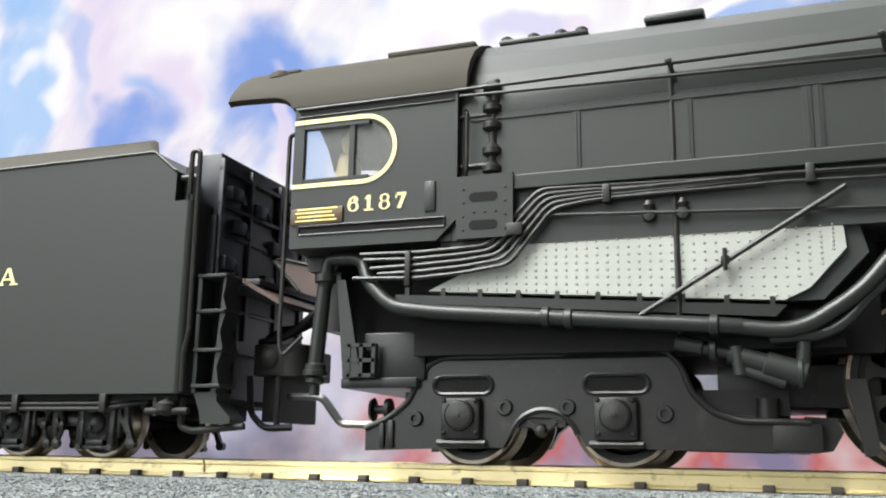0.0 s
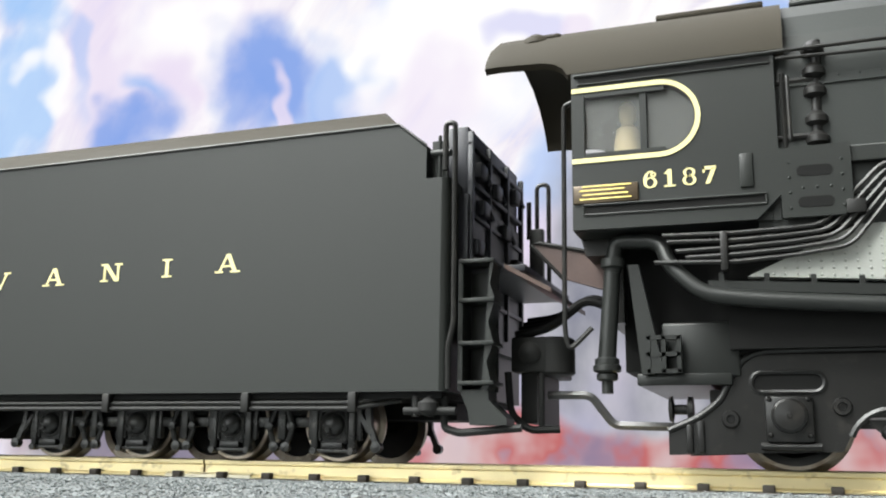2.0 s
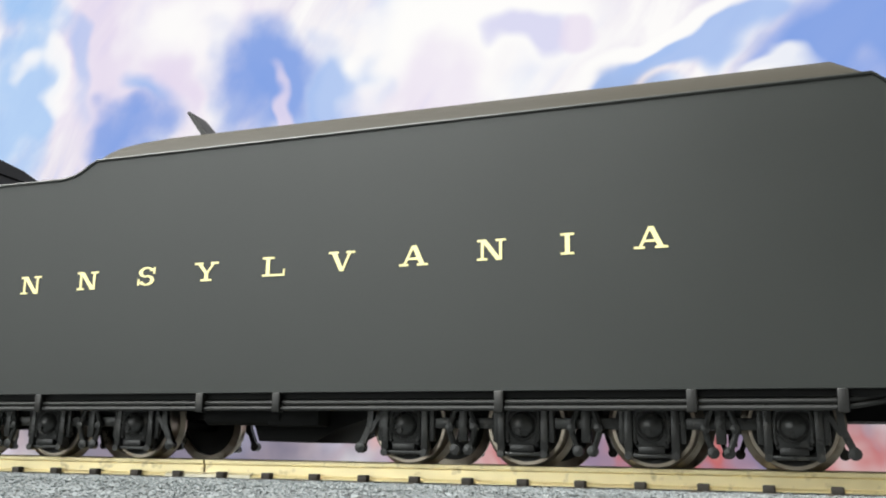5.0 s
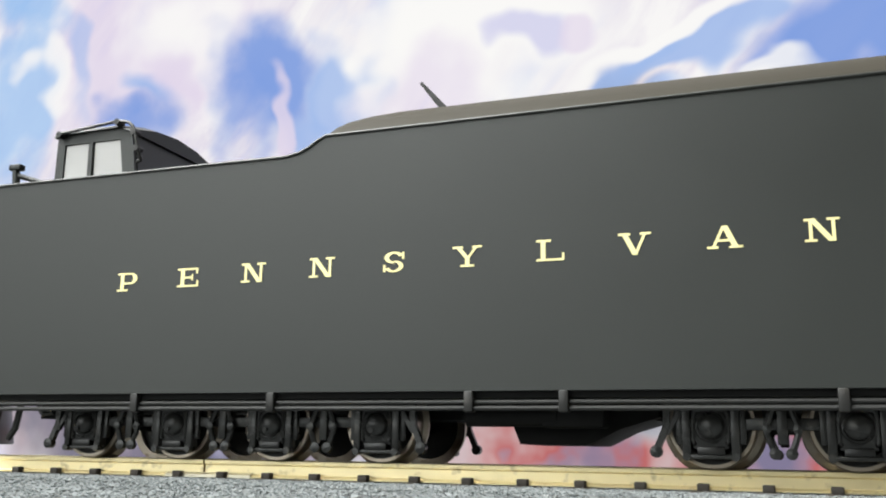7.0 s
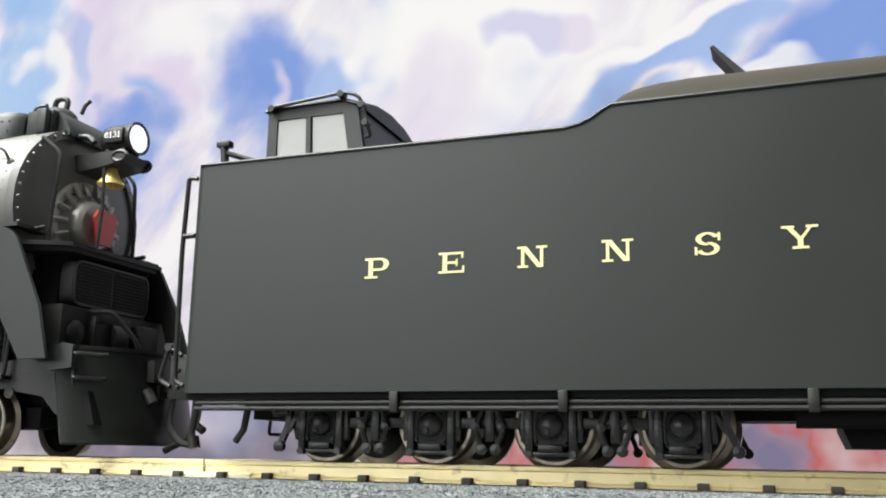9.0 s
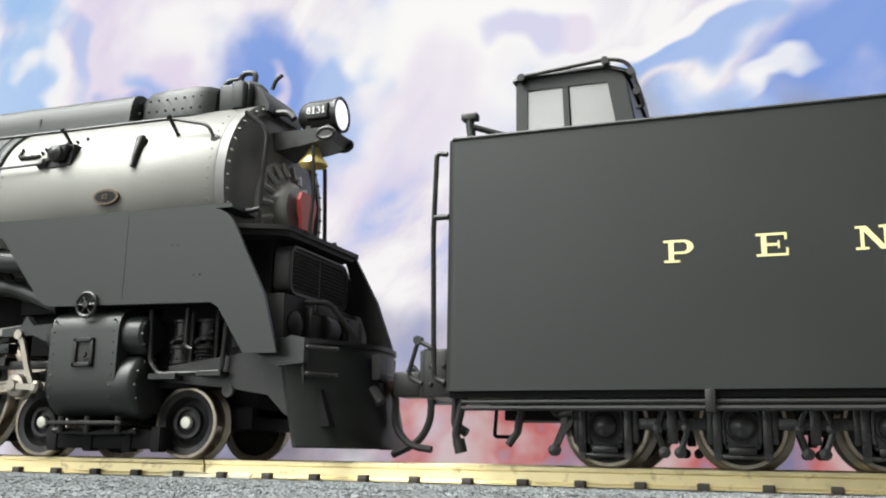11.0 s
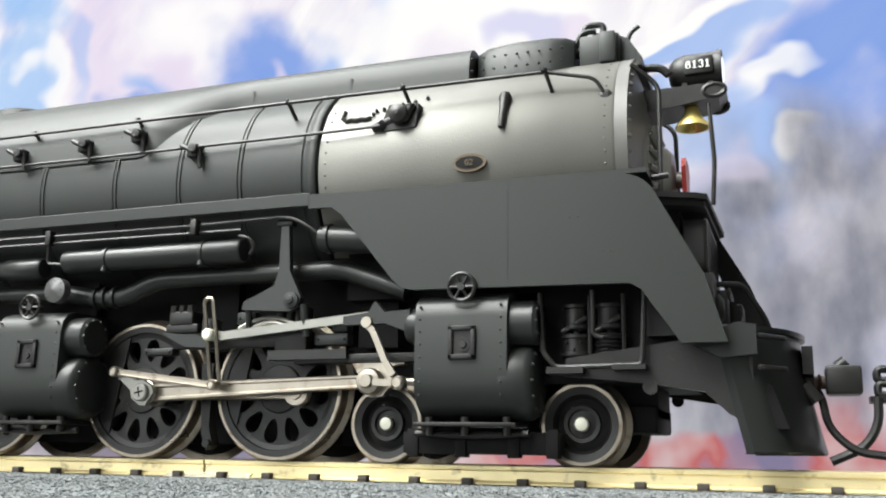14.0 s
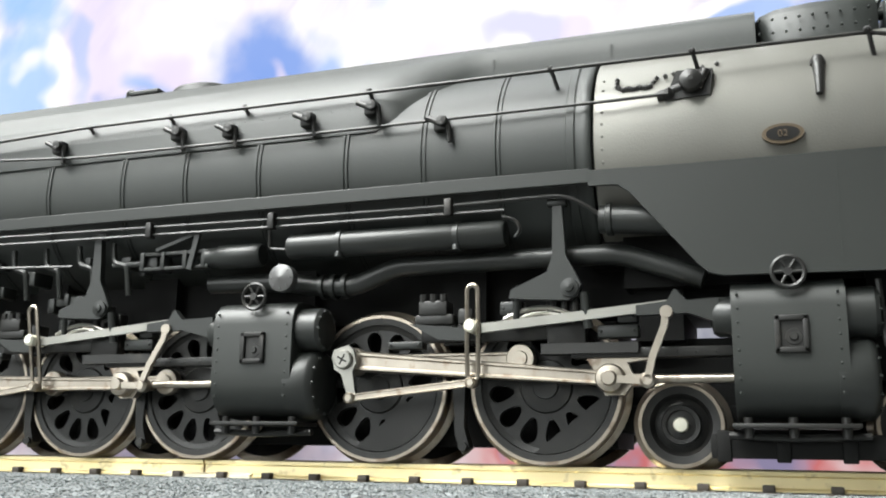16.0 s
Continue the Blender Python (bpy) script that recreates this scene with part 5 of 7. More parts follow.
    for s in (-1, 1):
        b = bmesh.new()
        prism(b, [(94, 13.4), (110, 15.6), (116, 15.6), (116, 10), (115.6, 5.6), (113.2, 6.6), (110.5, 9.2), (104, 10.2), (94, 11.2)], min(s * 13.6, s * 14.6), max(s * 13.6, s * 14.6))
        beam = part("pilot_beam", b, BLACK, lo)
        b = bmesh.new()
        prism(b, [(108.6, 15.2), (114.6, 17.2), (116.6, 16.8), (116.6, 13.4), (112.5, 13.0)], min(s * 14.6, s * 16.0), max(s * 14.6, s * 16.0))
        part("beam_gusset", b, BLACK_GREEN, beam)
        b = bmesh.new()
        rod(b, (104.2, s * 14.4, 9.8), (104.2, s * 14.9, 9.8), 0.9)
        part("beam_pin", b, BLACK, beam)
    for z in (15.6, 12.0):
        b = bmesh.new()
        tube(b, soft_path([(117.0, -14.6, z), (116.8, -15.8, z - 0.1), (119.6, -12.6, z - 0.2), (119.4, -11.6, z)], 0.5), 0.32)
        part("grab_iron", b, BLACK, lo)
    b = bmesh.new()
    prism(b, [(117.2, 10.2), (118.0, 10.0), (119.6, 5.0), (117.6, 5.0)], -13.4, -11.4)
    part("pilot_step", b, SOOT, lo)
    b = bmesh.new()
    prism_x(b, [(-4.5, 15.4), (-1.6, 15.2), (-1.8, 11.6), (-4.3, 12.0)], 121.5, 122.8)
    part("coupler_pocket", b, BLACK, lo)
    b = bmesh.new()
    rod(b, (121.5, -4.2, 10.6), (123.0, -4.2, 8.6), 0.9)
    part("steam_valve", b, BLACK, lo)
    b = bmesh.new()
    tube(b, soft_path([(122, 1.0, 12), (123.6, 0.2, 9.6), (124.1, -1.6, 5.4), (127.0, -2.4, 2.6), (130.3, -2.6, 2.2)], 2.4, 6), 0.52)
    part("air_hose", b, FLATBLACK, lo)
    b = bmesh.new()
    rod(b, (121, 0, 11.2), (122, 0, 11.2), 1.4)
    box(b, 121, 122.5, -2.2, 2.2, 9.4, 13.0, 0.3)
    part("drawbar_box", b, BLACK, lo)
    # air pumps behind the shield
    for x in (95.0, 99.2):
        b = bmesh.new()
        for z0, z1, r in ((17.2, 20.2, 1.5), (13.8, 16.4, 1.75)):
            lathe(b, [(0.01, z0 - 0.2), (r, z0 - 0.2), (r + 0.25, z0), (r + 0.25, z0 + 0.4), (r, z0 + 0.5), (r, z1 - 0.5), (r + 0.25, z1 - 0.4), (r + 0.25, z1), (0.01, z1)], (x, -12.6, 0), "z", 24)
        rod(b, (x, -12.6, 16.2), (x, -12.6, 17.4), 0.7)
        flange_bolts(b, x, -14.4, 15.4, 0.9, 4, 0.2)
        for k in range(5 if x > 98 else 0):
            lathe(b, [(1.75, 14.1 + k * 0.5), (2.15, 14.3 + k * 0.5), (1.75, 14.5 + k * 0.5)], (x, -12.6, 0), "z", 24)
        rod(b, (x + 1.9, -13.6, 14.0), (x + 1.9, -13.6, 21.4), 0.32, 8)
        rod(b, (x - 1.5, -13.8, 16.8), (x + 1.5, -13.8, 18.6), 0.35, 8)
        part("air_pump", b, BLACK, lo)
    b = bmesh.new()
    tube(b, soft_path([(91, -15.6, 21.5), (91.4, -15.6, 14), (93, -15.6, 12.2), (103.5, -15.6, 12.4), (104, -15.6, 21.5)], 0.7), 0.35)
    tube(b, soft_path([(97.8, -16.4, 21.5), (97.8, -16.4, 16), (99.0, -16.4, 15.6)], 0.6), 0.3)
    box(b, 92, 96.5, -16.6, -13, 11.4, 12.2)
    box(b, 100, 104, -16.6, -13, 11.8, 12.4)
    part("pump_bracket", b, BLACK, lo)


BLACK_GREEN = material("satin_black_sheet", (0.017, 0.0185, 0.0175), 0.36, 0, 0.12, 600, 0.04, spec=0.35)


def build_cylinder(lo, x0):
    """A cylinder block with its back face at x0, on both sides of the frame."""
    for s in (-1, 1):
        b = bmesh.new()
        prof = [(-7, 5.8)] + [(-13.4 + 4.7 * math.cos(radians(a)), 10.6 + 4.6 * math.sin(radians(a))) for a in (-90, -115, -140, -160, -175)] + [(-18.15, 12), (-18.15, 18.6), (-17.8, 20.2), (-16.8, 21.3), (-15.2, 21.8), (-7, 21.8)]
        prism_x(b, [(-s * y, z) for y, z in prof] if s > 0 else prof, x0, x0 + 12.2)
        cy = part("cylinder_block", b, GREEN, lo, "dark cylinder block")
        yc = s * 13.4
        h = bmesh.new()
        lathe(h, [(0.01, x0 + 15.4), (3.6, x0 + 15.3), (4.4, x0 + 14.8), (4.75, x0 + 14.2), (4.75, x0 + 11)], (0, yc, 10.6), "x", 36)
        part("cylinder_head", h, BLACK_GREEN, cy)
        h = bmesh.new()
        lathe(h, [(0.01, x0 + 15.8), (2.6, x0 + 15.7), (3.0, x0 + 15.2), (3.0, x0 + 11)], (0, s * 14.6, 17.9), "x", 32)
        lathe(h, [(2.4, x0 + 1), (2.4, x0 - 1.5), (2.0, x0 - 2.2), (0.8, x0 - 2.5)], (0, s * 14.6, 17.9), "x", 28)
        part("valve_chest", h, BLACK_GREEN, cy)
        if s < 0:
            r = bmesh.new()
            for xx in (x0 + 0.7, x0 + 11.4):
                rivets(r, [(xx, -18.12, z) for z in np.linspace(8.8, 20, 8)], 0.2, 0.14)
            flange_bolts(r, x0 + 15.7, -14.6, 17.9, 2.55, 10, 0.2, (1, 0, 0), "yz")
            flange_bolts(r, x0 + 15.2, -13.4, 10.6, 3.9, 12, 0.22, (1, 0, 0), "yz")
            part("rivet_set", r, GREEN, cy)
            w = bmesh.new()
            for d in ((x0 + 4.6, x0 + 5.2, 13.2, 17.4), (x0 + 7.6, x0 + 8.2, 13.2, 17.4), (x0 + 4.6, x0 + 8.2, 13.2, 13.8), (x0 + 4.6, x0 + 8.2, 16.8, 17.4)):
                box(w, d[0], d[1], -18.6, -18.0, d[2], d[3], 0.1)
            lathe(w, [(0.01, -0.35), (0.4, -0.35), (0.5, -0.1), (0.9, -0.1), (1.0, 0.2)], (x0 + 6.6, -18.2, 15.0), "y", 18)
            box(w, x0 + 5.0, x0 + 7.8, -18.19, -18.1, 13.6, 17.0)
            part("inspection_port", w, BLACK, cy)
            dn = bmesh.new()
            box(dn, x0 - 0.5, x0 + 13, -17.0, -11, 5.0, 5.5, 0.1)
            for xx in (x0 + 1.2, x0 + 6, x0 + 11.5):
                rod(dn, (xx, -15.5, 3.9), (xx, -15.5, 6.2), 0.55)
                part("drain_cock", dn, BLACK, cy)
                dn = bmesh.new()
            tube(dn, soft_path([(x0 - 1, -14.5, 4.2), (x0 + 6, -14.5, 3.9), (x0 + 14, -14.5, 4.2)], 1), 0.45)
            part("drain_pipe", dn, BLACK, cy)
            hw = bmesh.new()
            tube(hw, [(x0 + 6.4 + 1.75 * math.cos(a), -18.6, 22.3 + 1.75 * math.sin(a)) for a in np.linspace(0, 2 * math.pi, 25)], 0.26, 6)
            for a in range(6):
                rod(hw, (x0 + 6.4, -18.6, 22.3), (x0 + 6.4 + 1.7 * math.cos(a * math.pi / 3), -18.6, 22.3 + 1.7 * math.sin(a * math.pi / 3)), 0.17, 6)
            rod(hw, (x0 + 6.4, -18.9, 22.3), (x0 + 6.4, -16.5, 22.3), 0.5)
            part("hand_wheel", hw, BLACK, cy, "small spoked valve hand wheel")


def beam(bm, x0, x1, w0, w1, y0, y1):
    """A rod with rounded edges and a hollowed face."""
    d = y1 - y0
    rows = []
    for x, w in ((x0, w0), (x1, w1)):
        rows.append([(x, y1, -w), (x, y0 + d * 0.35, -w), (x, y0, -w * 0.82), (x, y0, -w * 0.6), (x, y0 + d * 0.3, -w * 0.45), (x, y0 + d * 0.3, w * 0.45), (x, y0, w * 0.6), (x, y0, w * 0.82), (x, y0 + d * 0.35, w), (x, y1, w)])
    ring_skin(bm, rows)


def bar_mesh(length, r0, r1, w0, w1, y0, y1, flute=True):
    """A rod from the pin at 0 to the pin at length."""
    b = bmesh.new()
    beam(b, 0, length, w0, w1, y0, y1)
    for x, r in ((0, r0), (length, r1)):
        lathe(b, [(0.01, y0 - 0.3), (r * 0.55, y0 - 0.3), (r * 0.6, y0 - 0.12), (r * 0.8, y0 - 0.3), (r, y0 - 0.1), (r, y1 + 0.1), (0.01, y1 + 0.1)], (x, 0, 0), "y", 28)
    return b


CRANK, MAIN_LENGTH, ECC, ECC_TURN, ECC_LENGTH = 4.25, 35.2, 2.2, 105.0, 16.8


def build_gear(lo, x_main, x_other, x_cyl):
    """Rods of one engine unit on the near side; returns what moves."""
    ZA = 10.06
    gear = {"x": x_main}
    b = bmesh.new()
    span = max(x_other) - x_main
    beam(b, 0, span, 0.95, 0.95, -13.3, -12.3)
    for x in [0.0] + [o - x_main for o in x_other]:
        lathe(b, [(0.01, -13.7), (0.9, -13.7), (1.0, -13.4), (1.75, -13.4), (1.9, -13.2), (1.9, -12.2), (0.01, -12.2)], (x, 0, 0), "y", 28)
    gear["side_rod"] = part("side_rod", b, STEEL, lo, "bright steel coupling rod")
    b = bar_mesh(MAIN_LENGTH, 1.75, 1.5, 1.35, 0.9, -15.2, -14.2)
    gear["main_rod"] = part("main_rod", b, STEEL, lo, "bright steel main rod")
    gear["far_side_rod"] = part("side_rod", shape(lambda q: (prism(q, [(0, -0.95), (span, -0.95), (span, 0.95), (0, 0.95)], 12.3, 13.2))), STEEL, lo)
    # crank pin, return crank
    b = bmesh.new()
    rod(b, (0, -15.0, 0), (0, -10.5, 0), 1.0)
    ex, ez = ECC * math.cos(radians(ECC_TURN)) - CRANK, ECC * math.sin(radians(ECC_TURN))
    d = Vector((ex, ez)).normalized()
    n = Vector((-d.y, d.x))
    prism(b, [tuple(n * 1.1 - d * 1.7), tuple(-n * 1.1 - d * 1.7), tuple(-n * 1.6 - d * 0.9), tuple(-n * 1.6 + d * 0.9), tuple(-n * 0.8 + d * 1.8), tuple(Vector((ex, ez)) - n * 0.55), tuple(Vector((ex, ez)) + n * 0.55), tuple(n * 0.8 + d * 1.8), tuple(n * 1.6 + d * 0.9), tuple(n * 1.6 - d * 0.9)], -16.3, -15.6)
    lathe(b, [(0.01, -16.9), (1.1, -16.9), (1.3, -16.7), (1.3, -16.2)], (0, 0, 0), "y", 20)
    lathe(b, [(0.01, -17.4), (0.5, -17.4), (0.7, -17.2), (0.7, -15.8)], (ex, 0, ez), "y", 16)
    gear["crank"] = part("return_crank", b, DULLBRIGHT, lo, "return crank with cross-slotted screw")
    # black strips on the screw head paint the dark of its cross slot
    s = bmesh.new()
    for a in (0.4, 0.4 + math.pi / 2):
        strip(s, [(-0.75 * math.cos(a), -0.75 * math.sin(a)), (0.75 * math.cos(a), 0.75 * math.sin(a))], 0.22, -16.94, -16.88)
    part("screw_slot_shade", s, SOOT, gear["crank"])
    b = bar_mesh(ECC_LENGTH, 0.75, 0.75, 0.5, 0.5, -17.2, -16.7, False)
    gear["ecc_rod"] = part("eccentric_rod", b, STEEL if x_main > 0 else STEEL, lo, "thin bright eccentric rod")
    # slotted link, swings about its pin
    b = bmesh.new()
    loop = [(-0.72, 1.0)] + arc_points(0, 4.4, 0.72, 180, 0, 8) + [(0.75, -2)] + arc_points(0, -6.5, 0.7, 0, -180, 8) + [(-0.75, -2), (-0.72, 1.0)]
    tube(b, [(x, -16.3, z) for x, z in loop], 0.3, 6)
    rod(b, (0.1, -17.3, -7.4), (0.1, -15.8, -7.4), 0.55)
    gear["link"] = part("expansion_link", b, STEEL, lo, "slotted bright expansion link")
    gear["link_at"] = (x_main + 15.3, 17.5)
    b = bmesh.new()
    rod(b, (gear["link_at"][0], -17.4, 17.5), (gear["link_at"][0], -13.5, 17.5), 0.85)
    lathe(b, [(0.01, -17.7), (0.6, -17.7), (0.85, -17.4), (0.85, -17)], (gear["link_at"][0], 0, 17.5), "y", 16)
    part("link_pin", b, AXLE_END, lo)
    b = bmesh.new()
    box(b, x_main + 7.5, x_main + 26, -14.4, -13.4, 15.8, 18.2, 0.3)
    box(b, x_main + 7, x_main + 12.4, -15.6, -13, 18.0, 19.4, 0.3)
    box(b, x_main + 7.6, x_main + 11.6, -15.8, -13, 19.2, 21.2, 0.3)
    for xx in (8.2, 9.6, 11):
        rod(b, (x_main + xx, -15.4, 21), (x_main + xx, -15.4, 22), 0.5, 8)
    box(b, x_main + 13, x_main + 15, -15.4, -13, 18, 20, 0.2)
    box(b, x_main + 24.5, x_main + 29.5, -14.6, -12.6, 14, 21.4, 0.3)
    for xx in (25.6, 27, 28.4):
        rod(b, (x_main + xx, -15.0, 19), (x_main + xx, -15.0, 22.4), 0.45, 8)
    prism(b, [(x_main + 24, 13.9), (x_main + 36, 13.9), (x_main + 36, 15.2), (x_main + 24, 15.2)], -15.4, -13)
    part("link_bracket", b, BLACK, lo)
    for xx, zz, w, h in ((3.0, 15.0, 5.0, 1.0), (9.0, 17.0, 3.6, 1.4), (18.5, 19.0, 3.0, 1.8), (31.0, 15.8, 5.0, 1.6), (33.5, 17.6, 2.4, 1.6)):
        k = bmesh.new()
        box(k, x_main + xx, x_main + xx + w, -15.0, -13.0, zz, zz + h, 0.25)
        rivets(k, [(x_main + xx + 0.5, -15.0, zz + h * 0.5), (x_main + xx + w - 0.5, -15.0, zz + h * 0.5)], 0.22, 0.2)
        part("spring_bracket", k, BLACK_GREEN, lo)
    k = bmesh.new()
    prism(k, [(x_main + 6.4, 18.2), (x_main + 14.2, 17.4), (x_main + 14.2, 15.8), (x_main + 10.5, 16.0)], -15.8, -15.0)
    part("reach_arm", k, BLACK_GREEN, lo)
    b = bmesh.new()
    strip(b, [(x_main + 16.4, 17.3), (x_main + 40.5, 19.5)], 1.15, -16.2, -15.6)
    part("radius_rod", b, DULLBRIGHT, lo, "grey radius rod")
    b = bmesh.new()
    prism(b, [(x_main + 36, 18.2), (x_main + 42, 18.3), (x_cyl - 1.4, 17.0), (x_cyl - 1.4, 20.0), (x_main + 42, 19.8), (x_main + 40.6, 21.3), (x_main + 39.6, 19.8), (x_main + 36, 19.4)], -16.6, -15.4)
    part("valve_crosshead", b, BLACK_GREEN, lo)
    # crosshead, guide, piston rod, combination lever
    b = bmesh.new()
    prism(b, [(-2.9, 3.0), (4.6, 3.0), (4.6, 2.3), (2.0, 2.0), (2.6, 0.6), (4.6, 0.5), (4.6, -0.8), (2.4, -0.9), (1.6, -1.9), (-0.8, -2.0), (-1.8, 0.6), (-2.9, 2.4)], -14.1, -12.8)
    lathe(b, [(0.01, -16.3), (0.8, -16.3), (0.95, -16.0), (0.95, -15.6), (1.6, -15.5), (1.8, -15.2), (1.8, -14)], (0, 0, 0), "y", 22)
    rod(b, (4.2, -13.4, 0), (22, -13.4, 0), 0.55)
    strip(b, [(1.0, -0.2), (4.7, -0.35)], 0.9, -16.2, -15.6)
    lathe(b, [(0.01, -16.9), (0.6, -16.9), (0.95, -16.5), (0.95, -15.4)], (4.7, 0, -0.35), "y", 16)
    gear["crosshead"] = part("crosshead", b, STEEL, lo, "bright crosshead with piston rod")
    b = bmesh.new()
    box(b, x_main + 27.6, x_cyl, -14.6, -12.2, 13.4, 14.6, 0.15)
    rivets(b, [(x, -14.6, 14.0) for x in np.linspace(x_main + 29, x_cyl - 2, 8)], 0.2, 0.12)
    part("crosshead_guide", b, BLACK, lo)
    b = bmesh.new()
    strip(b, [(0, 0.6), (-0.3, -1.5), (-2.0, -5.4), (-2.6, -7.6)], 0.85, -16.9, -16.3)
    lathe(b, [(0.01, -17.1), (0.75, -17.1), (0.75, -16.2)], (0, 0, 0), "y", 14)
    gear["lever"] = part("combination_lever", b, STEEL, lo, "bright combination lever")
    gear["lever_at"] = (x_main + 39.6, 18.2)
    return gear


DULLBRIGHT = material("dull_bright_steel", (0.24, 0.235, 0.215), 0.36, 0.85, 0.15, 900, 0.06)


def build_cab(lo, number):
    XR, XF, Y = -121.7, -97.4, 18.4
    hole = [(XR + 1.6, 46.3), (XR + 1.6, 37.9)] + arc_points(-110.9, 42.1, 4.2, -90, 90, 14)
    rim = [(XR, 49.6), (XR, 28.7)]
    for q in arc_points(-110.9, 42.1, 30, -90, 90, 14):
        k = min((XF + 110.9) / max(q[0] + 110.9, 1e-6), (7.5 if q[1] > 42.1 else 13.5) / max(abs(q[1] - 42.1), 1e-6))
        rim.append((-110.9 + (q[0] + 110.9) * k, 42.1 + (q[1] - 42.1) * k))
    for s in (-1, 1):
        a, e = (-Y, -Y + 0.8) if s < 0 else (Y - 0.8, Y)
        cab = bmesh.new()
        vs = [[cab.verts.new((x, y, z)) for x, z in loop] for loop, y in ((rim, a), (hole, a), (hole, e), (rim, e))]
        n = len(rim)
        for u, w in zip(vs, vs[1:] + vs[:1]):
            for i in range(n):
                j = (i + 1) % n
                cab.faces.new((u[i], u[j], w[j], w[i]))
        if s < 0:
            c = part("cab", cab, GREEN, lo, "dark cab side with a round-ended window")
        else:
            part("cab_side", cab, GREEN, c)
        cab = bmesh.new()
        prism(cab, [(-113.2, 37.9), (-112.4, 37.9), (-112.4, 46.3), (-113.2, 46.3)], a + 0.1, e + 0.1)
        part("window_post", cab, GREEN, c)
        for z in (37.9, 45.7):
            cab = bmesh.new()
            box(cab, XR + 1.7, -110.2, a - 0.1, e, z, z + 0.5)
            part("window_rail", cab, GREEN, c)
    cab = bmesh.new()
    prism_x(cab, [(-Y + 0.8, 28.5), (Y - 0.8, 28.5), (Y - 0.8, 50), (12, 56), (-12, 56), (-Y + 0.8, 50)], XF - 0.9, XF - 0.1)
    part("cab_front_wall", cab, GREEN, c)
    cab = bmesh.new()
    box(cab, XR, XF - 1, -Y + 0.8, Y - 0.8, 28.6, 29.6)
    part("cab_floor", cab, GREEN, c)
    b = bmesh.new()
    half = [(18.45, 49.2), (18.2, 51.2), (17.2, 53.4), (15.2, 55.7), (12.2, 57.8), (8.0, 59.6), (3, 60.6)]

    def roof(x, lowest, lift=0.0):
        h = []
        for i, (y, z) in enumerate(half):
            if z < lowest:
                for (ya, za), (yb, zb) in zip(half, half[1:]):
                    if za <= lowest <= zb:
                        f = (lowest - za) / (zb - za)
                        y, z = ya + (yb - ya) * f, lowest + 0.02 * i
                        break
            h.append((y, z + lift))
        o = [(x, -y, z) for y, z in h] + [(x, y, z) for y, z in reversed(h)]
        i = [(x, -y * 0.95, z - 0.5 - 0.3 * (z > 52)) for y, z in h] + [(x, y * 0.95, z - 0.5 - 0.3 * (z > 52)) for y, z in reversed(h)]
        return o + list(reversed(i))

    ring_skin(b, [roof(-133.4, 52.0, -0.5), roof(-132.9, 51.7, -0.1), roof(-131, 51.6), roof(-125.5, 51.3), roof(-124.0, 50.9), roof(-122.9, 50.2), roof(-122.2, 49.2), roof(XF, 49.2), roof(XF + 1.2, 49.2)])
    part("cab_roof", b, BROWN, lo, "curved brown-black cab roof with a long overhang")
    for ax, az, ex, ez, r in ((XR + 0.4, 48.7, XF - 0.2, 48.8, 0.22), (XR + 0.8, 47.5, XF - 0.6, 47.6, 0.12)):
        b = bmesh.new()
        tube(b, [(ax, -18.55, az), (ex, -18.55, ez)], r, 6)
        part("rain_gutter", b, GREEN, c)
    b = bmesh.new()
    tube(b, [(XR + 1.4, -18.6, 31.7), (-99, -18.6, 31.6)], 0.13, 6)
    tube(b, [(XR + 1.4, -18.5, 30.5), (-99, -18.5, 30.4)], 0.15, 6)
    for x in (XR + 1.4, -99):
        tube(b, [(x, -18.5, 31.7), (x, -18.5, 30.5)], 0.15, 6)
    part("slide_rail", b, GREEN, c)
    # solid black bars paint the shade inside the slots, nothing is cut
    b = bmesh.new()
    box(b, XR + 1.6, -99.2, -18.46, -18.2, 30.7, 31.6)
    box(b, XR + 0.9, XF - 0.4, -18.46, -18.2, 47.55, 48.4)
    part("slot_shadow_bar", b, SOOT, c, "matt black patch for the dark of a slot")
    b = bmesh.new()
    path = [(XR + 0.05, 37.45), (-110.9, 37.45)] + arc_points(-110.9, 42.1, 4.65, -90, 90, 18) + [(-110.9, 46.75), (XR + 0.05, 46.75)]
    strip(b, path, 0.62, -18.55, -18.35)
    part("window_lining", b, YELLOW, c, "cream yellow window lining")
    for s in (-1, 1):
        for d in ((XR + 1.7, -113.2), (-112.4, -106.7)):
            b = bmesh.new()
            y = s * (Y - 0.5)
            if d[0] < -113:
                prism(b, [(d[0], 38.2), (d[1], 38.2), (d[1], 45.9), (d[0], 45.9)], y - 0.04, y + 0.04)
            else:
                prism(b, [(-112.4, 38.0)] + arc_points(-110.9, 42.1, 4.2, -90, 90, 12) + [(-112.4, 46.2)], y - 0.04, y + 0.04)
            g = part("window_pane", b, GLASS, c)
            g.visible_shadow = False
    for i, ch in enumerate(number):
        part("numeral", MEMO.setdefault(ch, serif_letter(ch)), YELLOW, c, "cream yellow numeral", at=(-112.15 + i * 2.3, -18.46, 33.3)).scale = (0.84, 1, 0.8)
    b = bmesh.new()
    box(b, XR + 0.2, -113.6, -18.75, -18.3, 31.9, 34.2, 0.12)
    bp = part("builder_plate", b, BRASS, lo, "small brass builder's plate")
    b = bmesh.new()
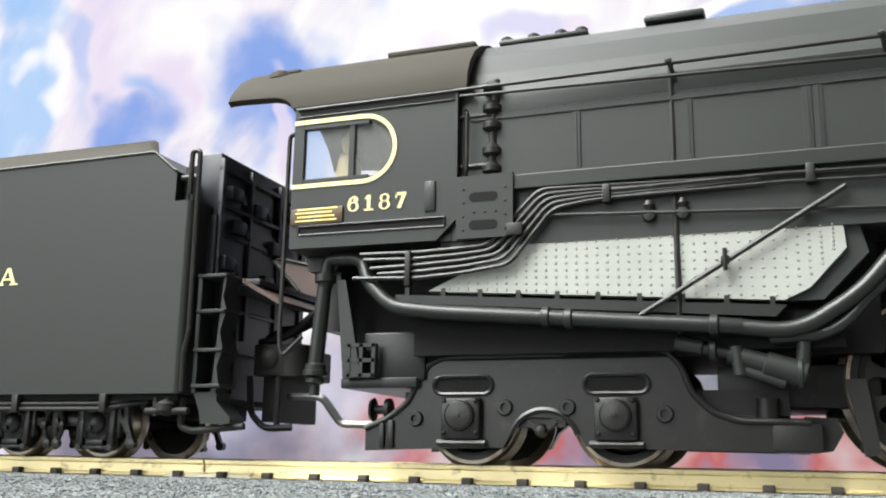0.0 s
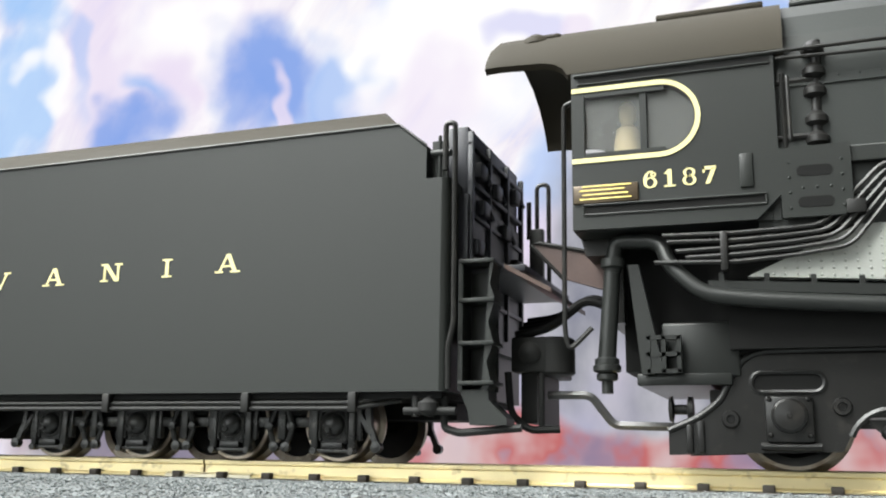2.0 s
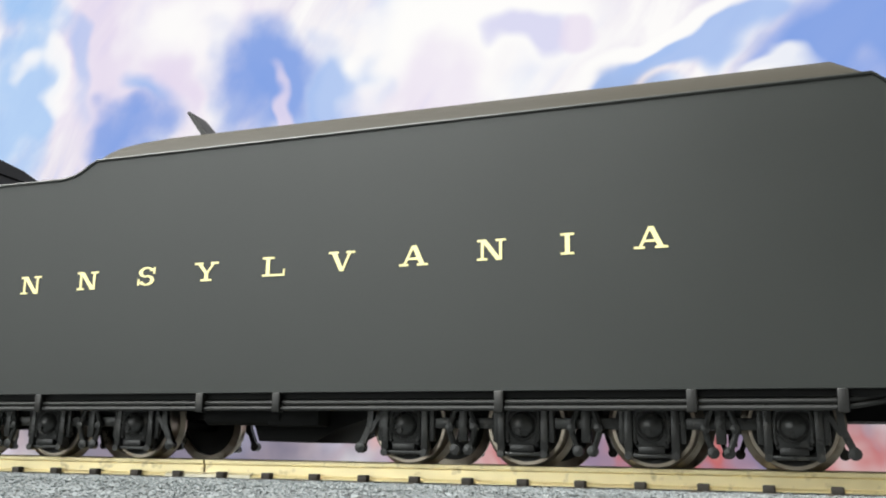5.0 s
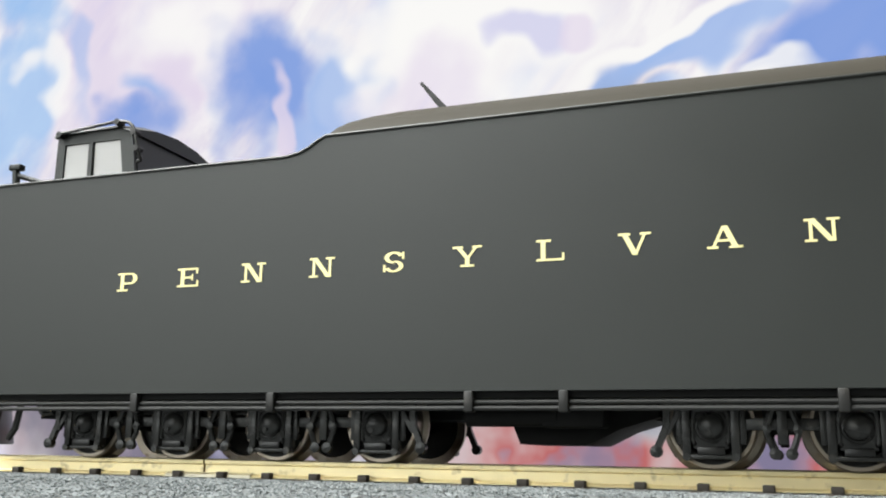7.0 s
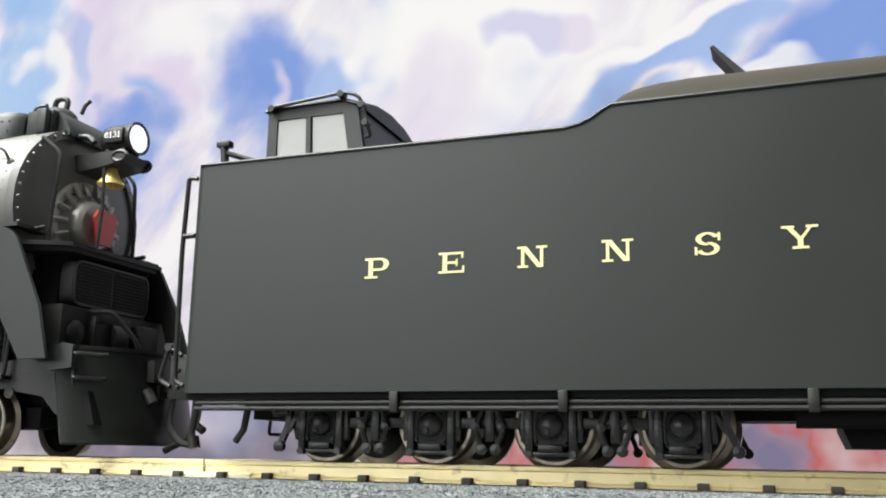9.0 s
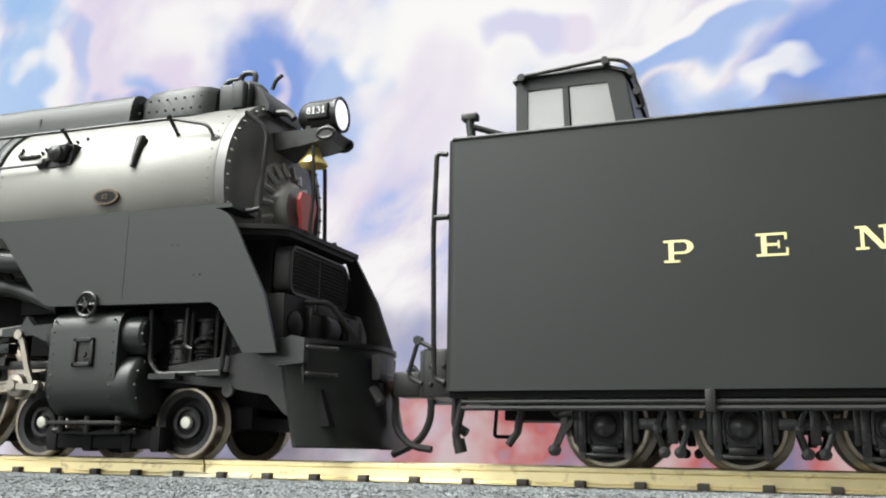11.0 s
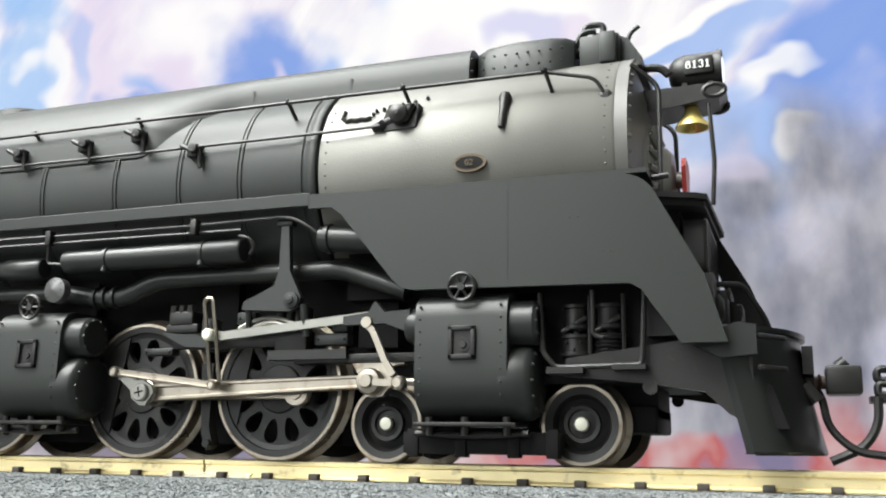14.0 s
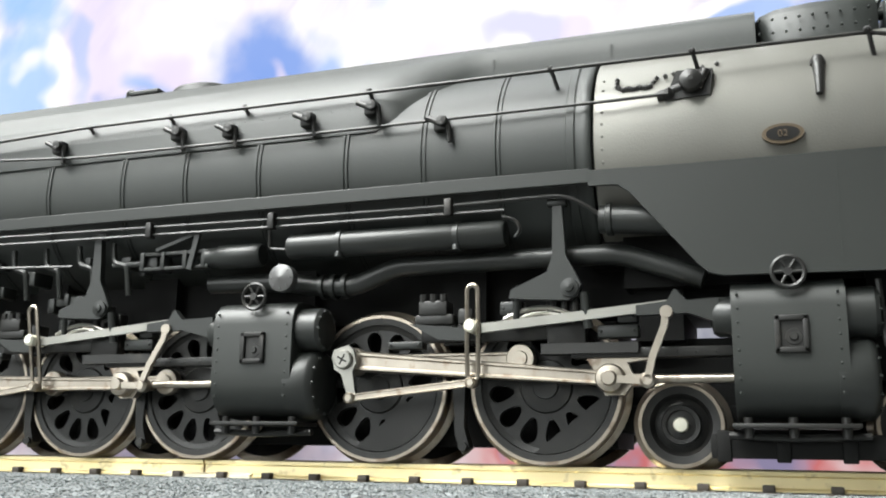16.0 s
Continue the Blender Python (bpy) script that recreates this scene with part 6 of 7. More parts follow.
    for k, z in enumerate((32.4, 32.95, 33.5, 34.0)):
        box(b, XR + 1.0 + 0.3 * (k % 2), -114.4 - 0.4 * (k % 3), -18.84, -18.7, z - 0.09, z + 0.09)
    part("plate_lettering", b, BELL, bp)
    b = bmesh.new()
    box(b, -101.8, -100.3, -18.7, -18.3, 32.5, 36.6, 0.12)
    part("side_hinge", b, GREEN, c)
    b = bmesh.new()
    prism(b, [(-97.4, 28.5), (-90.8, 28.5), (-89.8, 30), (-89.8, 36.9), (-97.4, 36.8)], -18.6, -17.8)
    rivets(b, [(x, -18.6, z) for x in (-96.4, -90.8) for z in (29.6, 31.4, 33.2, 35)] + [(x, -18.6, 31.9) for x in (-95, -93.5, -92)], 0.2, 0.14)
    k = part("cab_step_plate", b, GREEN, lo)
    # black ovals on the plate paint the shade of its openings
    for z in (30.2, 33.9):
        b = bmesh.new()
        prism(b, arc_points(-95.0, z, 0.62, 90, 270, 8) + arc_points(-92.4, z, 0.62, -90, 90, 8), -18.66, -18.5)
        part("plate_slot_shade", b, SOOT, k, "matt black patch for the dark of a slot")
    b = bmesh.new()
    tube(b, soft_path([(XR + 0.2, -17.9, 45.6), (XR - 1.2, -17.5, 45.4), (XR - 1.4, -17.3, 16.4), (XR - 0.9, -17.3, 14.0), (XR + 1.9, -17.0, 16.8)], 1.2), 0.32)
    part("cab_handrail", b, BLACK, lo)
    b = bmesh.new()
    tube(b, soft_path([(XF + 1.4, -18.2, 38), (XF + 1.4, -18.6, 37.6), (XF + 1.4, -18.6, 45.6), (XF + 1.4, -18.2, 45.2)], 0.4), 0.24)
    part("cab_handrail", b, BLACK, lo)
    b = bmesh.new()
    lathe(b, [(0.01, 1.1), (1.0, 0.9), (1.9, 0.2), (2.1, -0.6)], (-127.5, -13.0, 56.6), "z", 18)
    box(b, -129, -124, -13.6, -11.4, 56.6, 57.6, 0.5)
    box(b, -112, -98.2, -9, -2, 59.4, 60.3, 0.25)
    part("roof_ventilator", b, BROWN, lo)
    b = bmesh.new()
    lathe(b, [(0.01, 0), (1.7, 0.2), (1.8, 3.0), (1.5, 5.0), (0.7, 5.6), (1.1, 6.6), (1.1, 7.8), (0.6, 8.6), (0.01, 8.8)], (-115.4, -13.6, 37.6), "z", 18)
    box(b, -117.0, -113.8, -15, -12, 29.5, 37.8, 0.3)
    part("crew_figurine", b, FIGURE, lo, "plain cream figurine in the cab")
    b = bmesh.new()
    prism(b, [(-129.6, 29.4), (-128.4, 29.6), (-119.0, 27.4), (-119.0, 22.6), (-125.2, 24.6)], -8.6, -7.8)
    part("cab_apron", b, COPPER_DARK, lo, "brown apron plate under the cab")
    b = bmesh.new()
    tube(b, [(-125.2, -8.7, 24.6), (-129.6, -8.7, 29.4), (-128.4, -8.7, 29.6), (-119, -8.7, 27.4)], 0.3, 6)
    prism(b, [(XR, 28.6), (XR + 0.6, 26.4), (XR + 5, 26.4), (XR + 6, 28.6)], -13.5, 13.5)
    box(b, XR + 3, XR + 5, -12, 12, 18, 27)
    part("cab_underbeam", b, BLACK, lo)
    # sheet added over the far window to keep the cab interior dark
    b = bmesh.new()
    prism(b, [(XR + 1.0, 37.4), (-106.2, 37.4), (-106.2, 46.8), (XR + 1.0, 46.8)], Y - 1.2, Y - 0.85)
    part("far_window_blocker", b, GREEN, lo, "added dark sheet that blocks light through the far window")
    b = bmesh.new()
    prism(b, [(-106.5, 29.6), (XF - 1.2, 29.6), (XF - 1.2, 53), (-103, 53), (-106.5, 47)], -11, 11)
    for y, z in ((-7, 44), (-3.5, 40), (-8, 36)):
        lathe(b, [(0.01, -1.0), (1.0, -0.9), (1.1, 0.2)], (-106.6, y, z), "x", 14)
    part("backhead", b, BOILER, lo, "dark boiler backhead with round gauges")


COPPER_DARK = material("brown_apron", (0.08, 0.05, 0.043), 0.5, 0.2, 0.3, 900, 0.08)


def build_firebox_side(lo):
    b = bmesh.new()
    sheet = [(-101.6, 22.2), (-58.2, 19.3), (-55.4, 20.6), (-51.3, 25.0), (-51.5, 27.9), (-88.4, 28.1)]
    prism(b, sheet, -17.1, -15.5)
    fb = part("firebox_side_sheet", b, PALEGREY, lo, "pale grey firebox side sheet with staybolts")
    # end face of the sheet; its dark paint stands in for shadow
    b = bmesh.new()
    prism(b, [(-58.0, 19.3), (-55.4, 20.6), (-51.2, 25), (-51.4, 27.9), (-49.8, 27.9), (-49.0, 24.5), (-54, 19.3)], -16.4, -12)
    part("firebox_shaded_end", b, BOILER, lo)
    r = bmesh.new()
    for row in range(8):
        v = (row + 0.5) / 8
        pts = []
        for x in np.arange(-100, -52, 1.28):
            zb, zt = 22.2 - (x + 101.6) * 0.0668, 28.0
            if x > -57.5:
                zb = 19.6 + (x + 57.5) * 0.95
            zz = zb + (zt - zb) * v
            if zz < 22.2 + (x + 101.6) * 0.447 - 0.5 and zz > zb + 0.3:
                pts.append((x, -17.1, zz))
        rivets(r, pts, 0.19, 0.15)
    tagged(part("staybolt", r, PALEGREY, fb), "pale grey staybolt heads", kind="stuff")
    b = bmesh.new()
    box(b, -100, -51, -16.9, -16.0, 28.0, 35.2)
    part("firebox_upper_sheet", b, BOILER, lo)
    b = bmesh.new()
    prism(b, [(-106, 21.9), (-58, 18.7), (-59.2, 17.4), (-106, 20.8)], -17.4, -16.4)
    for i in range(10):
        x = -104.5 + i * 5.0
        z = 21.6 - (x + 106) * 0.067
        box(b, x - 0.3, x + 0.3, -17.2, -16.2, z, z + 1.3)
    part("ashpan_rail", b, BLACK_GREEN, lo)
    b = bmesh.new()
    box(b, -106, -48, -13.5, 13.5, 13.5, 28)
    prism(b, [(-104, 14), (-52, 14), (-52, 18), (-104, 21)], -15.6, 15.6)
    part("ashpan", b, SOOT, lo)
    b = bmesh.new()
    tube(b, soft_path([(-117.3, -15.4, 25.5), (-117.0, -15.4, 27.6), (-111.5, -15.8, 27.3), (-110.5, -16.8, 24.0), (-106.5, -17.6, 20.2), (-100, -17.7, 19.3), (-66, -17.6, 16.6), (-63, -17.2, 16.4)], 2.0, 6), 0.95, 12)
    for x, z in ((-85.8, 18.2), (-83, 17.9), (-66, 16.6)):
        lathe(b, [(0.9, -0.6), (1.25, -0.4), (1.25, 0.4), (0.9, 0.6)], (x, -17.65, z), "x", 16)
    lathe(b, [(0.9, 25.4), (1.5, 25.4), (1.5, 24.4), (1.1, 24.2), (1.0, 23.6)], (-117.4, -15.4, 0), "z", 18)
    tube(b, [(-117.5, -15.4, 24), (-118.4, -15.3, 13)], 1.1, 14, [1.0, 1.1])
    for z, r in ((12.8, 1.5), (12.0, 1.7), (11.0, 1.3)):
        lathe(b, [(r - 0.3, z - 0.5), (r, z - 0.3), (r, z + 0.3), (r - 0.3, z + 0.5)], (-118.4, -15.3, 0), "z", 18)
    rod(b, (-118.4, -15.3, 9.0), (-118.4, -15.3, 11), 0.7)
    part("steam_pipe", b, BLACK_GREEN, lo, "thick lagged pipe below the firebox")
    starts = [(-111, 27.4), (-110.5, 26.6), (-109.5, 25.4), (-108.4, 24.6), (-112, 24.2)]
    for i, (x, z) in enumerate(starts):
        o = i * 0.72
        b = bmesh.new()
        tube(b, soft_path([(x, -18.0, z), (-103, -18.1, 27.2 - i * 0.85), (-96.5, -18.1, 27.4 - i * 0.8), (-93.2 + o, -18.1, 27.6 - o * 0.9), (-86.5 + o * 0.6, -18.1, 34.4 - o * 0.9), (-80, -17.9, 34.3 - i * 0.45), (-60, -17.7, 33.9 - i * 0.4 if i < 2 else 33.6)], 1.4), 0.27, 6)
        part("thin_pipe", b, BLACK, lo)
    b = bmesh.new()
    for x, z in ((-104, 25.2),):
        box(b, x - 0.4, x + 0.4, -18.7, -17.4, z - 2.4, z + 2.2, 0.1)
    box(b, -90.6, -88.6, -18.7, -17.6, 28.6, 30.2, 0.1)
    part("pipe_clamp", b, BLACK, lo)
    b = bmesh.new()
    tube(b, [(-78, -18.0, 33.6), (-58, -17.9, 34.0), (-40, -17.8, 33.8), (16, -17.6, 33.3), (40, -17.4, 33.3)], 0.25, 6)
    tube(b, [(-78, -18.0, 32.6), (-58, -17.9, 33.0), (-40, -17.8, 32.6), (14, -17.6, 32.2), (48, -17.4, 32.2)], 0.22, 6)
    tube(b, [(-90, -18.0, 31.2), (-50, -17.6, 29.4), (-20, -17.5, 28.4)], 0.22, 6)
    for x, z in ((-78, 33.0), (-54.6, 33.6), (14.4, 32.8), (-6, 32.8), (40.6, 32.8)):
        box(b, x - 0.5, x + 0.5, -18.5, -17.2, z - 1.0, z + 1.3, 0.15)
    part("conduit", b, BLACK, lo)
    b = bmesh.new()
    rod(b, (-74.4, -18.1, 17.9), (-51.0, -18.1, 31.95), 0.33, 8)
    box(b, -64.9, -63.9, -18.6, -17.7, 23.6, 24.6, 0.2)
    rod(b, (-64.4, -18.4, 22.8), (-64.4, -18.4, 25.4), 0.3, 6)
    part("diagonal_brace", b, BLACK, lo)
    b = bmesh.new()
    for x in (-73, -69):
        lathe(b, [(0.01, -0.6), (0.7, -0.5), (0.9, 0)], (x, -17.4, 30.2), "y", 14)
        lathe(b, [(0.4, -0.6), (0.7, 0), (0.4, 0.6)], (x, -17.6, 31.4), "z", 12)
    part("washout_plug", b, BLACK, lo)
    # injector and steam pipes ahead of the firebox
    b = bmesh.new()
    tube(b, [(-70.6, -15.8, 14.9), (-67.6, -15.8, 14.2), (-67.4, -15.8, 14.1), (-63.2, -15.8, 13.2)], 0.9, 12, [0.95, 0.95, 0.7, 0.7])
    tube(b, [(-64.6, -16.0, 13.4), (-60.8, -16.0, 12.2), (-60.6, -16.0, 12.1), (-56.4, -16.0, 10.8)], 1.3, 14, [1.2, 1.2, 1.55, 1.55])
    rod(b, (-64.0, -16.4, 11.8), (-58.6, -16.4, 9.9), 0.62)
    rod(b, (-63.8, -16.6, 14.2), (-63.4, -16.6, 10.9), 0.75)
    rod(b, (-59.0, -17.2, 12.0), (-59.0, -15.4, 12.0), 0.7)
    rod(b, (-62.2, -17.0, 12.8), (-62.2, -15.4, 12.8), 0.6)
    lathe(b, [(0.8, -0.5), (1.3, -0.3), (1.3, 0.3), (0.8, 0.5)], (-66.4, -15.8, 13.9), "x", 14)
    lathe(b, [(1.4, -0.4), (1.9, -0.2), (1.9, 0.2), (1.4, 0.4)], (-57.0, -16.0, 11.0), "x", 14)
    rod(b, (-56.8, -16.0, 11.0), (-56.4, -16.2, 14.6), 0.8)
    part("injector", b, BLACK_GREEN, lo, "dark cast injector")
    b = bmesh.new()
    tube(b, soft_path([(-63.5, -17.0, 16.4), (-57, -17.2, 15.6), (-50, -16.8, 20.0), (-45.5, -16.4, 25.4), (-40, -16, 26.5)], 3, 6), 0.95, 12)
    part("feed_pipe", b, BLACK_GREEN, lo)
    b = bmesh.new()
    tube(b, soft_path([(-60, -16.4, 15.0), (-53, -16.6, 15.4), (-48, -16.2, 21.0), (-42, -15.5, 24.5)], 3, 6), 0.7, 10)
    part("feed_pipe", b, BLACK_GREEN, lo)
    # bracket and step under the cab
    b = bmesh.new()
    prism(b, [(-115.6, 24.6), (-114.3, 24.6), (-111.6, 11.4), (-114.2, 11.2)], -15.5, -14.8)
    for z in (11.6, 13.6, 15.6):
        box(b, -113.6, -109.6, -15.6, -14.6, z - 0.25, z + 0.25)
    for x in (-113.4, -111.6, -109.8):
        box(b, x - 0.25, x + 0.25, -15.6, -14.6, 11.4, 15.8)
    box(b, -115, -104, -14.4, 14, 10.0, 11.4, 0.2)
    box(b, -112, -103, -14, 14, 11, 17.5, 0.4)
    part("cab_step", b, BLACK_GREEN, lo)


def build_trailing_truck(lo):
    b = bmesh.new()
    out = [(-110.7, 1.9), (-110.7, 4.7), (-107.2, 6.2), (-104.6, 8.2), (-103.2, 11.2), (-101.6, 13.2), (-99.6, 13.8), (-84, 13.9), (-82.5, 14.5), (-73.2, 14.5), (-71.2, 13.9), (-69.8, 12.2), (-68.8, 9.2), (-66.4, 6.8), (-63.4, 5.8), (-55.8, 5.7), (-55.8, 2.3), (-73, 2.5), (-81.4, 2.7), (-82.6, 4.8), (-84.4, 6.2), (-88.8, 6.2), (-90.6, 4.8), (-91.8, 2.5), (-103, 2.2)]
    for s in (-1, 1):
        prism(b, out, min(s * 13.2, s * 15.0), max(s * 13.2, s * 15.0))
    tr = part("trailing_truck_frame", b, CAST, lo, "cast black trailing truck frame")
    b = bmesh.new()
    tube(b, soft_path([(x, -15.05, z) for x, z in out[1:16]], 1.0), 0.42, 8)
    tube(b, [(x, -15.05, z) for x, z in arc_points(-86.6, 2.6, 4.5, 20, 160, 12)], 0.4, 6)
    box(b, -107.4, -106.6, -15.5, -14.8, 2.2, 5.8, 0.15)
    box(b, -108.6, -107.9, -15.5, -14.8, 2.2, 5.4, 0.15)
    part("frame_rib", b, CAST, tr)
    for x in (-97.2, -77.6):
        j = bmesh.new()
        tube(j, [(p, -15.2, q) for p, q in arc_points(x - 2.8, 10.2, 1.15, 90, 270, 8) + arc_points(x + 2.8, 10.2, 1.15, -90, 90, 8) + [(x - 2.8, 11.35)]], 0.28, 6)
        box(j, x - 2.6, x + 2.6, -16.4, -14.6, 3.4, 8.6, 0.4)
        lathe(j, [(0.01, -1.3), (0.25, -1.3), (0.3, -1.15), (1.6, -1.0), (1.9, -0.7), (2.0, 0.2)], (x, -16.3, 6.4), "y", 28)
        for dx, dz in ((-2.1, 4.2), (2.1, 4.2), (-2.1, 8.2), (2.1, 8.2)):
            rivets(j, [(x + dx, -16.4, dz)], 0.35, 0.3)
        rod(j, (x - 3.2, -15.6, 3.0), (x + 3.2, -15.6, 3.0), 0.45, 8)
        part("axle_box", j, CAST, tr)
        # black oval on the solid frame, painted for the dark of a hole
        d = bmesh.new()
        prism(d, arc_points(x - 2.8, 10.2, 1.0, 90, 270, 8) + arc_points(x + 2.8, 10.2, 1.0, -90, 90, 8), -15.06, -14.9)
        part("frame_slot_shade", d, SOOT, tr, "matt black patch for the dark of a slot")
    for x, z in ((-103.6, 6.0), (-91.6, 7.4), (-83.6, 7.4), (-71.9, 6.6)):
        b = bmesh.new()
        lathe(b, [(0.45, -0.1), (0.5, -0.6), (0.9, -0.6), (1.05, -0.2), (1.05, 0.3)], (x, -15.0, z), "y", 18)
        part("frame_boss", b, CAST, tr)
    b = bmesh.new()
    lathe(b, [(0.01, -0.9), (0.6, -0.8), (0.9, 0)], (-87.0, -14.6, 4.6), "y", 14)
    for a in (-1, 1):
        strip(b, [(-87.0, 4.2), (-87.0 + a * 1.8, 5.8)], 0.6, -14.8, -14)
    box(b, -90, -84, -14.4, -13.6, 5.0, 6.0)
    part("equaliser", b, CAST, tr)
    b = bmesh.new()
    lathe(b, [(0.01, -1.6), (1.4, -1.4), (1.6, -1.0), (0.6, -0.8), (0.6, 0.6), (1.5, 0.8), (1.5, 1.4), (0.01, 1.4)], (-109.3, -13.0, 7.2), "x", 18)
    box(b, -106, -58, -12.6, 12.6, 6.5, 9.5)
    box(b, -60, -54.6, -15.2, 15.2, 2.4, 5.6, 0.3)
    prism(b, [(-56, 2.4), (-53.6, 2.6), (-52.4, 4.6), (-53, 6.2), (-56.5, 6.4)], -13, 13)
    rod(b, (-60.4, -13.5, 5.4), (-60.4, -13.5, 8.4), 1.3)
    box(b, -66, -48, -11, 11, 7.4, 12.5, 0.3)
    prism(b, [(-52.0, 10.5), (-49.8, 10.5), (-49.2, 6.0), (-48.8, 2.2), (-50.4, 2.0), (-51.0, 5.5)], -14.5, -13.5)
    part("truck_cradle", b, BLACK, lo)


CAST = material("satin_cast_black", (0.008, 0.0078, 0.0074), 0.32, 0, 0.15, 900, 0.08, (0.022, 0.02, 0.018), 0.12)


def build_under_boiler(lo):
    b = bmesh.new()
    box(b, -54, 104, -6.0, 6.0, 6.5, 16.5)
    box(b, -50, 60, -6.6, 6.6, 2.6, 19)
    # next two: matt black blocks added to fill gaps with darkness
    box(b, -117, -104, -10, 10, 12, 28)
    box(b, 57.5, 66, -10.5, 10.5, 25.5, 35.6)
    box(b, -50, 100, -7, 7, 19.5, 30)
    for x in (-31, -10, 14, 40, 66, 84):
        box(b, x - 3, x + 3, -9, 9, 16, 28)
    box(b, 62, 108, -11, 11, 22.5, 34)
    # added black block, shuts out the backdrop behind the air pumps
    box(b, 90, 108, -12, 12, 10.5, 23)
    part("main_frame_and_blockers", b, SOOT, lo)
    for x in (40, -10.3, -31.3):
        b = bmesh.new()
        prism(b, [(x - 1.0, 14), (x + 1.0, 14), (x + 0.8, 5), (x + 1.6, 2.4), (x + 0.6, 1.6), (x - 0.4, 4)], -11.4, -9.6)
        rod(b, (x + 0.8, -12.0, 2.6), (x + 0.8, -9.5, 2.6), 0.6)
        part("brake_hanger", b, BLACK, lo)
    b = bmesh.new()
    lathe(b, [(0.01, 16.2), (1.3, 16.25), (1.75, 16.7), (1.75, 47.4), (1.5, 47.8), (0.01, 47.9)], (0, -16.0, 29.5), "x", 24)
    for x in (24.5, 41.4):
        lathe(b, [(1.75, x - 0.4), (1.95, x - 0.35), (1.95, x + 0.35), (1.75, x + 0.4)], (0, -16.0, 29.5), "x", 24)
        rod(b, (x, -17.2, 27.4), (x, -17.0, 28.2), 0.5)
    part("air_reservoir", b, BLACK_GREEN, lo, "long dark air reservoir tank")
    b = bmesh.new()
    lathe(b, [(0.01, 12.0), (1.4, 11.9), (1.7, 11.5), (1.7, 5.0), (1.4, 4.6), (1.4, 3.0)], (0, -15.6, 28.8), "x", 22)
    for dz in (-1.1, 1.1):
        box(b, -8.4, 3.4, -16.6, -15.0, 28.6 + dz - 0.25, 28.6 + dz + 0.25, 0.1)
    for x in (-8, -4.4, -0.6, 2.6):
        box(b, x - 0.35, x + 0.35, -16.7, -14.8, 27.3, 30.0, 0.1)
    rod(b, (-14, -15.4, 28.6), (-8, -15.4, 28.6), 0.5)
    strip(b, [(0.6, 27.0), (1.8, 32.6)], 0.8, -17.2, -16.6)
    strip(b, [(1.6, 32.4), (-5.4, 30.2)], 0.5, -17.0, -16.5)
    part("power_reverse", b, BLACK_GREEN, lo, "power reverse cylinder")
    b = bmesh.new()
    tube(b, soft_path([(2, -13, 25.4), (14, -13, 25.2), (19.5, -13, 24.3), (25, -13, 24.0), (31.5, -13, 26.5), (62.0, -13, 26.6), (72, -13, 23.0)], 2.0, 6), 1.35, 16)
    for x in (20.5, 22.2, 24.0):
        lathe(b, [(1.3, -0.4), (1.75, -0.3), (1.75, 0.3), (1.3, 0.4)], (x, -13, 24.2), "x", 18)
    rod(b, (60, -15.5, 30.6), (74, -15.5, 29.4), 1.8, 18)
    lathe(b, [(1.7, -0.5), (2.1, -0.3), (2.1, 0.3), (1.7, 0.5)], (61.2, -15.5, 30.5), "x", 18)
    part("exhaust_pipe", b, BLACK_GREEN, lo, "thick exhaust pipe")
    b = bmesh.new()
    lathe(b, [(0.01, -1.3), (0.5, -1.2), (1.9, -0.8), (1.9, 0.6)], (16.2, -17.0, 24.9), "y", 24)
    flange_bolts(b, 16.2, -17.8, 24.9, 1.4, 8, 0.25)
    part("pipe_flange", b, DULL, lo, "grey bolted pipe flange")
    b = bmesh.new()
    tube(b, soft_path([(47.6, -17.2, 31.4), (49.4, -17.0, 31.0), (50, -16.8, 29.6), (49.2, -16.6, 28.8)], 0.8), 0.26, 6)
    tube(b, soft_path([(40, -17.4, 33.3), (56, -17.4, 33.6), (59.6, -17.0, 31.4), (61.5, -16.5, 29.5)], 2), 0.28, 6)
    tube(b, soft_path([(13.8, -17.4, 32), (13.8, -17.2, 29.2), (16.4, -17, 29.0)], 0.6), 0.24, 6)
    part("drain_pipe", b, BLACK, lo)
    # yoke bracket with spring hanger
    for x0, k in ((53.0, 1.0), (-18.0, 0.8)):
        b = bmesh.new()
        bx, bz = x0 + 3.2, 21.9
        prism(b, [(bx + u, bz + v) for u, v in ((-2.1, 11.6), (-1.0, 11.6), (-0.5, 4.2), (0.7, 1.9), (1.4, 0.4), (1.0, -1.0), (-0.2, -1.5), (-5.4, -1.2), (-7.8, -1.0), (-7.6, 0.1), (-5.2, 1.1), (-2.9, 2.2), (-2.2, 4.2))], -16.6, -15.6)
        lathe(b, [(0.01, -1.1), (0.55, -1.0), (0.6, -0.7), (1.15, -0.6), (1.2, 0.0)], (bx, -16.4, bz), "y", 20)
        rod(b, (bx + 1.6, -16.0, bz - 0.5), (bx + 2.0, -15.4, 17), 0.6)
        rod(b, (bx - 7.0, -16.0, bz - 1), (bx - 7.2, -15.4, 17.6), 0.45)
        box(b, bx - 2.8, bx - 0.3, -16.8, -15.4, bz + 10.6, bz + 11.6, 0.2)
        part("yoke_bracket", b, BLACK_GREEN, lo)
        b = bmesh.new()
        tube(b, [(x0 - 5.6 + i * 1.2, -15.4, 18.4 + 1.4 * math.sin(math.pi * i / 8)) for i in range(9)], 0.3, 6)
        tube(b, [(x0 - 4.6 + i * 1.0, -15.4, 17.9 + 1.2 * math.sin(math.pi * i / 8)) for i in range(9)], 0.28, 6)
        part("leaf_spring", b, DULLBRIGHT, lo)
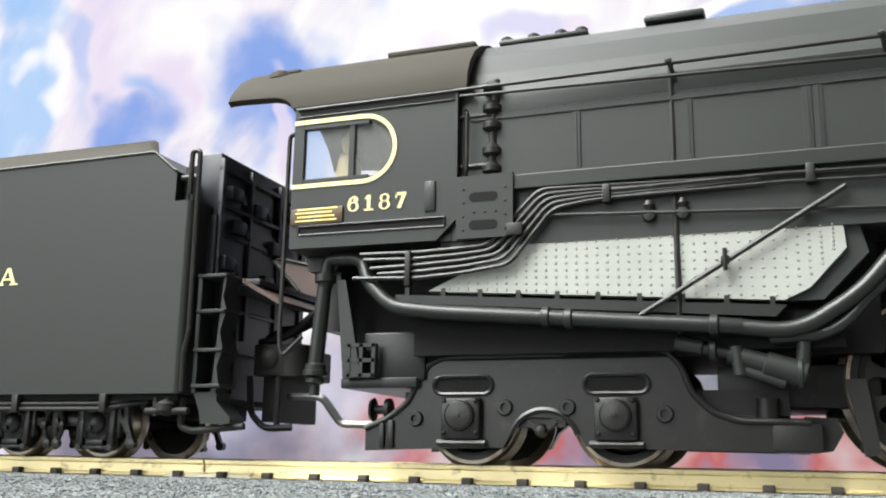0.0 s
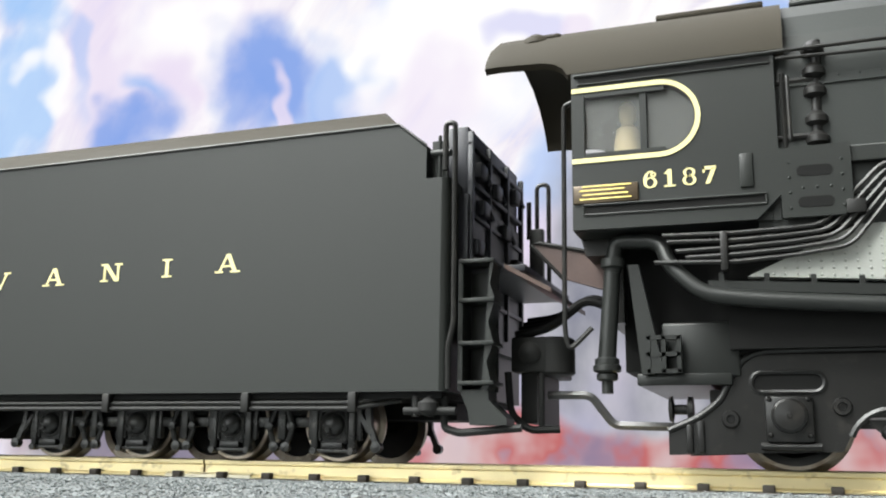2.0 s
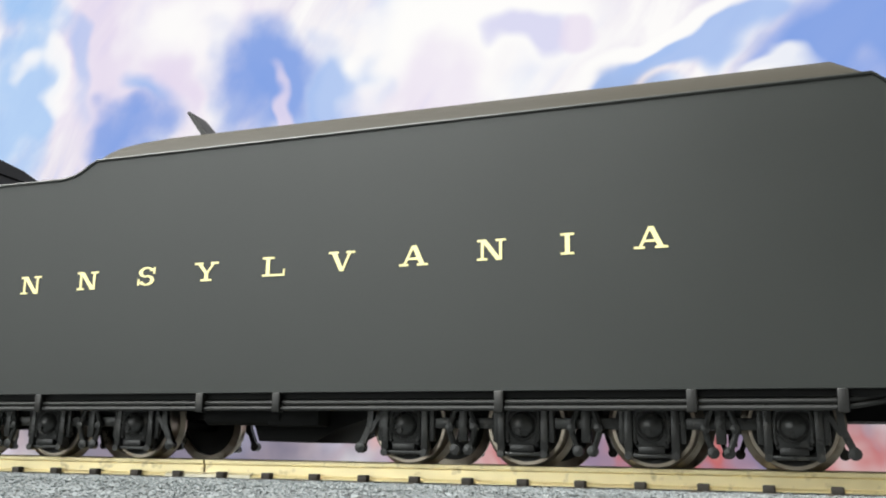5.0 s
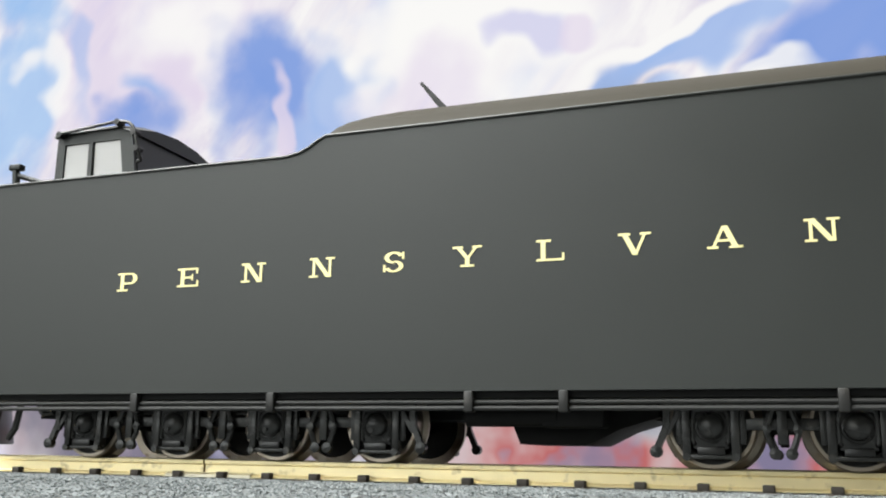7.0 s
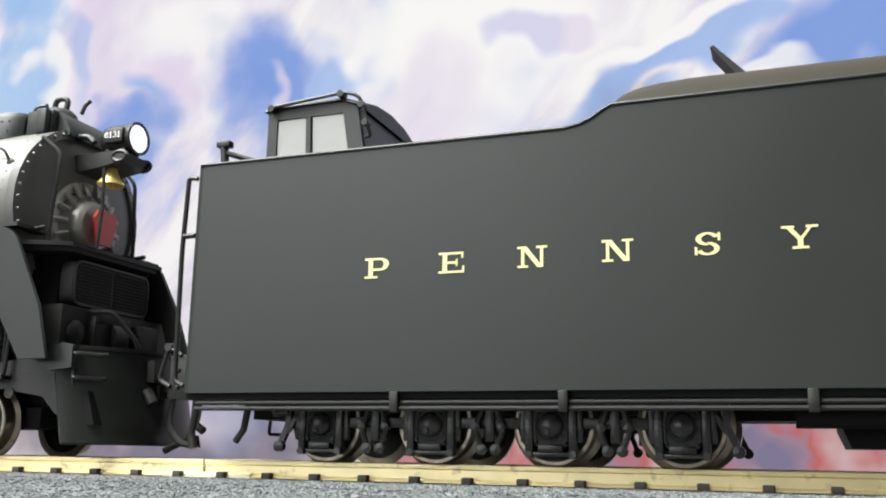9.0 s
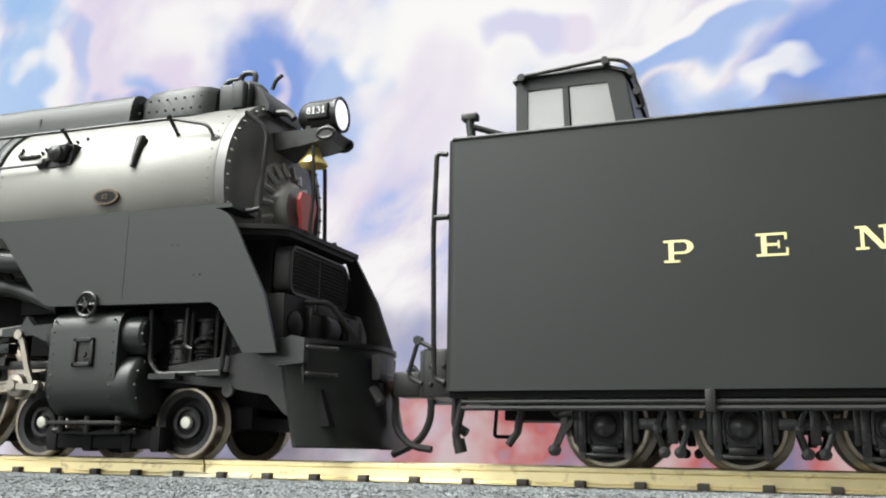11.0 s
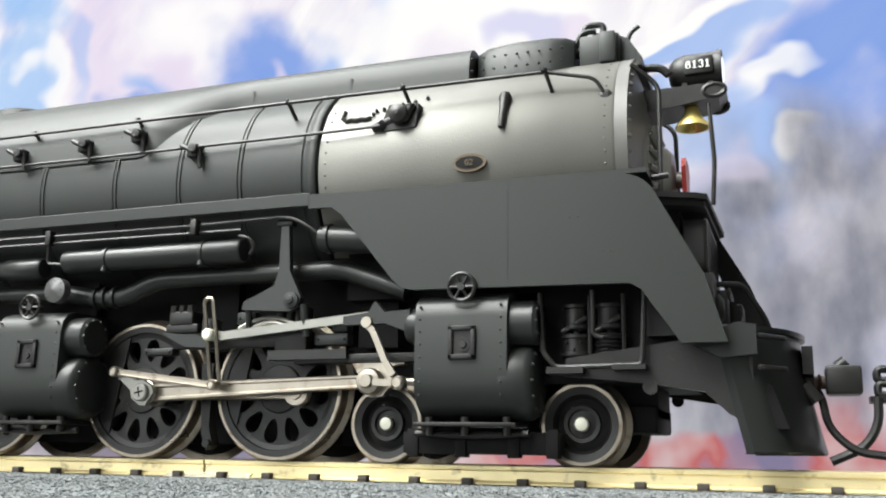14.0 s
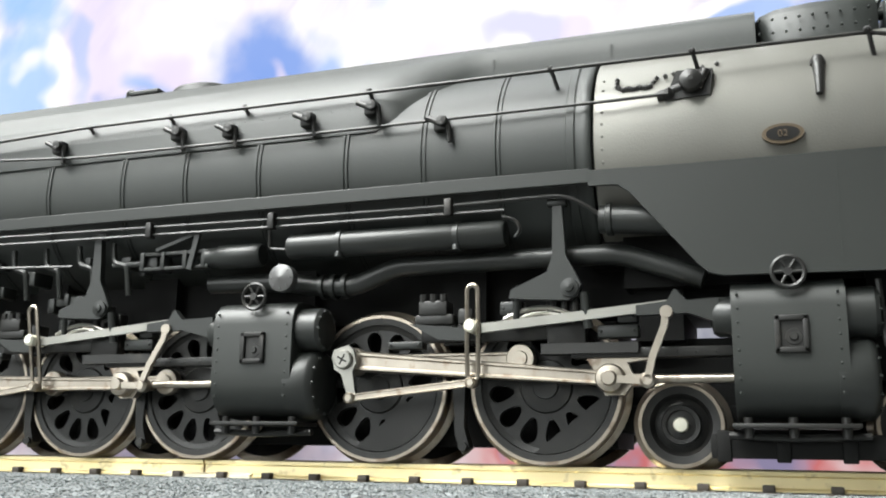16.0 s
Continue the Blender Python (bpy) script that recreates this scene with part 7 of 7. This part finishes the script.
    b = bmesh.new()
    rng = random.Random(5)
    for i in range(16):
        x = -44 + i * 2.4
        z = 20 + rng.uniform(0, 10)
        box(b, x, x + rng.uniform(1, 2.4), -15 + rng.uniform(-1, 1), -12, z, z + rng.uniform(1, 2.4), 0.2)
    for i in range(5):
        x = -40 + i * 6.4
        tube(b, soft_path([(x, -15.4, 32), (x + 0.6, -15.6, 29), (x + 3, -15.6, 28.4), (x + 3.4, -15.2, 24)], 0.8), 0.45, 8)
    part("pipework", b, BLACK_GREEN, lo)
    # pilot truck frame
    b = bmesh.new()
    box(b, 60, 104, -7.4, 7.4, 4.6, 8.0, 0.4)
    box(b, 72, 93, -13.6, -10.8, 1.6, 4.4, 0.3)
    for x in (73.5, 80, 87, 92):
        rod(b, (x, -13.6, 2.4), (x, -12, 2.4), 0.9)
        box(b, x - 0.8, x + 0.8, -13.9, -12, 1.2, 4.8, 0.2)
    part("pilot_truck_frame", b, SOOT, lo)


# the boiler sits 1.6 mm off the middle of the track; its front fittings stand closer in
FRONT_SHIFT = {"headlight_bracket": -1.9, "headlight": -1.9, "bell": -1.6, "keystone_plate": -0.8, "smokebox_door": -0.8, "throttle_fitting": 1.0}

LEAN = {"firebox_wrapper": -0.9, "seam_strip": -0.9, "valve_column": 0.0, "stay_rod": 0.0}


def build_locomotive(x0, number, headboard, label):
    lo = thing("locomotive", label, "steam locomotive", (x0, 0, 0), "the two locomotives")
    before = set(lo.children)
    build_boiler(lo)
    for ob in set(lo.children) - before:
        kind = ob.name.split(".")[0]
        ob.scale.z = 0.986
        ob.location += Vector((FRONT_SHIFT.get(kind, 0.0), LEAN.get(kind, -1.6), 0.017)) * MM
    build_running_gear_plates(lo)
    build_cab(lo, number)
    build_firebox_side(lo)
    before = set(lo.children)
    build_trailing_truck(lo)
    for ob in set(lo.children) - before:
        ob.scale, ob.location = (1.01, 0.885, 1.015), (0.2 * MM, 0, -0.02 * MM)
    build_under_boiler(lo)
    for x in (75.2, 6.3):
        build_cylinder(lo, x)
    hb = next(o for o in lo.children if o.name.split(".")[0] == "headlight")
    for i, ch in enumerate(headboard):
        n = part("numeral", MEMO.setdefault(ch + "w", serif_letter(ch, WHITE)), WHITE, hb, "white numeral", at=(111.2 + i * 0.86, -3.16, 54.5))
        n.scale = (0.37, 1, 0.42)
    move = {"gears": [], "wheels": []}
    for x, outer in ((95.1, 11.1), (68.35, 10.8)):
        move["wheels"].append((small_wheelset(lo, x, 5.25, outer), 5.25, 0))
    for x in (-97.6, -77.8):
        move["wheels"].append((small_wheelset(lo, x, 6.25, 10.6, boss=False), 6.2, 0))
    front, rear = (28.2, [51.6]), (-42.2, [-21.2, -0.4])
    for (x, others), cyl, lead in ((front, 75.2, 0.0), (rear, 6.3, 38.0)):
        g = build_gear(lo, x, others, cyl)
        g["lead"] = lead
        move["gears"].append(g)
        for k, xx in enumerate([x] + others):
            move["wheels"].append((driver_wheelset(lo, xx, 1.05 if k == 0 else 0.85), 10.06, ("pin", lead)))
    return lo, move


# ---- build everything ----
build_setting()
LOCO_A, MOVE_A = build_locomotive(215.7, "6187", "6187", "black-green articulated steam locomotive leading the tender")
TENDER, TENDER_WHEELS = build_tender(-5.5)
LOCO_B, MOVE_B = build_locomotive(-237.25, "6131", "6131", "black-green articulated steam locomotive with a silvery smokebox coupled behind the tender")


# ---- what moves ----
# the drive runs a little unevenly: millimetres ahead of the even way, by the second
LAG_T = (0, 0.5, 1, 1.5, 2, 3, 3.5, 4, 5.2, 6.5, 7, 7.5, 8, 8.5, 9, 10.2, 11.5, 12, 12.5, 13, 13.5, 14, 14.5, 15, 15.5, 16)
LAG = (-0.02, -0.25, -0.27, -0.12, 0.0, 0.1, -0.06, -0.11, -0.3, -0.47, -0.47, -0.25, 0.0, 0.31, 0.29, 0.26, 0.22, 0.39, 0.25, 0.09, 0.08, 0.19, -0.09, -0.18, 0.17, 0.18)


def way(t):
    return SPEED * (t - 8) + EASE * (t - 8) ** 2 + float(np.interp(t, LAG_T, LAG))


def pin_angle(t, lead):
    """Degrees of the crank pin, anticlockwise seen from the near side."""
    return 184.0 + lead - math.degrees((way(t) - way(15.5)) / 10.06)


# the bodies settle a little on their springs
for ob in (LOCO_A, TENDER, LOCO_B):
    for child in ob.children:
        if child.name.split(".")[0] not in ("wheelset", "driver", "driving_wheelset"):
            child.location.z -= 0.26 * MM


def motions():
    steps = [i * 0.1 for i in range(161)]
    for ob, x0 in ((LOCO_A, 215.7), (TENDER, -5.5), (LOCO_B, -237.25)):
        walk(ob, [(t, pose((x0 + way(t)) * MM, 0, 0)) for t in steps])
    for w, R in TENDER_WHEELS:
        p = w.location.copy()
        walk(w, [(t, pose(*p, 0, math.degrees(way(t) / R), 0)) for t in steps])
    for mv in (MOVE_A, MOVE_B):
        for w, R, lead in mv["wheels"]:
            p = w.location.copy()
            if lead:
                walk(w, [(t, pose(*p, 0, -pin_angle(t, lead[1]), 0)) for t in steps])
            else:
                walk(w, [(t, pose(*p, 0, math.degrees(way(t) / R), 0)) for t in steps])
        for g in mv["gears"]:
            rows = {k: [] for k in ("side_rod", "far_side_rod", "main_rod", "crank", "ecc_rod", "link", "crosshead", "lever")}
            ZA = 10.06
            for t in steps:
                a = radians(pin_angle(t, g["lead"]))
                px, pz = g["x"] + CRANK * math.cos(a), ZA + CRANK * math.sin(a)
                rows["side_rod"].append((t, pose(px * MM, 0, pz * MM)))
                rows["far_side_rod"].append((t, pose(px * MM, 0, pz * MM)))
                zc = 10.6
                dz = zc - pz
                cx = px + math.sqrt(MAIN_LENGTH ** 2 - dz * dz)
                rows["main_rod"].append((t, pose(px * MM, 0, pz * MM, 0, -math.degrees(math.atan2(dz, cx - px)), 0)))
                rows["crosshead"].append((t, pose(cx * MM, 0, zc * MM)))
                rows["crank"].append((t, pose(px * MM, 0, pz * MM, 0, -math.degrees(a), 0)))
                e = a + radians(ECC_TURN)
                ex, ez = g["x"] + ECC * math.cos(e), ZA + ECC * math.sin(e)
                lx, lz = g["link_at"]
                bx, bz = lx, lz - 7.4
                for _ in range(8):
                    bx = ex + math.sqrt(max(1, ECC_LENGTH ** 2 - (bz - ez) ** 2))
                    bx = max(lx - 5, min(lx + 5, bx))
                    bz = lz - math.sqrt(7.4 ** 2 - (bx - lx) ** 2)
                rows["ecc_rod"].append((t, pose(ex * MM, 0, ez * MM, 0, -math.degrees(math.atan2(bz - ez, bx - ex)), 0)))
                rows["link"].append((t, pose(lx * MM, 0, lz * MM, 0, -math.degrees(math.atan2(bx - lx, lz - bz)), 0)))
                vx, vz = g["lever_at"]
                rest = math.atan2(-2.6, 7.6)
                rows["lever"].append((t, pose(vx * MM, 0, vz * MM, 0, -math.degrees(math.atan2(cx + 4.7 - vx, vz - zc + 0.35) - rest), 0)))
            for k, r in rows.items():
                walk(g[k], r)


motions()
